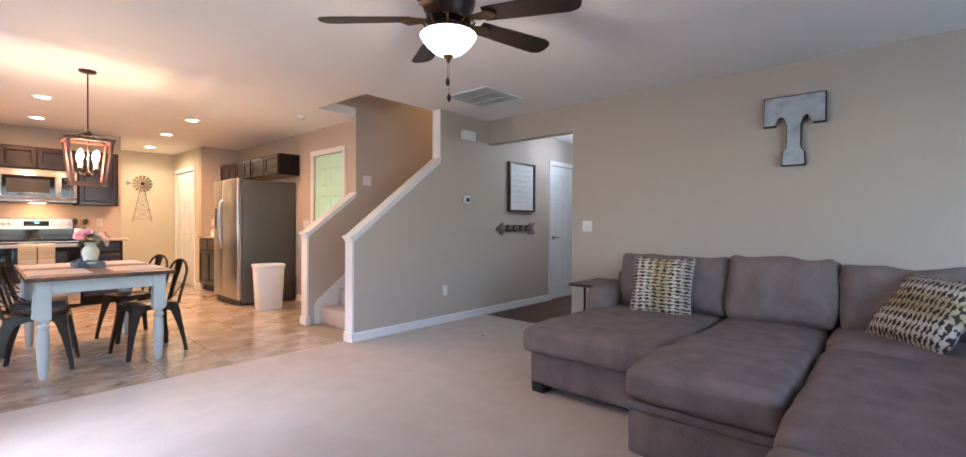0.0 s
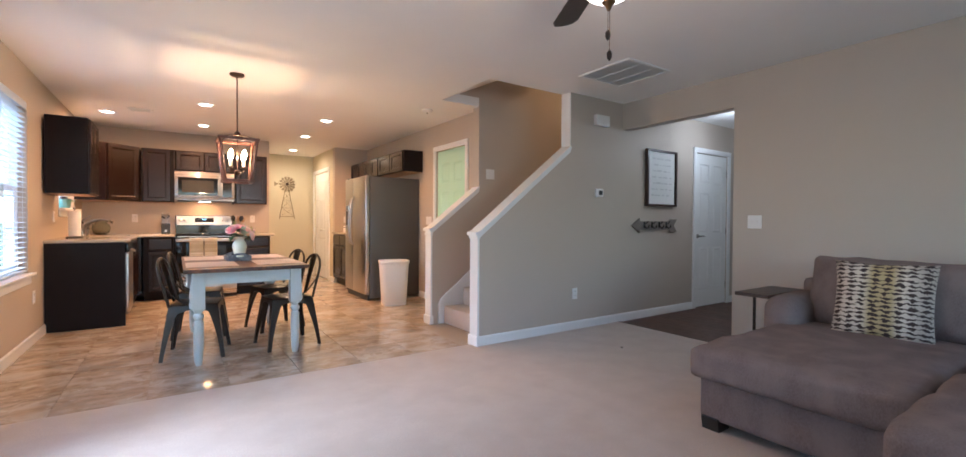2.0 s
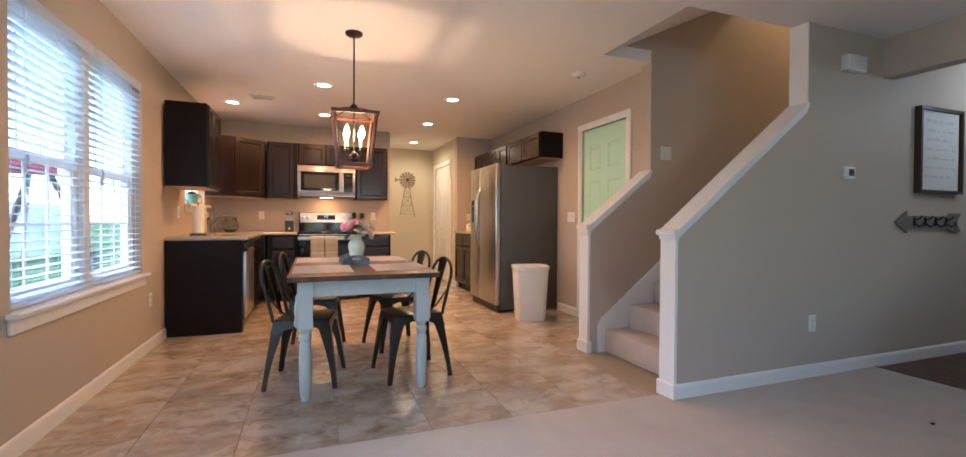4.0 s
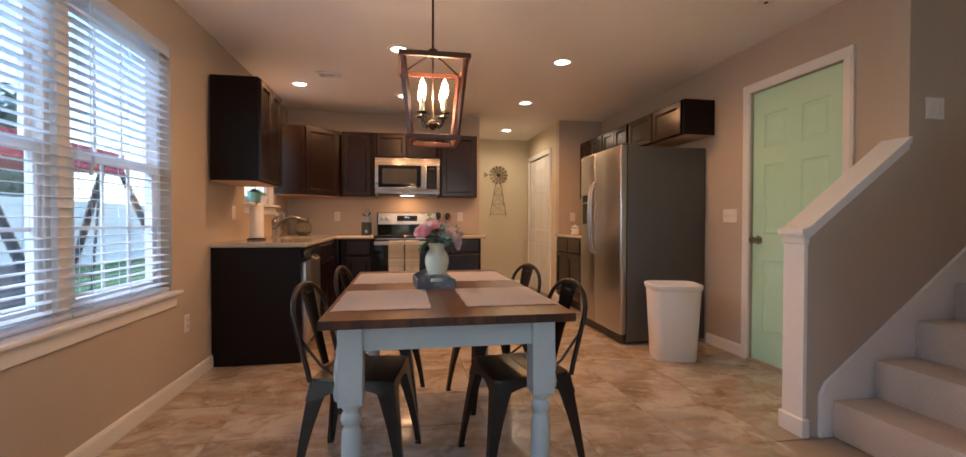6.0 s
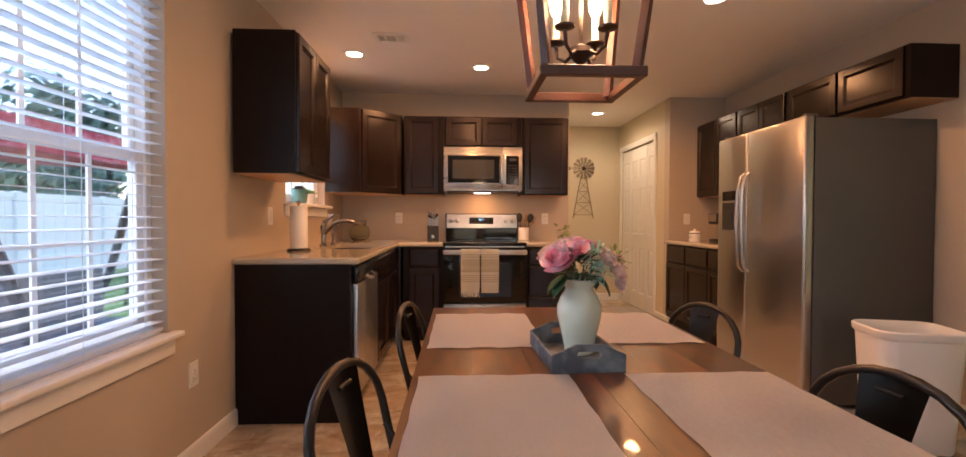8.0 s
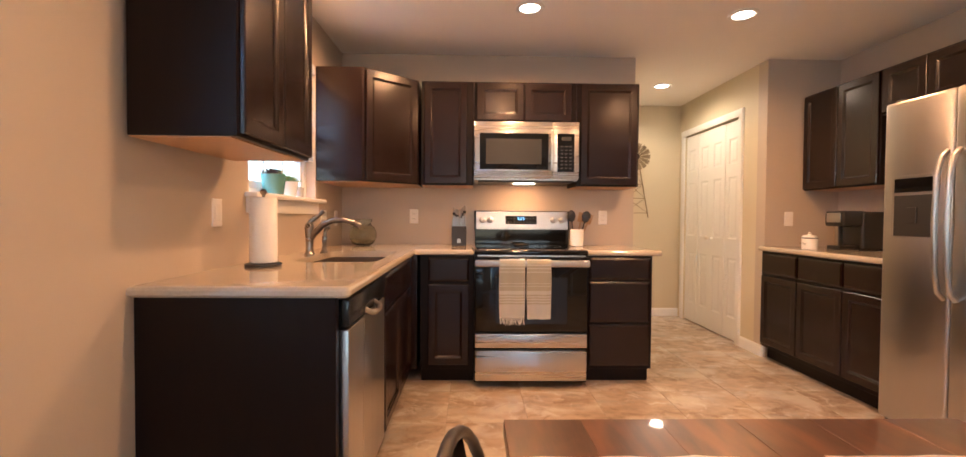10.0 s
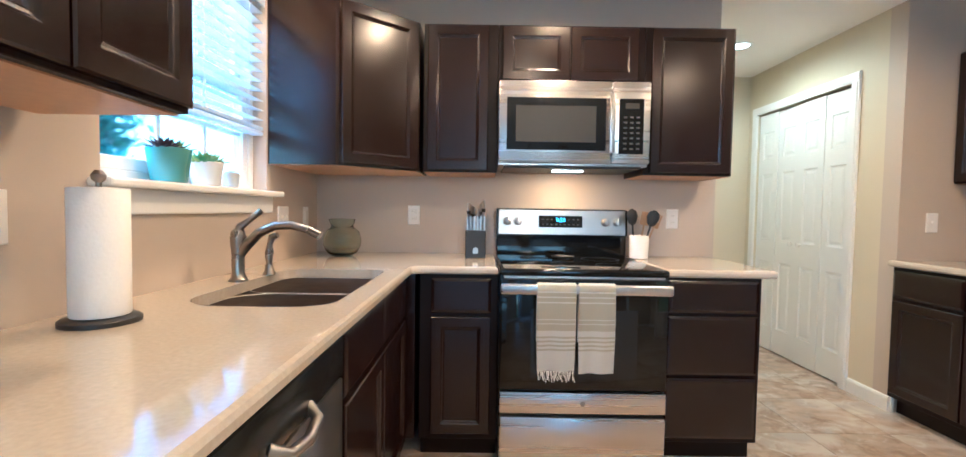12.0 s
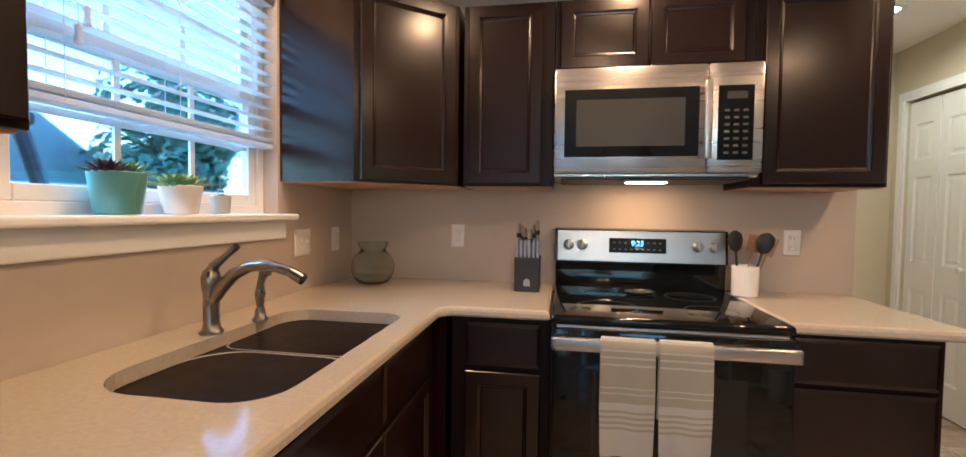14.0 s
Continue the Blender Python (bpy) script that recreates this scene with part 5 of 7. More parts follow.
part("vent_strip", box(B(), (0.02, -0.028, 0.877), (W - 0.02, -0.002, 0.885)), "steel_h", st, "thin steel strip")
part("oven_handle", box(B(), (0.002, -0.088, 0.812), (W - 0.002, -0.066, 0.858), 0.010, 3), "steel_h", st, "wide steel oven handle", True)
for x in (0.03, W - 0.05):
    part("handle_bracket", box(B(), (x, -0.068, 0.822), (x + 0.02, -0.038, 0.85), 0.003), "steel_h", st)
part("lower_trim", box(B(), (0.006, -0.042, 0.27), (W - 0.006, -0.002, 0.366), 0.006, 2), "steel_h", st, "brushed steel strip under the oven door", True)
part("badge", lathe(B(), [(0.012, 0), (0.012, 0.0015), (0.010, 0.002)], 20, pose(W / 2, -0.042, 0.318, 90, 0, 0)), "nickel", st, "round badge", True)
part("storage_drawer", box(B(), (0.006, -0.046, 0.05), (W - 0.006, -0.002, 0.256), 0.010, 2), "steel_h", st, "brushed steel storage drawer", True)
rest = solo("spoon_rest", lathe(B(), [(0.02, 0.0), (0.055, 0.002), (0.064, 0.012), (0.060, 0.013), (0.05, 0.006), (0.01, 0.005)], 24, squash=0.75), "black_plastic", "black oval spoon rest on the cooktop", "spoon rest", (0.86, 9.62, 0.918), smooth=True)


def towel(x, w, z0, label):
    """A folded towel over the oven handle, with woven stripes as bands of its cloth and a fringe."""
    t = thing("dish_towel", label, "towel", (x, 9.17 - 0.077, 0.86), group="dish towels")
    bands = [0, 0.03, 0.036, 0.052, 0.058, 0.075, 0.081, 0.15, 0.154, 0.168, 0.172, 0.20, 0.225, 0.233, 0.243, 0.251, 0.261, 0.269, 0.279, 0.287]
    length = 0.86 - z0
    cuts = sorted(set([0] + bands + [length]))
    cuts = [c for c in cuts if c <= length]
    bm = B()
    nx = 14
    grid = []
    pts = [(0.020, -0.26), (0.021, -0.10), (0.018, -0.01), (0.010, 0.004), (-0.008, 0.005), (-0.016, -0.004)]
    for y, z in pts:
        grid.append([bm.verts.new((w * i / nx, y + 0.001 * math.sin(i * 1.3), z)) for i in range(nx + 1)])
    for c in cuts[1:]:
        grid.append([bm.verts.new((w * i / nx + 0.006 * math.sin(c * 9) * (i / nx - 0.5), -0.019 - 0.006 * math.sin(i * 0.75 + c * 3) * c / length - 0.004 * c, -c)) for i in range(nx + 1)])
    for r in range(len(grid) - 1):
        for i in range(nx):
            f = bm.faces.new((grid[r][i], grid[r][i + 1], grid[r + 1][i + 1], grid[r + 1][i]))
            if r >= len(pts) - 1:
                c = cuts[r - len(pts) + 1]
                k = bands.index(c) if c in bands else -1
                f.material_index = 1 if k >= 0 and k % 2 == 1 else 0
            else:
                f.material_index = 1
    bmesh.ops.solidify(bm, geom=bm.faces[:], thickness=0.004)
    part("cloth", bm, ["towel", "towel_w"], t, "", True)
    return t


tw = towel(0.66, 0.165, 0.485, "beige and white striped fringed dish towel over the oven handle")
bm = B()
for i in range(26):
    x = 0.003 + i * 0.0063
    tube(bm, [(x, -0.025, -0.373), (x + random.uniform(-0.006, 0.006), -0.028, -0.39), (x + random.uniform(-0.01, 0.01), -0.024, -0.405 - random.uniform(0, 0.02))], 0.0016, 4)
part("fringe", bm, "towel_w", tw, "loose white fringe", kind="stuff")
towel(0.84, 0.155, 0.475, "beige and white striped dish towel over the oven handle")

# microwave
mw = thing("microwave", "stainless steel over-range microwave", "microwave", (0.491, 9.445, 1.405), 0)
W = 0.758
part("body", box(B(), (0, 0.012, 0.0), (W, 0.40, 0.420), 0.003), "steel", mw, "steel body")
part("bottom_grille", box(B(), (0.03, 0.01, -0.012), (W - 0.03, 0.36, 0.0), 0.003), "black_plastic", mw, "black underside")
part("door_panel", box(B(), (0.0, -0.022, 0.012), (0.565, 0.011, 0.420), 0.008, 2), "steel_h", mw, "brushed steel door", True)
part("side_panel", box(B(), (0.567, -0.022, 0.012), (W, 0.011, 0.420), 0.008, 2), "steel_h", mw, "brushed steel side panel", True)
part("window", box(B(), (0.04, -0.0245, 0.075), (0.535, -0.0215, 0.335), 0.001), "black_glass", mw, "black glass window")
part("window_mesh", box(B(), (0.085, -0.0252, 0.115), (0.485, -0.0246, 0.295)), "mesh_grey", mw, "grey perforated mesh behind the glass")
part("keypad", box(B(), (0.60, -0.0245, 0.06), (W - 0.035, -0.0215, 0.335), 0.001), "black_glass", mw, "black keypad panel")
part("handle", box(B(), (0.545, -0.060, 0.062), (0.572, -0.046, 0.35), 0.006, 3), "steel", mw, "vertical steel bar handle", True)
for z in (0.08, 0.32):
    part("handle_bracket", box(B(), (0.55, -0.048, z), (0.567, -0.02, z + 0.016)), "steel", mw)
bm = B()
for r in range(7):
    for c in range(3):
        box(bm, (0.622 + 0.032 * c, -0.0252, 0.082 + 0.026 * r), (0.640 + 0.032 * c, -0.0246, 0.091 + 0.026 * r))
part("key_legend", bm, "keys", mw, "grey key marks", kind="stuff")
part("display", box(B(), (0.63, -0.0252, 0.285), (0.70, -0.0246, 0.312)), "mesh_grey", mw, "grey display")
part("hood_lens", box(B(), (0.30, 0.13, -0.016), (0.46, 0.19, -0.0125), 0.001), "glow_can", mw, "lit cooktop lamp")

# fridge
fr = thing("refrigerator", "stainless side-by-side refrigerator with grey sides", "refrigerator", (2.675, 8.525, 0), -90)
FW = 0.90
part("body", box(B(), (0.003, 0.06, 0.03), (FW - 0.003, 0.81, 1.735), 0.006, 2), "fridge_side", fr, "dark grey enamelled body", True)
part("freezer_door", box(B(), (0.0, -0.005, 0.09), (0.352, 0.056, 1.745), 0.014, 3), "steel", fr, "brushed steel freezer door", True)
part("fridge_door", box(B(), (0.356, -0.005, 0.09), (FW, 0.056, 1.745), 0.014, 3), "steel", fr, "brushed steel fridge door", True)
part("kick_plate", box(B(), (0.01, 0.03, 0.015), (FW - 0.01, 0.06, 0.085)), "black_plastic", fr, "black kick plate")
for x in (0.03, FW - 0.07):
    part("hinge_cover", box(B(), (x, 0.02, 1.745), (x + 0.04, 0.10, 1.762), 0.005), "fridge_side", fr, "grey hinge cover")
for x, nm in ((0.327, -1), (0.383, 1)):
    pts = [(x, -0.004, 0.77), (x, -0.035, 0.80), (x, -0.052, 0.90), (x, -0.060, 1.12), (x, -0.052, 1.34), (x, -0.035, 1.43), (x, -0.004, 1.46)]
    part("handle", tube(B(), pts, 0.012, 12), "steel", fr, "long curved steel handle", True)
disp = part("dispenser", box(B(), (0.055, -0.012, 1.05), (0.29, -0.004, 1.36), 0.004, 2), "steel", fr, "water and ice dispenser")
part("recess", box(B(), (0.075, -0.0135, 1.055), (0.27, -0.0115, 1.26)), "black_plastic", disp, "dark recess")
part("keypad", box(B(), (0.075, -0.014, 1.275), (0.27, -0.0118, 1.345)), "black_glass", disp, "dark keypad")
part("lever", box(B(), (0.15, -0.022, 1.12), (0.20, -0.0135, 1.20), 0.003), "black_plastic", disp, "dispenser paddle")


# ---- dining table ----
TX0, TX1, TY0, TY1, TH = 0.545, 1.432, 5.495, 7.00, 0.747
TC = ((TX0 + TX1) / 2, (TY0 + TY1) / 2, 0)
table = thing("dining_table", "farmhouse dining table with a stained plank top and pale turned legs", "dining table", TC)
tw_, tl = TX1 - TX0, TY1 - TY0
n = 6
bm0 = None
for k in range(n):
    w = tw_ / n
    x0 = -tw_ / 2 + k * w
    bm = box(B(), (x0 + 0.0001, -tl / 2, TH - 0.030), (x0 + w - 0.0001, tl / 2, TH), 0.0005)
    part("top_plank", bm, "table_wood", table, "stained brown plank")
for s in (-1, 1):
    part("apron", box(B(), (s * (tw_ / 2 - 0.10) - 0.010, -tl / 2 + 0.15, TH - 0.130), (s * (tw_ / 2 - 0.10) + 0.010, tl / 2 - 0.15, TH - 0.031), 0.002), "table_paint", table, "pale grey painted apron")
    part("apron", box(B(), (-tw_ / 2 + 0.13, s * (tl / 2 - 0.105) - 0.010, TH - 0.130), (tw_ / 2 - 0.13, s * (tl / 2 - 0.105) + 0.010, TH - 0.031), 0.002), "table_paint", table, "pale grey painted apron")
leg_profile = [(0.020, 0), (0.026, 0.02), (0.030, 0.05), (0.034, 0.14), (0.036, 0.24), (0.034, 0.33), (0.025, 0.352), (0.033, 0.362), (0.038, 0.378), (0.033, 0.394), (0.024, 0.402), (0.034, 0.418), (0.034, 0.43)]
for a in (-1, 1):
    for b in (-1, 1):
        x, y = a * (tw_ / 2 - 0.095), b * (tl / 2 - 0.115)
        m = pose(x, y, 0)
        bm = lathe(B(), leg_profile, 20, m)
        box(bm, (x - 0.043, y - 0.043, 0.43), (x + 0.043, y + 0.043, TH - 0.031), 0.003)
        leg = part("leg", bm, "table_paint", table, "pale grey turned leg", True)
        bm = lathe(B(), [(0.004, 0.435), (0.014, 0.445), (0.017, 0.47), (0.011, 0.50), (0.015, 0.53), (0.012, 0.575), (0.006, 0.60), (0.009, 0.615), (0.003, 0.635)], 12, pose(x + a * 0.046, y, 0))
        part("half_spindle", bm, "table_paint", leg, "", True)


def mat_piece(x0, x1, y0, y1):
    bm = B()
    nx, ny = 10, 8
    g = [[bm.verts.new((x0 + (x1 - x0) * i / nx + 0.002 * math.sin(j * 2.3 + x0 * 9), y0 + (y1 - y0) * j / ny + 0.002 * math.sin(i * 1.7 + y0 * 7), 0.001 + (0.0035 * abs(math.sin(x0 * 50 + i)) if i in (0, nx) or j in (0, ny) else 0.0008 * math.sin(i + j * 2) ** 2))) for i in range(nx + 1)] for j in range(ny + 1)]
    for j in range(ny):
        for i in range(nx):
            bm.faces.new((g[j][i], g[j][i + 1], g[j + 1][i + 1], g[j + 1][i]))
    bmesh.ops.solidify(bm, geom=bm.faces[:], thickness=-0.002)
    return solo("placemat", bm, "linen", "pale pinkish linen placemat on the dining table", "placemat", (0, 0, TH + 0.001), group="placemats", smooth=True)


for x0, x1, y0, y1 in ((0.562, 0.925, 5.648, 6.135), (1.062, 1.425, 5.662, 6.135), (0.563, 0.917, 6.372, 6.855), (1.055, 1.415, 6.405, 6.855)):
    mat_piece(x0, x1, y0, y1)
runner = thing("serving_tray", "blue-grey painted wooden tray with handle holes on the dining table", "tray", (0.973, 6.285, TH), 3)
part("tray_base", box(B(), (-0.100, -0.145, 0), (0.100, 0.145, 0.008), 0.001), "slate", runner, "mottled grey tray bottom")
for s in (-1, 1):
    part("side_panel", box(B(), (s * 0.104 - 0.0045, -0.145, 0), (s * 0.104 + 0.0045, 0.145, 0.048), 0.0015), "slate", runner, "low blue-grey side")
    bm = B()
    w0, w1 = s * 0.1505 - 0.005, s * 0.1505 + 0.005
    prism(bm, [(-0.1085, 0), (0.1085, 0), (0.1085, 0.040), (-0.1085, 0.040)], w0, w1)
    prism(bm, [(-0.1085, 0.040), (-0.032, 0.040), (-0.036, 0.050), (-0.032, 0.060), (-0.038, 0.080), (-0.1085, 0.050)], w0, w1)
    prism(bm, [(0.032, 0.040), (0.1085, 0.040), (0.1085, 0.050), (0.038, 0.080), (0.032, 0.060), (0.036, 0.050)], w0, w1)
    prism(bm, [(-0.032, 0.060), (0.032, 0.060), (0.038, 0.080), (-0.038, 0.080)], w0, w1)
    part("handle_panel", bm, "slate", runner, "raised tray end with a handle hole")
for o in runner.children:
    o.data.transform(Matrix.Diagonal((0.87, 0.86, 0.88, 1)))

# vase and flowers
VX, VY, VZ = 0.992, 6.30, TH + 0.0085
vase = thing("vase", "cream glazed vase full of pink, white and sage artificial flowers", "vase", (VX, VY, VZ))
prof = [(0.036, 0), (0.040, 0.004), (0.040, 0.02), (0.050, 0.07), (0.060, 0.12), (0.060, 0.148), (0.050, 0.178), (0.038, 0.198), (0.038, 0.208), (0.050, 0.228), (0.052, 0.234), (0.047, 0.234), (0.034, 0.208), (0.034, 0.196), (0.05, 0.15), (0.03, 0.04)]
part("vase_body", lathe(B(), [(r * 1.02, z * 0.89) for r, z in prof], 36), "cream", vase, "cream glazed ceramic vase", True)
rnd = random.Random(5)


def petal(bm, m, ln, w, cup=0.35):
    rows = []
    for j, (t, s) in enumerate(((0, 0.25), (0.4, 0.85), (0.75, 1.0), (1.0, 0.55))):
        rows.append([bm.verts.new(m @ Vector((ln * t, w * s * u, ln * cup * t * t + w * 0.25 * u * u))) for u in (-0.5, 0, 0.5)])
    for a, b in zip(rows, rows[1:]):
        for i in range(2):
            bm.faces.new((a[i], a[i + 1], b[i + 1], b[i]))


def flower(r, mat, at, way, layers=4, label=""):
    bm = B()
    base = Vector(way).to_track_quat("Z", "Y").to_matrix().to_4x4()
    base.translation = Vector(at)
    for q in range(layers):
        k = 4 + q * 2
        for i in range(k):
            tiltp = 78 - q * (62 / max(1, layers - 1))
            m = base @ pose(0, 0, 0, 0, 0, 360 * i / k + q * 31 + rnd.uniform(-8, 8)) @ pose(0.002, 0, -0.003 * q, 0, -tiltp + rnd.uniform(-8, 8), 0)
            petal(bm, m, r * (0.55 + 0.5 * q / layers), r * (0.62 + 0.25 * q / layers), 0.25)
    return part("flower", bm, mat, vase, label, True)


VT = 0.200
for at, r, mat, lab in (((-0.060, -0.050, 0.080), 0.066, "pink", "large bright pink peony"), ((-0.06, -0.03, 0.125), 0.042, "blush", "blush pink flower"), ((-0.015, 0.0, 0.14), 0.042, "pink", "bright pink flower"),
                        ((0.03, 0.03, 0.125), 0.04, "pink", "bright pink flower"), ((0.075, 0.01, 0.10), 0.034, "blush", "blush pink flower"), ((0.10, -0.02, 0.035), 0.04, "blush", "blush pink flower"), ((0.085, -0.055, 0.045), 0.034, "blush", "blush pink flower"),
                        ((-0.085, 0.03, 0.10), 0.038, "blush", "blush pink flower"), ((0.02, 0.075, 0.09), 0.04, "pink", "bright pink flower"), ((0.12, 0.03, 0.085), 0.026, "blush", "blush pink bud"),
                        ((0.06, -0.055, 0.085), 0.036, "blush", "pale pink flower"), ((-0.02, -0.06, 0.125), 0.040, "pink", "bright pink flower"), ((0.095, -0.045, 0.0), 0.034, "blush", "drooping blush flower")):
    flower(r, mat, (at[0], at[1], VT + at[2] * 0.72), (at[0], at[1], at[2] * 0.7 + 0.03), label=lab)


def leaf(bm, p, way, ln, w, droop=0.3):
    m = Vector(way).to_track_quat("X", "Z").to_matrix().to_4x4()
    m.translation = Vector(p)
    rows = []
    for t, s in ((0, 0.15), (0.3, 0.8), (0.6, 1.0), (0.85, 0.6), (1.0, 0.05)):
        rows.append([bm.verts.new(m @ Vector((ln * t, w * s * u, -ln * droop * t * t + abs(u) * w * 0.3))) for u in (-0.5, 0, 0.5)])
    for a, b in zip(rows, rows[1:]):
        for i in range(2):
            bm.faces.new((a[i], a[i + 1], b[i + 1], b[i]))


for k in range(13):
    a = k * 2 * math.pi / 13 + rnd.uniform(-0.2, 0.2)
    bm = B()
    leaf(bm, (0.042 * math.cos(a), 0.042 * math.sin(a), VT + 0.014), (math.cos(a), math.sin(a), rnd.uniform(-0.7, 0.0) if abs(math.cos(a)) > 0.7 else rnd.uniform(0.2, 0.6)), rnd.uniform(0.045, 0.075), rnd.uniform(0.03, 0.042), 0.5)
    part("green_leaf", bm, "leaf", vase, "dark green leaf", True)


def sprig(c, n, spread, size, mat, name, label):
    bm = B()
    for _ in range(n):
        d = Vector((rnd.gauss(0, 1), rnd.gauss(0, 1), rnd.gauss(0, 1))).normalized()
        p = Vector(c) + d * spread * rnd.uniform(0.3, 1)
        leaf(bm, p, d + Vector((0, 0, 0.3)), size * rnd.uniform(0.6, 1.3), size * 0.6, 0.2)
    part(name, bm, mat, vase, label, kind="stuff")


sprig((0.035, -0.035, VT + 0.070), 190, 0.038, 0.013, "leaf_pale", "hydrangea", "pale sage hydrangea cluster")
sprig((0.045, -0.050, VT + 0.030), 130, 0.032, 0.012, "leaf_pale", "hydrangea", "pale sage hydrangea cluster")
sprig((0.10, 0.0, VT + 0.06), 45, 0.034, 0.018, "leaf_lime", "filler_sprig", "lime green filler sprig")
sprig((-0.05, 0.0, VT + 0.14), 22, 0.026, 0.016, "leaf_lime", "filler_sprig", "lime green filler sprig")
sprig((0.0, 0.0, VT + 0.045), 60, 0.05, 0.03, "leaf", "inner_foliage", "dark green foliage between the flowers")
bm = B()
for k in range(8):
    a = k * 0.785
    tube(bm, [(0.008 * math.cos(a), 0.008 * math.sin(a), 0.05), (0.02 * math.cos(a), 0.02 * math.sin(a), VT), (0.05 * math.cos(a), 0.05 * math.sin(a), VT + 0.05)], 0.002, 5)
part("stems", bm, "leaf", vase, "green stems", kind="stuff")


# ---- metal chairs ----
def metal_chair():
    """A stacking chair of pressed steel: its back to -x, its seat to +x, base at the origin."""
    c = thing("metal_chair", "dark gunmetal stacking metal chair with a hooped back", "chair", group="chairs round the dining table")
    SH = 0.435
    bm = prism(B(), [(-0.17, -0.145), (-0.15, -0.165), (0.15, -0.18), (0.175, -0.16), (0.175, 0.16), (0.15, 0.18), (-0.15, 0.165), (-0.17, 0.145)], SH - 0.012, SH, "z")
    bmesh.ops.bevel(bm, geom=[e for e in bm.edges if abs(e.verts[0].co.z - SH) < 1e-5 and abs(e.verts[1].co.z - SH) < 1e-5], offset=0.010, segments=3, profile=0.5, affect="EDGES")
    for x in (-0.06, 0, 0.06):
        box(bm, (x - 0.004, -0.11, SH), (x + 0.004, 0.11, SH + 0.0025), 0.001)
    part("seat", bm, "gunmetal", c, "pressed metal seat", True)
    # skirt with arched sides
    for s in (-1, 1):
        pts = [(-0.165, SH - 0.012), (0.172, SH - 0.012), (0.185, SH - 0.085)] + [(0.165 - 0.31 * t / 8, SH - 0.085 + 0.045 * math.sin(math.pi * t / 8)) for t in range(9)] + [(-0.185, SH - 0.085)]
        bm = prism(B(), [(u, v) for u, v in pts], s * 0.160 - 0.0015, s * 0.160 + 0.0015)
        for v in bm.verts:
            v.co.y += s * (SH - 0.012 - v.co.z) * 0.22
        part("side_skirt", bm, "gunmetal", c, "arched side skirt")
        pts = [(-0.158, SH - 0.012), (0.158, SH - 0.012), (0.172, SH - 0.085)] + [(0.150 - 0.30 * t / 8, SH - 0.085 + 0.045 * math.sin(math.pi * t / 8)) for t in range(9)] + [(-0.172, SH - 0.085)]
        bm = prism(B(), pts, s * 0.170 - 0.0015, s * 0.170 + 0.0015, "x")
        for v in bm.verts:
            v.co.x += s * (SH - 0.012 - v.co.z) * 0.16
        part("end_skirt", bm, "gunmetal", c, "arched end skirt")
    for a in (-1, 1):
        for b in (-1, 1):
            bm = B()
            rings = []
            for t in range(6):
                u = t / 5
                z = (SH - 0.015) * (1 - u)
                cx, cy = a * (0.158 + 0.058 * u ** 0.9), b * (0.150 + 0.052 * u ** 0.9)
                w = 0.016 + 0.056 * (1 - u) ** 2
                ring = [(cx + a * 0.012, cy + b * 0.012), (cx - a * w, cy + b * 0.012), (cx - a * w, cy + b * 0.004), (cx + a * 0.003, cy + b * 0.002), (cx + a * 0.002, cy - b * w), (cx + a * 0.012, cy - b * w)]
                rings.append([bm.verts.new((x, y, z)) for x, y in ring])
            for p, q in zip(rings, rings[1:]):
                for k in range(6):
                    bm.faces.new((p[k], p[(k + 1) % 6], q[(k + 1) % 6], q[k]))
            bm.faces.new(rings[0])
            bm.faces.new(rings[-1])
            leg = part("leg", bm, "gunmetal", c, "flared pressed metal leg")
            part("rubber_foot", box(B(), (a * 0.212 - 0.012, b * 0.198 - 0.012, 0), (a * 0.212 + 0.012, b * 0.198 + 0.012, 0.012), 0.003), "black_plastic", leg, "black rubber foot")
    # hoop of the back
    hoop = []
    for k in range(25):
        t = -1 + 2 * k / 24
        if abs(t) > 0.5:
            q = (1 - abs(t)) / 0.5
            y, z = math.copysign(0.170 + 0.006 * q, t), SH - 0.01 + q * 0.245
        else:
            ang = math.pi / 2 * t / 0.5
            y, z = 0.176 * math.sin(ang), SH + 0.235 + 0.130 * math.cos(ang)
        hoop.append((-0.158 - 0.10 * max(0, z - SH) / 0.40 - 0.01, y, z))
    part("back_hoop", tube(B(), hoop, 0.0108, 10), "gunmetal", c, "bent tube back hoop", True)
    bm = B()
    rows = []
    for t in range(7):
        u = t / 6
        z = SH + 0.005 + u * 0.350
        w = 0.038 + 0.034 * u ** 1.5
        x = -0.165 - 0.10 * (z - SH) / 0.40 + 0.004
        rows.append([bm.verts.new((x + 0.010 * (v * v - 1), v * w, z)) for v in (-1, -0.5, 0, 0.5, 1)])
    for p, q in zip(rows, rows[1:]):
        for k in range(4):
            bm.faces.new((p[k], p[k + 1], q[k + 1], q[k]))
    bmesh.ops.solidify(bm, geom=bm.faces[:], thickness=0.003)
    splat = part("back_splat", bm, "gunmetal", c, "curved metal back splat", True)
    part("grip_slot", tube(B(), [(-0.243, -0.028, SH + 0.325), (-0.247, 0, SH + 0.325), (-0.243, 0.028, SH + 0.325)], 0.005, 8), "gunmetal", splat, "raised slot rim in the splat", True)
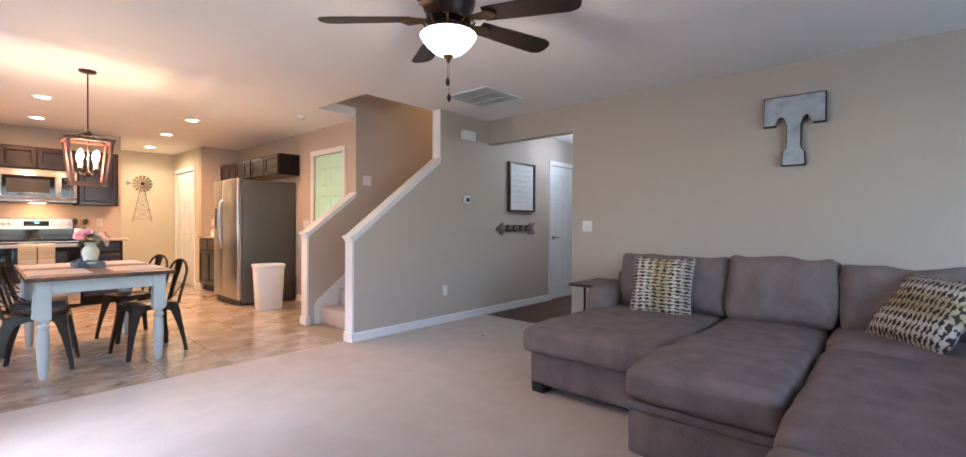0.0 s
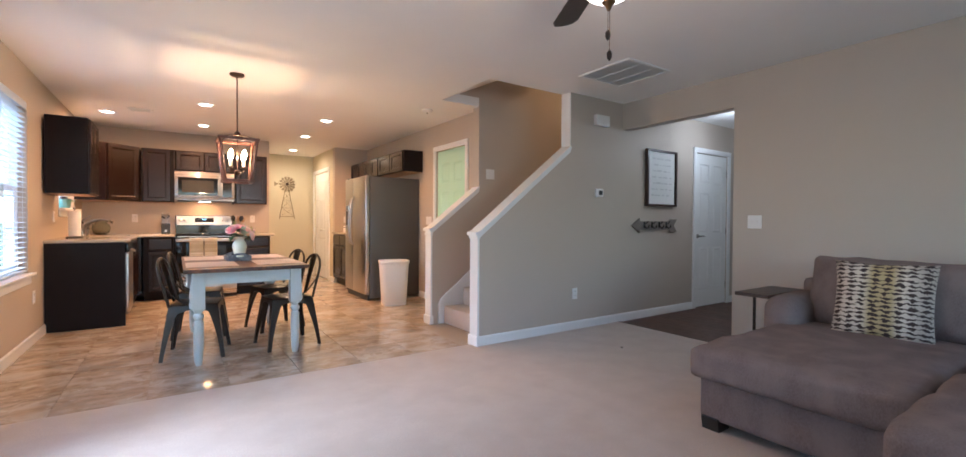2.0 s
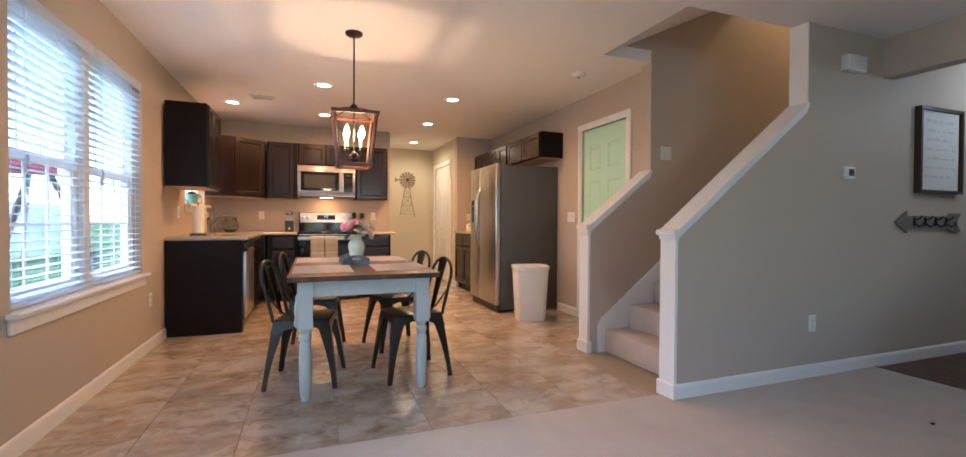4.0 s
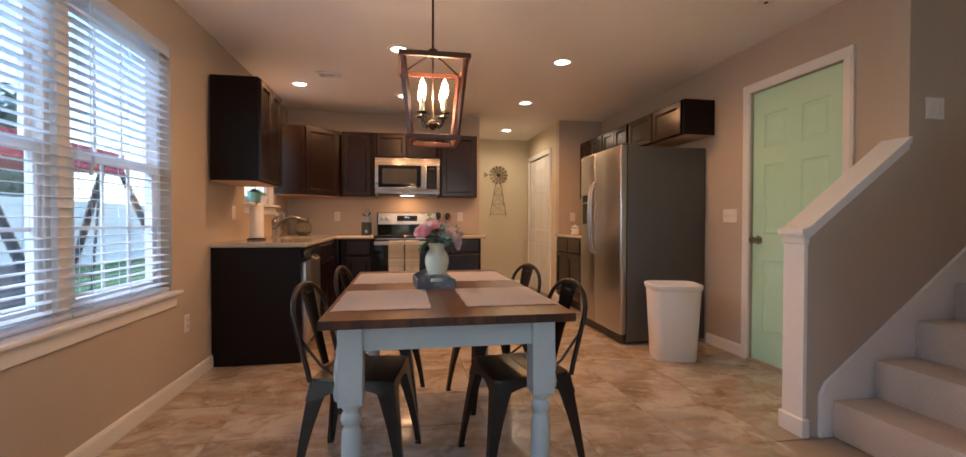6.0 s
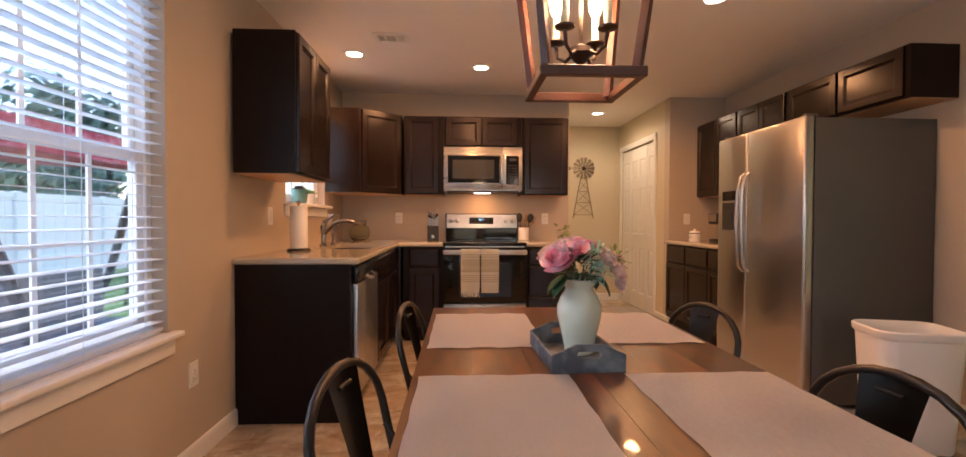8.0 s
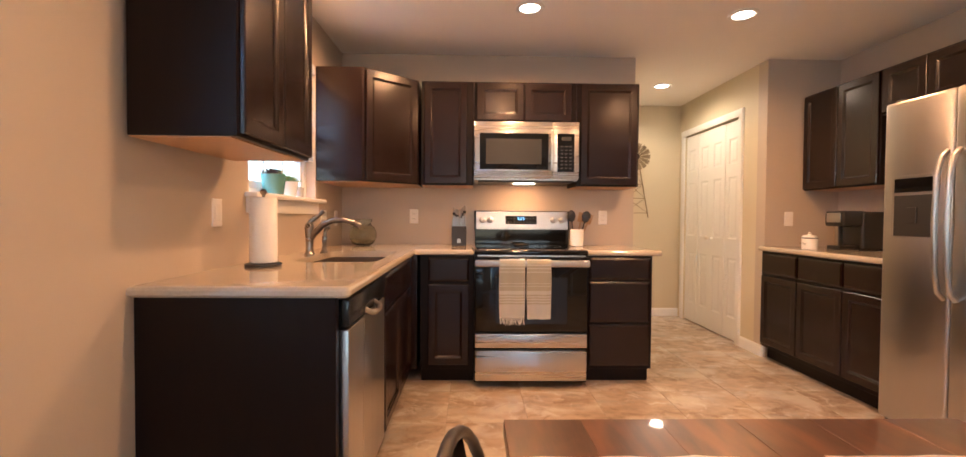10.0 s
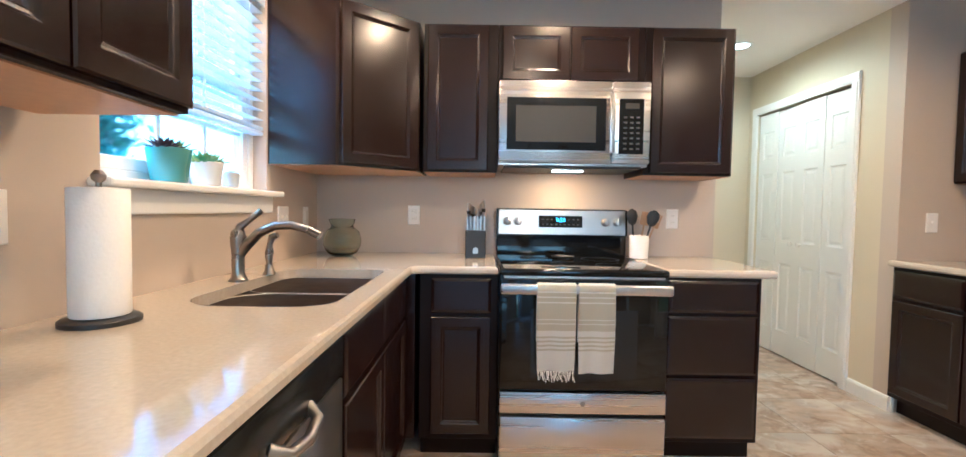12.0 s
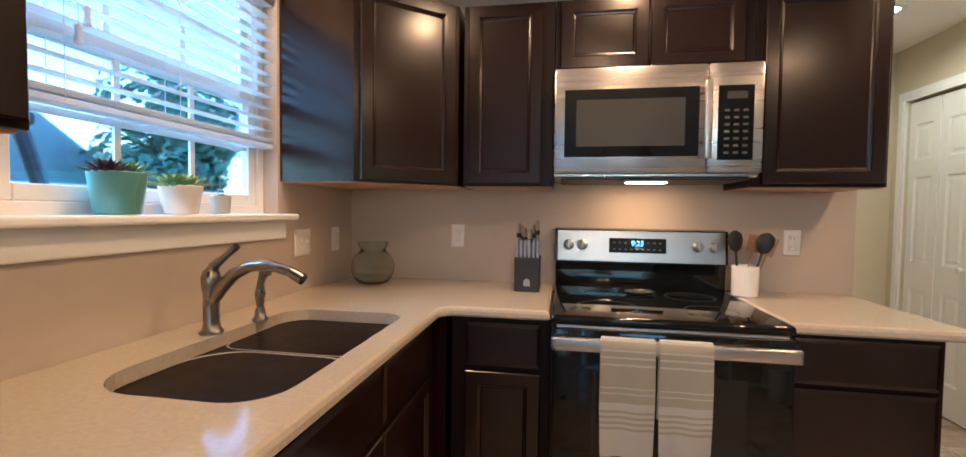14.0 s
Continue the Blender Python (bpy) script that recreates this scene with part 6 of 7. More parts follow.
    for s in (-1, 1):
        part("brace", tube(B(), [(-0.215, s * 0.165, SH + 0.17), (-0.12, s * 0.172, SH + 0.055), (-0.02, s * 0.176, SH - 0.01)], 0.006, 8), "gunmetal", c, "flat diagonal brace", True)
    return c


chair = metal_chair()
CH = [(0.645, 6.01, -11), (0.705, 6.755, -8), (1.335, 5.93, 188), (1.36, 6.69, 194)]
chair.matrix_world = pose(CH[0][0], CH[0][1], 0, 0, 0, CH[0][2])
for x, y, rz in CH[1:]:
    copy_thing(chair, pose(x, y, 0, 0, 0, rz))

# ---- bin beside the fridge ----
bn = thing("wastebasket", "white plastic swing-top style wastebasket without a lid", "trash can", (2.925, 7.24, 0), -14)
bm = B()
rings = []
for s, z in ((0.80, 0.0), (0.82, 0.01), (0.97, 0.545), (1.0, 0.55), (1.03, 0.56), (1.04, 0.585), (1.0, 0.592), (0.94, 0.575), (0.93, 0.55), (0.78, 0.02)):
    pts = round_corner((-0.12, -0.075), 0.06, 180, 270, 4) + round_corner((0.12, -0.075), 0.06, 270, 360, 4) + round_corner((0.12, 0.075), 0.06, 0, 90, 4) + round_corner((-0.12, 0.075), 0.06, 90, 180, 4)
    rings.append([bm.verts.new((x * s * 1.06, (y + 0.02 * math.copysign(1, y) * math.cos(x * 9)) * s * 1.08, z)) for x, y in pts])
for a, b in zip(rings, rings[1:]):
    for k in range(len(a)):
        bm.faces.new((a[k], a[(k + 1) % len(a)], b[(k + 1) % len(a)], b[k]))
bm.faces.new(rings[0])
bm.faces.new(rings[-1])
part("basket", bm, "white", bn, "white plastic tub", True)

# ---- things on the counter ----
CT = 0.9165
pt = thing("paper_towel_holder", "white paper towel roll on a black upright holder", "paper towel roll", (-0.415, 8.12, CT))
part("base", lathe(B(), [(0.074, 0), (0.074, 0.010), (0.068, 0.014), (0.01, 0.015)], 36), "black_plastic", pt, "round black base", True)
part("roll", lathe(B(), [(0.020, 0.017), (0.053, 0.017), (0.055, 0.02), (0.055, 0.290), (0.053, 0.293), (0.020, 0.295), (0.020, 0.28)], 40), "paper_towel", pt, "white paper roll", True)
part("rod", lathe(B(), [(0.006, 0.014), (0.006, 0.30), (0.006, 0.305), (0.013, 0.312), (0.014, 0.322), (0.007, 0.332)], 16), "nickel", pt, "nickel rod with a ball top", True)
jar = thing("glass_jar", "round green glass jar with a thick rim", "jar", (-0.345, 9.61, CT))
part("jar_body", lathe(B(), [(r * 1.12, z * 1.2) for r, z in [(0.045, 0), (0.07, 0.012), (0.088, 0.045), (0.090, 0.075), (0.078, 0.11), (0.055, 0.128), (0.052, 0.14), (0.060, 0.15), (0.062, 0.165), (0.057, 0.166), (0.054, 0.15), (0.050, 0.13), (0.074, 0.109), (0.087, 0.075), (0.085, 0.045), (0.067, 0.016), (0.04, 0.006)]], 36), "glass_green", jar, "green tinted glass", True)
kb = thing("knife_block", "black knife block full of steel-handled knives", "knife block", (0.382, 9.61, CT))
part("block", box(B(), (-0.055, -0.05, 0), (0.055, 0.07, 0.15), 0.004, 2), "black_plastic", kb, "black block")
part("badge", prism(B(), [(-0.014, 0.025), (0.014, 0.025), (0.014, 0.045)] + [(0.014 * math.cos(a), 0.045 + 0.014 * math.sin(a)) for a in (0.6, 1.57, 2.54)] + [(-0.014, 0.045)], -0.0515, -0.0495), "steel", kb, "small silver arched badge")
for k in range(6):
    x = -0.045 + 0.018 * k
    part("steak_knife", box(B(), (x - 0.0055, -0.048, 0.145), (x + 0.0055, -0.034, 0.225), 0.002), "steel", kb, "small steel knife handle")
for k, (x, y, h) in enumerate(((-0.040, 0.0, 0.295), (-0.014, 0.01, 0.275), (0.012, 0.0, 0.265), (0.040, 0.005, 0.31), (-0.026, 0.04, 0.28), (0.024, 0.04, 0.29))):
    kn = part("knife", tube(B(), [(x, y, 0.12), (x, y - 0.004, h * 0.75), (x, y - 0.014, h)], [0.008, 0.010, 0.011], 8, flat=0.7), "steel", kb, "steel knife handle", True)
    part("bolster", tube(B(), [(x, y - 0.007, h * 0.80), (x, y - 0.010, h * 0.86)], 0.0108, 8), "black_plastic", kn, "black band of the handle", True)
ck = thing("utensil_crock", "white ceramic crock holding kitchen utensils", "utensil holder", (1.30, 9.69, CT))
part("crock", lathe(B(), [(0.046, 0), (0.051, 0.004), (0.053, 0.125), (0.051, 0.13), (0.046, 0.128), (0.045, 0.02)], 32), "ceramic", ck, "white ceramic crock", True)
for x, y, lean, rot, kind_, mat in ((-0.026, 0.0, -5, 8, "spoon", "black_plastic"), (0.004, 0.014, 10, 10, "spatula", "pale_wood"), (0.014, -0.012, 15, -12, "spoon", "black_plastic"), (0.026, 0.012, 22, 0, "fork", "pale_wood")):
    m = pose(x, y, 0.03, 0, lean, rot)
    bm = tube(B(), [(0, 0, 0), (0, 0, 0.17)], 0.005, 8, m)
    if kind_ == "spoon":
        lathe(bm, [(0.005, -0.048), (0.022, -0.036), (0.034, 0.0), (0.028, 0.030), (0.008, 0.044)], 16, m @ pose(0, 0, 0.205) @ Matrix.Diagonal((1, 0.35, 1, 1)))
    elif kind_ == "spatula":
        box(bm, (-0.026, -0.003, 0.16), (0.026, 0.003, 0.235), 0.003, 2, m)
    else:
        box(bm, (-0.024, -0.0025, 0.155), (0.024, 0.0025, 0.19), 0.002, 1, m)
        for q in range(4):
            box(bm, (-0.023 + q * 0.0125, -0.0025, 0.188), (-0.016 + q * 0.0125, 0.0025, 0.235), 0.001, 1, m)
    part("utensil", bm, mat, ck, f"{'black nylon' if mat == 'black_plastic' else 'wooden'} {kind_}", True)
can = thing("coffee_canister", "white lidded coffee canister with a dark rim", "canister", (2.96, 9.43, CT))
part("jar_body", lathe(B(), [(0.046, 0), (0.05, 0.004), (0.05, 0.075), (0.048, 0.08)], 28), "ceramic", can, "white enamel canister", True)
part("rim", lathe(B(), [(0.049, 0.08), (0.053, 0.082), (0.053, 0.087), (0.049, 0.089)], 28), "black_plastic", can, "dark rim", True)
part("lid", lathe(B(), [(0.05, 0.089), (0.042, 0.102), (0.012, 0.108), (0.010, 0.114), (0.013, 0.120), (0.006, 0.126)], 28), "ceramic", can, "domed white lid", True)
text("COFFEE", 0.018, "black_plastic", pose(-0.0506, 0, 0.042, 90, 0, -90), can, "lettering", "dark lettering COFFEE")
cm = thing("coffee_maker", "black and silver single-serve coffee maker", "coffee maker", (3.25, 9.44, CT), -90)
part("body", box(B(), (-0.11, 0.04, 0.0), (0.09, 0.24, 0.28), 0.02, 3), "black_plastic", cm, "black plastic body", True)
part("head", box(B(), (-0.10, -0.10, 0.17), (0.08, 0.08, 0.285), 0.02, 3), "black_plastic", cm, "", True)
part("silver_band", box(B(), (-0.075, -0.102, 0.20), (0.055, -0.098, 0.27), 0.001), "steel", cm, "silver front band")
part("drip_tray", box(B(), (-0.07, -0.10, 0.0), (0.05, 0.06, 0.028), 0.006, 2), "black_plastic", cm, "", True)
part("water_tank", box(B(), (-0.155, 0.02, 0.01), (-0.112, 0.22, 0.26), 0.01, 2), "steel", cm, "silver grey water tank", True)

# plants on the sink window sill
SZ = 1.2455


def succulent(name, label, y, r0, r1, h, mat, x=XW + 0.010, kinds=("succulent",), plants=2, big_k=1.0):
    p = thing(name, label, "potted plant", (x, y, SZ), group="sill succulents")
    part("pot", lathe(B(), [(r0 - 0.004, 0), (r0, 0.004), (r1, h - 0.002), (r1 - 0.002, h), (r1 - 0.006, h), (r1 - 0.008, h - 0.012)], 32), mat, p, label.split(" with")[0], True)
    part("soil", lathe(B(), [(r1 - 0.009, h - 0.013), (0.002, h - 0.008)], 20), "soil", p, "dark soil")
    for k in range(plants):
        a = math.pi / 2 + k * math.pi if plants > 1 else 0
        off = r1 * 0.42 if plants > 1 else 0
        c = Vector((off * math.cos(a) * 0.3, off * math.sin(a), h - 0.01))
        big = r1 * (0.85 if plants > 1 else 0.8) * big_k
        for ring in range(4):
            cnt = 5 + ring * 2
            for i in range(cnt):
                el = math.radians(75 - ring * 20)
                az = 2 * math.pi * i / cnt + ring * 0.5
                d = Vector((math.cos(az) * math.cos(el), math.sin(az) * math.cos(el), math.sin(el)))
                tip = c + d * big * (0.7 + 0.15 * ring)
                part("leaf", tube(B(), [c, c + d * big * 0.4, tip], [0.004, big * 0.17, 0.001], 6, flat=0.45), kinds[k % len(kinds)], p, "fleshy dark purple leaf" if kinds[k % len(kinds)] == "succulent_dark" else "fleshy green succulent leaf", True)
    return p


succulent("succulent_pot", "teal glazed pot with two large succulents on the window sill", 8.555, 0.050, 0.062, 0.105, "teal", kinds=("succulent", "succulent_dark"), big_k=1.1)
succulent("succulent_pot", "white faceted pot with two small succulents on the window sill", 8.745, 0.043, 0.057, 0.082, "ceramic", kinds=("leaf_lime", "succulent"), big_k=1.3)
succulent("succulent_pot", "tiny white pot with one small succulent on the window sill", 8.90, 0.027, 0.031, 0.058, "concrete", plants=1)


# ---- wall plates ----
def plate(name, label, category, loc, rz, gangs=1, kind="outlet"):
    w = 0.07 + 0.046 * (gangs - 1)
    p = thing(name, label, category, loc, rz)
    part("cover_plate", rings_rect(B(), -w / 2, w / 2, -0.0575, 0.0575, [(0, 0), (0.001, -0.004), (0.004, -0.006)]), "white", p, "white plastic plate")
    for g in range(gangs):
        x = (g - (gangs - 1) / 2) * 0.046
        if kind == "outlet":
            for z in (-0.02, 0.02):
                f = part("socket", box(B(), (x - 0.017, -0.0085, z - 0.014), (x + 0.017, -0.006, z + 0.014), 0.004, 2), "ceramic", p)
                for dx in (-0.006, 0.006):
                    part("slot", box(B(), (x + dx - 0.001, -0.0088, z - 0.004), (x + dx + 0.001, -0.0084, z + 0.005)), "black_plastic", f)
        elif kind == "toggle":
            part("toggle", box(B(), (x - 0.005, -0.016, -0.004), (x + 0.005, -0.006, 0.012), 0.002), "ceramic", p)
        else:
            part("rocker", box(B(), (x - 0.016, -0.009, -0.033), (x + 0.016, -0.006, 0.033), 0.002), "ceramic", p)
    return p


OUT, SWI = "white plastic duplex wall outlet", "white light switch plate"
plate("wall_outlet", OUT, "outlet", (0.008, YK, 1.138), 0)
plate("wall_outlet", OUT, "outlet", (1.548, YK, 1.138), 0)
plate("light_switch", "white double light switch beside the sink window", "light switch", (XW, 9.385, 1.12), 90, 2, "toggle")
plate("light_switch", "white blank switch plate in the kitchen corner", "light switch", (XW, 9.67, 1.12), 90, 1, "rocker")
plate("light_switch", "white rocker light switch over the counter end", "light switch", (XW, 8.04, 1.145), 90, 1, "rocker")
plate("wall_outlet", "white wall outlet under the dining window", "outlet", (XW, 7.19, 0.41), 90)
plate("light_switch", "white triple light switch beside the mint door", "light switch", (XE, 7.32, 1.125), -90, 3, "toggle")
plate("light_switch", "white light switch in the nook by the coffee corner", "light switch", (3.08, 9.83, 1.14), 0, 1, "toggle")
plate("light_switch", "white double light switch in the stairwell", "light switch", (3.56, 5.90, 1.67), 0, 2, "rocker")
plate("wall_outlet", "white wall outlet low on the stair wall", "outlet", (3.925, YS, 0.375), 0)
plate("light_switch", "white double light switch on the living room wall", "light switch", (XT, 3.465, 1.125), -90, 2, "toggle")
th = thing("thermostat", "white thermostat with a grey screen on the stair wall", "thermostat", (4.265, YS, 1.43))
part("case", box(B(), (-0.058, -0.024, -0.045), (0.058, 0, 0.045), 0.006, 2), "white", th, "white plastic case", True)
part("screen", box(B(), (-0.016, -0.0255, -0.022), (0.042, -0.0238, 0.026), 0.001), "mesh_grey", th, "dark lcd screen")
dc = thing("door_chime", "white box-shaped door chime high on the stair wall", "door chime", (4.28, YS, 2.20))
part("cover", box(B(), (-0.10, -0.055, -0.055), (0.10, 0, 0.055), 0.006, 2), "white", dc, "white plastic cover", True)

# ---- hall wall decorations ----
pic = thing("framed_picture", "dark-framed printed map-like picture on the stair wall", "picture", (5.345, YS, 1.645))
rings_ = [(0, 0), (0, -0.045), (0.024, -0.045), (0.024, -0.020)]
part("frame", rings_rect(B(), -0.29, 0.29, -0.335, 0.335, rings_, cap=False), "dark_wood", pic, "dark deep wooden frame")
part("print", box(B(), (-0.266, -0.022, -0.311), (0.266, -0.016, 0.311)), "paper", pic, "white printed sheet")
bm = B()
rr = random.Random(11)
for r in range(7):
    x = -0.20 + rr.uniform(0, 0.05)
    while x < 0.18:
        w = rr.uniform(0.02, 0.09)
        box(bm, (x, -0.0232, 0.22 - r * 0.072), (min(x + w, 0.21), -0.0222, 0.232 - r * 0.072 + rr.uniform(0, 0.012)))
        x += w + rr.uniform(0.01, 0.04)
part("print_marks", bm, "pale_ink", pic, "faint grey unreadable printing", kind="stuff")
rack = thing("coat_hook_rack", "weathered wooden arrow coat rack with four black hooks", "coat rack", (5.24, YS, 1.08))
arrow = [(-0.43, 0.0), (-0.29, 0.085), (-0.29, 0.05), (0.27, 0.05), (0.30, 0.075), (0.43, 0.075), (0.37, 0.0), (0.43, -0.075), (0.30, -0.075), (0.27, -0.05), (-0.29, -0.05), (-0.29, -0.085)]
part("board", prism(B(), arrow, -0.02, 0.0), "barnwood", rack, "weathered grey arrow-shaped board")
for k in range(4):
    x = -0.21 + 0.14 * k
    bm = tube(B(), [(x, -0.022, 0.035), (x, -0.03, -0.01), (x, -0.055, -0.035), (x, -0.08, -0.02), (x, -0.085, 0.005)], 0.0065, 8)
    tube(bm, [(x, -0.026, 0.02), (x, -0.055, 0.03), (x, -0.07, 0.05)], 0.0055, 8)
    box(bm, (x - 0.014, -0.025, -0.03), (x + 0.014, -0.0195, 0.045), 0.003)
    part("coat_hook", bm, "black", rack, "black cast metal double hook", True)

# windmill in the passage
wm = thing("windmill_wall_art", "galvanised metal farm windmill wall decoration", "wall art", (2.375, 11.40, 1.15))
hub = (0, 0.70)
for k in range(14):
    a = 2 * math.pi * k / 14
    m = pose(0, -0.022, hub[1], 0, math.degrees(-a), 0)
    bm = prism(B(), [(0.035, -0.006), (0.155, -0.024), (0.155, 0.024), (0.035, 0.006)], -0.002, 0.002, m=m @ pose(0, 0, 0, 14, 0, 0))
    part("windmill_blade", bm, "windmill", wm, "galvanised sheet blade")
part("hub", lathe(B(), [(0.03, 0), (0.03, 0.012), (0.012, 0.018)], 18, pose(0, -0.024, hub[1], 90, 0, 0)), "rust", wm, "", True)
for r in (0.075, 0.125):
    part("wheel_ring", tube(B(), arc((0, -0.026, hub[1]), r, 0, 359, 36), 0.003, 5), "windmill", wm)
LX, RX, TXW = -0.12, 0.12, 0.022
for s in (-1, 1):
    part("tower_leg", tube(B(), [(s * 0.145, -0.012, 0.0), (s * 0.022, -0.012, 0.66)], 0.006, 6), "windmill", wm)
for z0, z1 in ((0.05, 0.22), (0.22, 0.38), (0.38, 0.52)):
    w0, w1 = 0.145 - 0.123 * z0 / 0.66, 0.145 - 0.123 * z1 / 0.66
    part("cross_bar", tube(B(), [(-w0, -0.012, z0), (w0, -0.012, z0)], 0.004, 6), "windmill", wm)
    part("cross_brace", tube(B(), [(-w0, -0.012, z0), (w1, -0.012, z1)], 0.003, 6), "windmill", wm)
    part("cross_brace", tube(B(), [(w0, -0.014, z0), (-w1, -0.014, z1)], 0.003, 6), "windmill", wm)
part("tail_vane", prism(B(), [(-0.17, hub[1] - 0.01), (-0.24, hub[1] - 0.045), (-0.24, hub[1] + 0.045), (-0.17, hub[1] + 0.01)], -0.014, -0.011), "windmill", wm, "galvanised tail vane")
part("tail_rod", tube(B(), [(-0.18, -0.0125, hub[1]), (0, -0.0125, hub[1])], 0.004, 6), "windmill", wm)

# letter on the living room wall
lt = thing("wall_letter", "galvanised metal letter T with dark edges on the living room wall", "wall decoration", (XT, 1.64, 1.89), -90)
half = [(0.205, 0.275), (0.205, 0.045), (0.125, 0.045), (0.125, 0.06), (0.115, 0.095), (0.09, 0.115), (0.07, 0.10), (0.06, 0.07), (0.050, 0.04), (0.050, -0.12), (0.054, -0.14), (0.075, -0.17), (0.078, -0.275)]
outline = half + [(-x, z) for x, z in half[::-1]]
part("edge", prism(B(), outline, -0.052, -0.0), "rust", lt, "dark rusted edge band")
inner = [(x - math.copysign(0.007, x), z - (0.007 if z > 0.2 else -0.007 if z < -0.2 or abs(z - 0.045) < 0.001 else 0)) for x, z in outline]
part("face", prism(B(), inner, -0.0545, -0.0515), "galvanised", lt, "galvanised sheet face")


# ---- sectional sofa ----
sofa = thing("sectional_sofa", "taupe chenille sectional sofa with a chaise and loose back cushions", "sofa", (3.4, 1.8, 0))


def S(name, lo, hi, r, puff, seed, label="", n=11, rot=None, rough=0.005):
    o = Vector((3.4, 1.8, 0))
    lo2, hi2 = [a - b for a, b in zip(lo, o)], [a - b for a, b in zip(hi, o)]
    if rot:
        c = Vector([(a + b) / 2 for a, b in zip(lo2, hi2)])
        bm = soft_box(B(), Vector(lo2) - c, Vector(hi2) - c, r, n, puff, rough, seed, Matrix.Translation(c) @ rot)
    else:
        bm = soft_box(B(), lo2, hi2, r, n, puff, rough, seed)
    if name == "back_cushion":
        ys = [v.co.y for v in bm.verts]
        yc, yh = (min(ys) + max(ys)) / 2, (max(ys) - min(ys)) / 2
        zs = [v.co.z for v in bm.verts]
        for v in bm.verts:
            u, t = (v.co.y - yc) / yh, (v.co.z - min(zs)) / (max(zs) - min(zs))
            v.co.z += t ** 3 * (0.034 * abs(u) ** 6 + 0.004 * math.sin(5 * u + seed) - 0.010)
            v.co.x -= 0.012 * math.sin(9 * u + 3 * t + seed) * t * (1 - t) * 2
            crease = noise.noise(Vector((u * 2.2 + seed, t * 5.5 + 2.5 * u, seed * 1.7)))
            v.co.x -= 0.030 * max(0.0, abs(crease) - 0.06) * (1 - 0.5 * t)
            v.co.z += 0.010 * t * t * noise.noise(Vector((u * 3.1, seed * 2.3, 0.5)))
    return part(name, bm, "sofa", sofa, label, True)


S("chaise_base", (2.865, 2.01, 0.055), (4.60, 2.90, 0.29), 0.03, (0, 0, 0), 1, "upholstered chaise base", rough=0.002)
S("chaise_cushion", (2.805, 2.005, 0.275), (4.18, 2.935, 0.452), 0.045, (0.004, 0.004, 0.014), 2, "wide chaise cushion", rough=0.011, n=18)
S("seat_base", (3.35, 1.34, 0.055), (4.60, 2.005, 0.29), 0.03, (0, 0, 0), 3, "upholstered seat base", rough=0.002)
S("seat_cushion", (3.30, 1.35, 0.28), (4.20, 1.995, 0.455), 0.05, (0.005, 0, 0.018), 4, "loose seat cushion")
S("corner_base", (1.15, 0.45, 0.055), (4.60, 1.32, 0.28), 0.03, (0, 0, 0), 5, "upholstered return base", rough=0.002)
for k, (x0, x1) in enumerate(((1.26, 2.01), (2.02, 2.755), (2.765, 3.50), (3.51, 4.20))):
    S("seat_cushion", (x0, 0.62, 0.275), (x1, 1.335, 0.475 + 0.01 * (k % 2)), 0.055, (0, 0.005, 0.020), 6 + k, "loose seat cushion", rough=0.011, n=16)
S("sofa_back", (4.38, 0.45, 0.10), (4.64, 3.0, 0.72), 0.06, (0, 0, 0), 12, "upholstered sofa back")
S("return_back", (1.15, 0.20, 0.10), (4.37, 0.44, 0.72), 0.06, (0, 0, 0), 13, "upholstered sofa back")
S("armrest", (3.80, 2.80, 0.08), (4.60, 3.02, 0.625), 0.09, (0.01, 0.012, 0.01), 14, "rounded upholstered armrest")
S("back_cushion", (4.10, 1.985, 0.42), (4.36, 2.85, 0.87), 0.05, (0.04, 0, 0.006), 15, "slumped loose back cushion", rot=pose(0, 0, 0, 0, 14, 0), rough=0.024, n=20)
S("back_cushion", (4.05, 1.32, 0.43), (4.32, 1.965, 0.915), 0.05, (0.045, 0.004, 0.0), 16, "loose back cushion", rot=pose(0, 0, 0, 0, 12, 0), rough=0.022, n=20)
S("back_cushion", (4.05, 0.62, 0.43), (4.32, 1.30, 0.885), 0.05, (0.045, 0.004, 0.0), 17, "loose back cushion", rot=pose(0, 0, 0, 0, 12, 0), rough=0.024, n=20)
for x, y in ((2.915, 2.83), (2.915, 2.10), (4.52, 2.96), (1.25, 1.24), (4.52, 0.55)):
    part("foot", prism(B(), [(-0.05, 0.0), (0.05, 0.0), (0.065, 0.075), (-0.065, 0.075)], -0.045, 0.045, m=pose(x - 3.4, y - 1.8, 0)), "black_plastic", sofa, "black tapered foot")

ott = thing("storage_ottoman", "taupe chenille storage ottoman pushed against the sectional", "ottoman", (3.02, 1.672, 0))
part("ottoman_base", soft_box(B(), (-0.64, -0.305, 0.06), (0.26, 0.31, 0.285), 0.03, 8, (0, 0, 0), 0.002, 3), "sofa", ott, "upholstered ottoman base", True)
part("ottoman_rim", soft_box(B(), (-0.645, -0.31, 0.275), (0.265, 0.315, 0.325), 0.02, 8, (0, 0, 0), 0.002, 3), "sofa", ott, "upholstered rim below the lid", True)
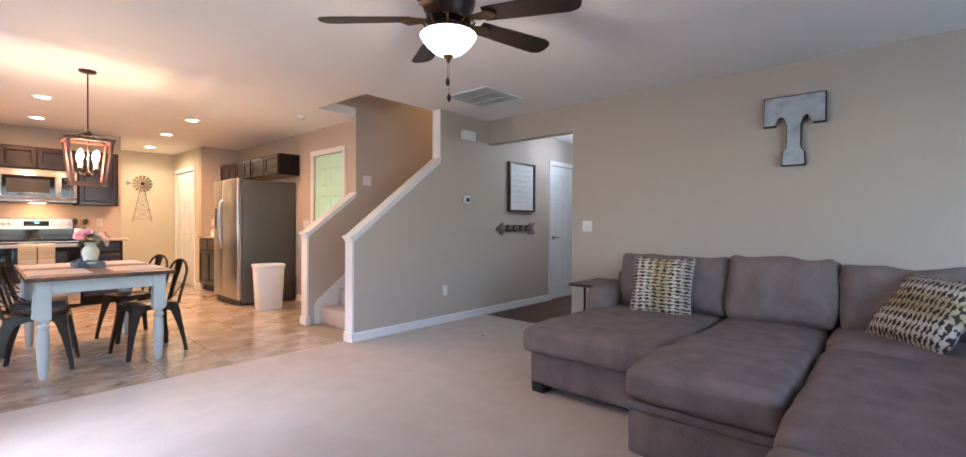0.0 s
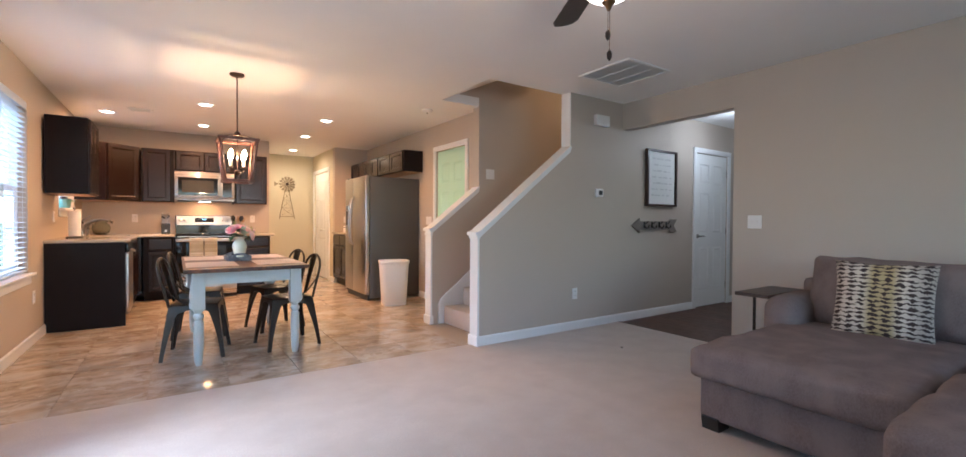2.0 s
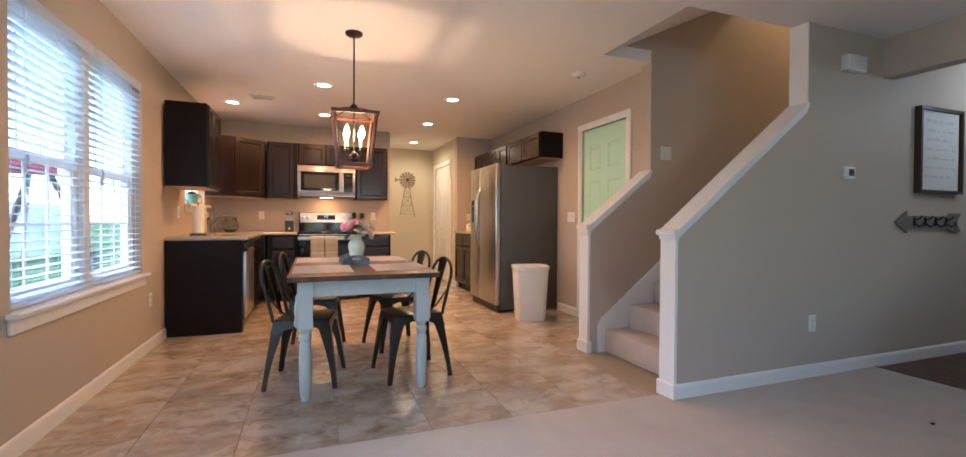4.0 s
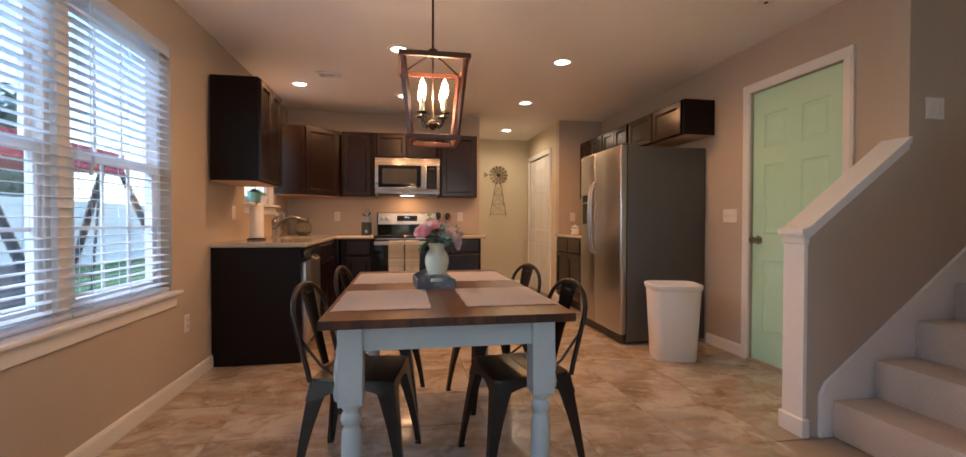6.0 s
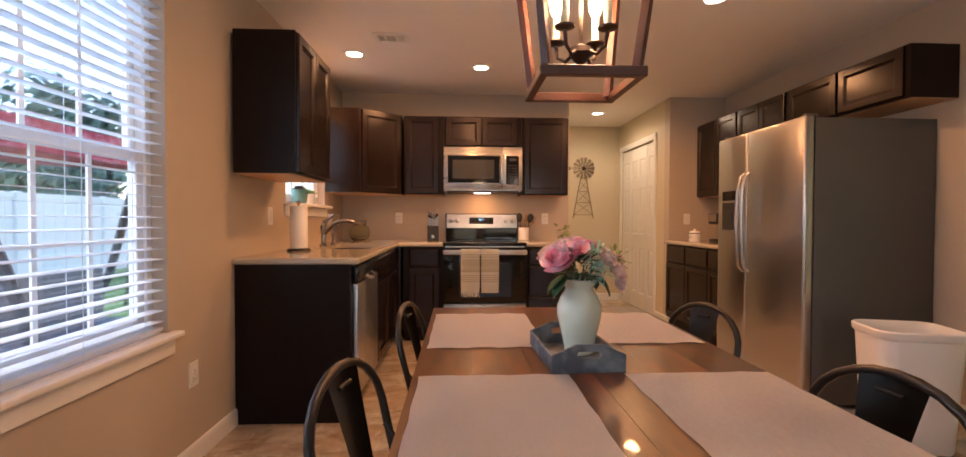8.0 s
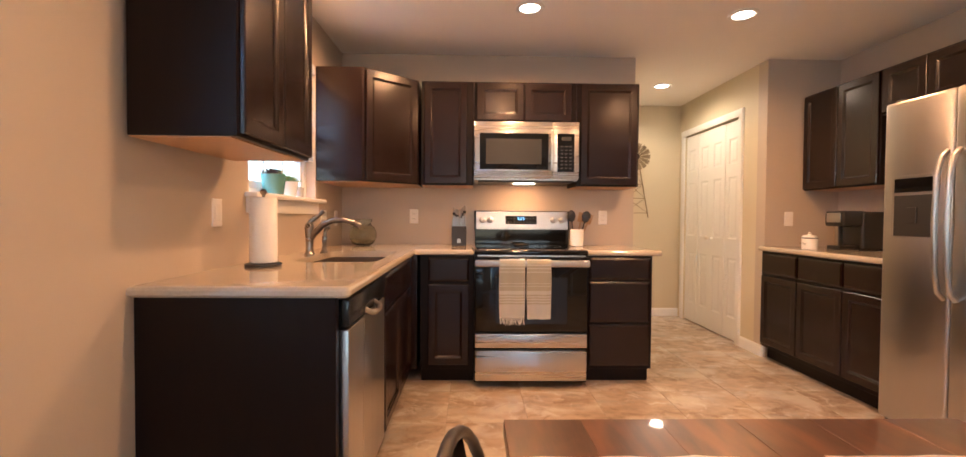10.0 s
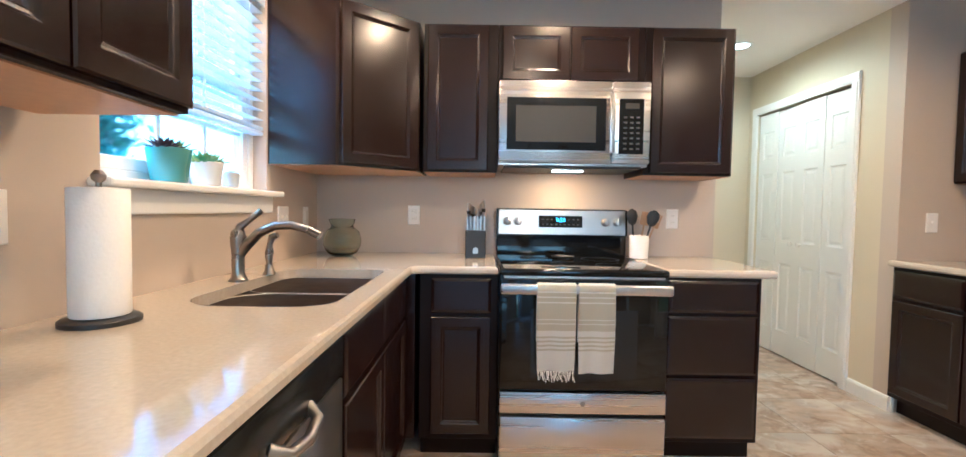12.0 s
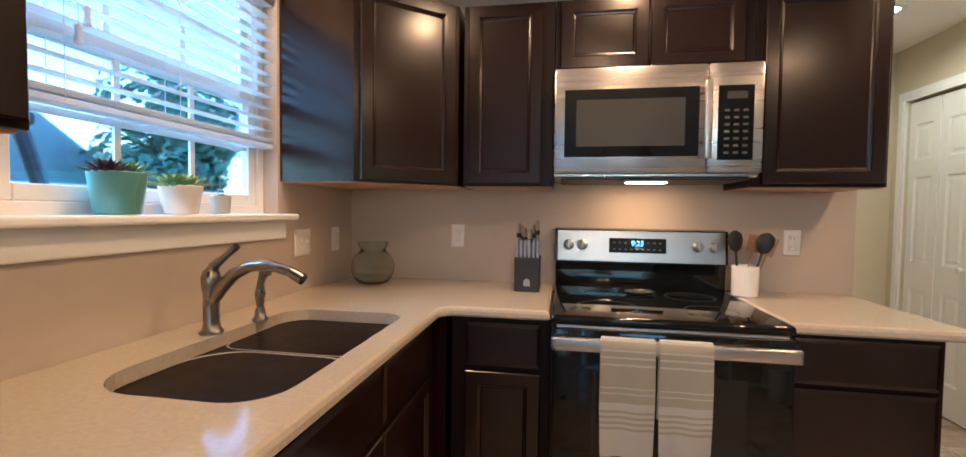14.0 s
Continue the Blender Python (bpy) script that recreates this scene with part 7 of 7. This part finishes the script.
part("ottoman_cushion", soft_box(B(), (-0.66, -0.32, 0.315), (0.275, 0.325, 0.480), 0.05, 18, (0.004, 0.004, 0.020), 0.013, 4), "sofa", ott, "thick top cushion", True)
for x in (-0.56, 0.20):
    for y in (-0.20, 0.20):
        part("foot", prism(B(), [(-0.04, 0), (0.04, 0), (0.05, 0.065), (-0.05, 0.065)], -0.035, 0.035, m=pose(x, y, 0)), "black_plastic", ott, "black tapered foot")


def pillow_material():
    """Woven stripes of cream, mustard and brown, frayed like tie-dye."""
    mat = bpy.data.materials.new("striped_pillow")
    mat.use_nodes = True
    n, l = mat.node_tree.nodes, mat.node_tree.links
    b = n["Principled BSDF"]
    tc = n.new("ShaderNodeTexCoord")
    sep = n.new("ShaderNodeSeparateXYZ")
    l.new(tc.outputs["Object"], sep.inputs[0])
    ramp = n.new("ShaderNodeValToRGB")
    mr = n.new("ShaderNodeMapRange")
    mr.inputs[1].default_value, mr.inputs[2].default_value = -0.25, 0.25
    l.new(sep.outputs[0], mr.inputs[0])
    l.new(mr.outputs[0], ramp.inputs[0])
    cols = [(0.0, (0.30, 0.24, 0.19)), (0.16, (0.58, 0.50, 0.41)), (0.32, (0.62, 0.55, 0.45)), (0.42, (0.43, 0.33, 0.17)), (0.60, (0.43, 0.33, 0.17)), (0.70, (0.62, 0.55, 0.45)), (0.86, (0.40, 0.33, 0.27))]
    el = ramp.color_ramp.elements
    el[0].position, el[0].color = cols[0][0], (*cols[0][1], 1)
    el[1].position, el[1].color = cols[-1][0], (*cols[-1][1], 1)
    for p, c in cols[1:-1]:
        e = el.new(p)
        e.color = (*c, 1)
    mp = n.new("ShaderNodeMapping")
    mp.inputs["Scale"].default_value = (40, 1, 120)
    l.new(tc.outputs["Object"], mp.inputs[0])
    nz = n.new("ShaderNodeTexNoise")
    nz.inputs["Scale"].default_value, nz.inputs["Detail"].default_value = 1.0, 4
    l.new(mp.outputs[0], nz.inputs[0])
    wave = n.new("ShaderNodeTexWave")
    wave.bands_direction = "X"
    wave.inputs["Scale"].default_value, wave.inputs["Distortion"].default_value = 5.6, 2.2
    l.new(tc.outputs["Object"], wave.inputs[0])
    dash = n.new("ShaderNodeTexWave")
    dash.bands_direction = "Z"
    dash.inputs["Scale"].default_value, dash.inputs["Distortion"].default_value, dash.inputs["Detail Scale"].default_value = 12.0, 4.5, 3.0
    l.new(tc.outputs["Object"], dash.inputs[0])
    add = n.new("ShaderNodeMath")
    add.operation = "MULTIPLY_ADD"
    add.inputs[1].default_value = 0.62
    l.new(dash.outputs[0], add.inputs[0])
    half_ = n.new("ShaderNodeMath")
    half_.operation = "MULTIPLY"
    half_.inputs[1].default_value = 0.42
    l.new(wave.outputs[0], half_.inputs[0])
    l.new(half_.outputs[0], add.inputs[2])
    mul = n.new("ShaderNodeMath")
    mul.operation = "MULTIPLY_ADD"
    mul.inputs[1].default_value = 0.75
    l.new(nz.outputs[0], mul.inputs[0])
    l.new(add.outputs[0], mul.inputs[2])
    th_ = n.new("ShaderNodeMapRange")
    th_.inputs[1].default_value, th_.inputs[2].default_value = 0.86, 1.04
    l.new(mul.outputs[0], th_.inputs[0])
    mix = n.new("ShaderNodeMix")
    mix.data_type = "RGBA"
    l.new(th_.outputs[0], mix.inputs[0])
    l.new(ramp.outputs[0], mix.inputs[6])
    mix.inputs[7].default_value = (0.045, 0.030, 0.026, 1)
    l.new(mix.outputs[2], b.inputs["Base Color"])
    b.inputs["Roughness"].default_value = 0.95
    bp = n.new("ShaderNodeBump")
    bp.inputs["Strength"].default_value, bp.inputs["Distance"].default_value = 0.5, 0.003
    l.new(nz.outputs[0], bp.inputs["Height"])
    l.new(bp.outputs[0], b.inputs["Normal"])
    return mat


M["pillow"] = pillow_material()


def throw_pillow(label, m, size=0.25):
    bm = B()
    n = 16
    for side in (-1, 1):
        g = []
        for j in range(n + 1):
            row = []
            for i in range(n + 1):
                u, v = -1 + 2 * i / n, -1 + 2 * j / n
                pin = 1 - 0.07 * (1 - abs(u) ** 2) * abs(v) ** 3 - 0.0
                pin2 = 1 - 0.07 * (1 - abs(v) ** 2) * abs(u) ** 3
                t = 0.075 * ((1 - u ** 4) * (1 - v ** 4)) ** 0.6
                row.append(bm.verts.new((u * size * pin2, side * t + 0.004 * math.sin(u * 5 + v * 3), v * size * pin)))
            g.append(row)
        for j in range(n):
            for i in range(n):
                bm.faces.new((g[j][i], g[j][i + 1], g[j + 1][i + 1], g[j + 1][i]))
    bmesh.ops.remove_doubles(bm, verts=bm.verts[:], dist=0.0002)
    ob = solo("throw_pillow", bm, "pillow", label, "pillow", group="throw pillows", smooth=True)
    ob.matrix_world = m
    return ob


throw_pillow("square cream, mustard and brown striped throw pillow by the armrest", pose(3.95, 2.41, 0.655, -16, 0, -84), 0.238)
throw_pillow("cream, mustard and brown striped throw pillow leaning in the corner", Matrix(((0.4203, -0.5534, -0.7191, 3.833), (-0.4645, 0.5497, -0.6944, 0.909), (0.7795, 0.6258, -0.026, 0.672), (0, 0, 0, 1))), 0.235)

tb = thing("side_table", "small side table with a dark wood top and grey metal legs", "side table", (4.335, 3.185, 0))
part("tabletop", box(B(), (-0.29, -0.11, 0.565), (0.29, 0.13, 0.592), 0.004, 2), "dark_wood", tb, "dark stained wooden top")
for x in (-0.02, 0.265):
    for y in (-0.09, 0.11):
        part("leg", box(B(), (x - 0.009, y - 0.009, 0), (x + 0.009, y + 0.009, 0.564), 0.002), "black", tb, "slim black metal leg")
part("lower_bar", box(B(), (-0.011, 0.102, 0.10), (0.256, 0.118, 0.116), 0.002), "black", tb)
solo("carpet_speck", lathe(B(), [(0.014, 0), (0.012, 0.006), (0.004, 0.009)], 9, squash=0.6), "black_plastic", "small dark scrap lying on the carpet", "scrap", (3.76, 4.14, 0.007))


# ---- outside ----
GZ = -0.35
solo("ground", box(B(), (-300, -300, GZ - 0.5), (XW - 0.15, 300, GZ)), "grass", "mown green lawn", kind="structure")
solo("patio", box(B(), (-4.2, 3.5, GZ), (XW - 0.16, 9.2, GZ + 0.08), 0.01), "concrete", "pale concrete patio", kind="structure")
fence = thing("white_fence", "tall white vinyl privacy fence across the yard", "fence", (-9.0, 8, GZ), kind="structure")
me_panel = mesh_of("fence_board", box(B(), (-0.02, -0.148, 0.05), (0.02, 0.148, 2.0), 0.006), "vinyl_fence")
for k in range(110):
    o = new("fence_board", me_panel)
    o.parent = fence
    o.matrix_local = pose(0, -14 + k * 0.3, 0)
for z in (0.06, 1.91):
    part("fence_rail", box(B(), (-0.045, -14.2, z), (0.045, 19.2, z + 0.13), 0.008), "vinyl_fence", fence, "white fence rail")
me_post = mesh_of("fence_post", box(B(), (-0.065, -0.065, 0), (0.065, 0.065, 2.06), 0.01), "vinyl_fence")
for k in range(15):
    o = new("fence_post", me_post)
    o.parent = fence
    o.matrix_local = pose(0.03, -14.2 + k * 2.4, 0)

# patio swing and slatted bench by the window
sw = thing("patio_swing", "dark metal A-frame patio swing with a canopy beam", "patio swing", (-2.3, 8.6, GZ + 0.08))
for y in (-0.9, 0.9):
    part("a_leg", tube(B(), [(-0.75, y, 0), (-0.35, y, 0.9), (-0.05, y, 2.0)], 0.035, 8), "outdoor_metal", sw, "curved dark metal leg", True)
    part("a_leg", tube(B(), [(0.75, y, 0), (0.50, y, 0.9), (0.05, y, 2.0)], 0.035, 8), "outdoor_metal", sw, "curved dark metal leg", True)
    part("hanger", tube(B(), [(0, y * 0.85, 2.0), (-0.12, y * 0.85, 0.55)], 0.012, 6), "outdoor_metal", sw)
part("top_beam", tube(B(), [(0, -1.0, 2.0), (0, 1.0, 2.0)], 0.04, 8), "outdoor_metal", sw, "dark top beam", True)
part("canopy", prism(B(), [(-0.80, 1.86), (0.28, 1.82), (0.30, 1.82), (0.30, 2.02), (0.0, 2.05), (-0.82, 2.06)], -1.15, 0.60), "red_canvas", sw, "faded red canvas canopy")
part("swing_seat", box(B(), (-0.30, -0.75, 0.42), (0.22, 0.75, 0.50), 0.02, 2), "outdoor_grey", sw, "grey cushioned seat")
part("swing_back", box(B(), (-0.36, -0.75, 0.46), (-0.29, 0.75, 0.95), 0.02, 2, pose(0, 0, 0)), "outdoor_grey", sw, "grey seat back")
bench = thing("patio_box", "grey slatted patio storage bench below the dining window", "storage bench", (-1.75, 6.95, GZ + 0.08))
part("bench_body", box(B(), (-0.28, -0.72, 0.02), (0.28, 0.72, 0.66), 0.01), "outdoor_metal", bench, "dark bench body")
me_s = mesh_of("bench_slat", box(B(), (0.28, -0.72, -0.045), (0.298, 0.72, 0.045), 0.006), "outdoor_grey")
for k in range(6):
    o = new("bench_slat", me_s)
    o.parent = bench
    o.matrix_local = pose(0, 0, 0.075 + k * 0.105)
me_s = mesh_of("bench_slat", box(B(), (-0.045, -0.72, 0.66), (0.045, 0.72, 0.678), 0.006), "outdoor_grey")
for k in range(5):
    o = new("bench_slat", me_s)
    o.parent = bench
    o.matrix_local = pose(-0.22 + k * 0.11, 0, 0)


def tree(label, loc, h, r, seed, mat="foliage", n=1500, size=0.35):
    t = thing("tree", label, "tree", loc, group="yard trees")
    q = random.Random(seed)
    bm = tube(B(), [(0, 0, 0), (0.05, 0.03, h * 0.3), (-0.04, 0, h * 0.7)], [0.22, 0.16, 0.07], 9)
    for k in range(7):
        a, z = q.uniform(0, 6.28), h * q.uniform(0.3, 0.65)
        tube(bm, [(0, 0, z), (r * 0.4 * math.cos(a), r * 0.4 * math.sin(a), z + h * 0.10), (r * 0.75 * math.cos(a), r * 0.75 * math.sin(a), z + h * 0.2)], [0.08, 0.05, 0.02], 6)
    part("trunk", bm, "bark", t, "brown trunk with limbs", True)
    blobs = [(Vector((q.gauss(0, 0.4) * r, q.gauss(0, 0.4) * r, h * q.uniform(0.35, 0.92))), r * q.uniform(0.3, 0.55)) for _ in range(11)]
    vs, fs = [], []
    for _ in range(n):
        c, rad = q.choice(blobs)
        d = Vector((q.gauss(0, 1), q.gauss(0, 1), q.gauss(0, 1))).normalized()
        p = c + d * rad * q.uniform(0.6, 1.05)
        u = d.orthogonal().normalized()
        w = d.cross(u)
        s = size * q.uniform(0.5, 1.2)
        u = (u + d * q.uniform(-0.6, 0.6)) * s
        w = (w + d * q.uniform(-0.6, 0.6)) * s * 0.5
        k = len(vs)
        vs += [p - u, p + w, p + u, p - w]
        fs.append((k, k + 1, k + 2, k + 3))
    me = bpy.data.meshes.new("crown")
    me.from_pydata(vs, [], fs)
    me.materials.append(M[mat])
    o = new("crown", me)
    o.parent = t
    tagged(o, "uneven leafy crown", kind="stuff")


tree("green leafy tree beyond the white fence", (-14.5, 23.2, GZ), 6.0, 3.2, 1, n=2600, size=0.26)
tree("green leafy tree beyond the white fence", (-11.8, 20.9, GZ), 3.1, 1.5, 2, n=2400, size=0.16)
tree("green leafy tree beyond the white fence", (-19, 28, GZ), 5.0, 2.6, 3, n=2000, size=0.24)
tree("green leafy tree beyond the white fence", (-16, 2, GZ), 4.2, 2.4, 4)
house = thing("neighbour_house", "pale sided neighbouring house with a grey shingle roof", "house", (-26, 23.6, GZ))
part("house_wall", prism(B(), [(-4, 0), (4, 0), (4, 2.6), (-4, 2.6)], -4, 4), "siding", house, "pale siding wall")
part("roof", prism(B(), [(-4.4, 2.55), (4.4, 2.55), (4.4, 2.7), (0, 5.7), (-4.4, 2.7)], -4.3, 4.3, "x"), "roofing", house, "grey shingle roof")
for y in (-2.2, 0.6, 2.4):
    w = part("house_window", box(B(), (4.0, y - 0.4, 1.0), (4.05, y + 0.4, 2.0)), "trim", house, "white framed window")
    part("window_pane", box(B(), (4.05, y - 0.34, 1.06), (4.06, y + 0.34, 1.94)), "black_glass", w, "dark pane")

# ---- floor pieces ----
T = 0.4572
tiles = {}


def clipped_pieces(parent, name, mat, x0, x1, y0, y1, w, l, gap, z0, z1, stagger=0.0, skip=None):
    ni, nj = int((x1 - x0) / w) + 2, int((y1 - y0) / l) + 3
    for i in range(ni):
        for j in range(-1, nj):
            a0, a1 = x0 + i * w, x0 + (i + 1) * w
            b0 = y0 + j * l + (stagger * i % 1) * l
            b1 = b0 + l
            a1, b0, b1 = min(a1, x1), max(b0, y0), min(b1, y1)
            if a1 - a0 < 0.02 or b1 - b0 < 0.02 or (skip and skip((a0 + a1) / 2, (b0 + b1) / 2)):
                continue
            key = (name, round(a1 - a0, 3), round(b1 - b0, 3))
            if key not in tiles:
                hx, hy = (a1 - a0 - gap) / 2, (b1 - b0 - gap) / 2
                tiles[key] = mesh_of(name, rings_flat(hx, hy, z0, z1), mat)
            o = new(name, tiles[key])
            o.parent = parent
            o.matrix_local = pose((a0 + a1) / 2, (b0 + b1) / 2, 0)


def rings_flat(hx, hy, z0, z1, b=0.0012):
    bm = B()
    loops = [[bm.verts.new((sx * (hx - d), sy * (hy - d), z)) for sx, sy in ((-1, -1), (1, -1), (1, 1), (-1, 1))] for d, z in ((0, z0), (0, z1 - b), (b, z1))]
    for p, q in zip(loops, loops[1:]):
        for k in range(4):
            bm.faces.new((p[k], p[(k + 1) % 4], q[(k + 1) % 4], q[k]))
    bm.faces.new(loops[-1])
    return bm


clipped_pieces(floor_kitchen, "floor_tile", "vinyl", XW, XE - 0.0, YF, 11.4, T, T, 0.003, -0.006, 0.0, skip=lambda x, y: (x > 2.8 and y < 5.9) or (x < 1.7 and y > 9.9) or (x > 2.95 and y > 9.99))
clipped_pieces(floor_hall, "floor_plank", "wood_floor", XT - 0.038, 8.6, 2.52, YS + 0.0, 0.127, 1.2, 0.002, -0.006, 0.0, stagger=0.37)
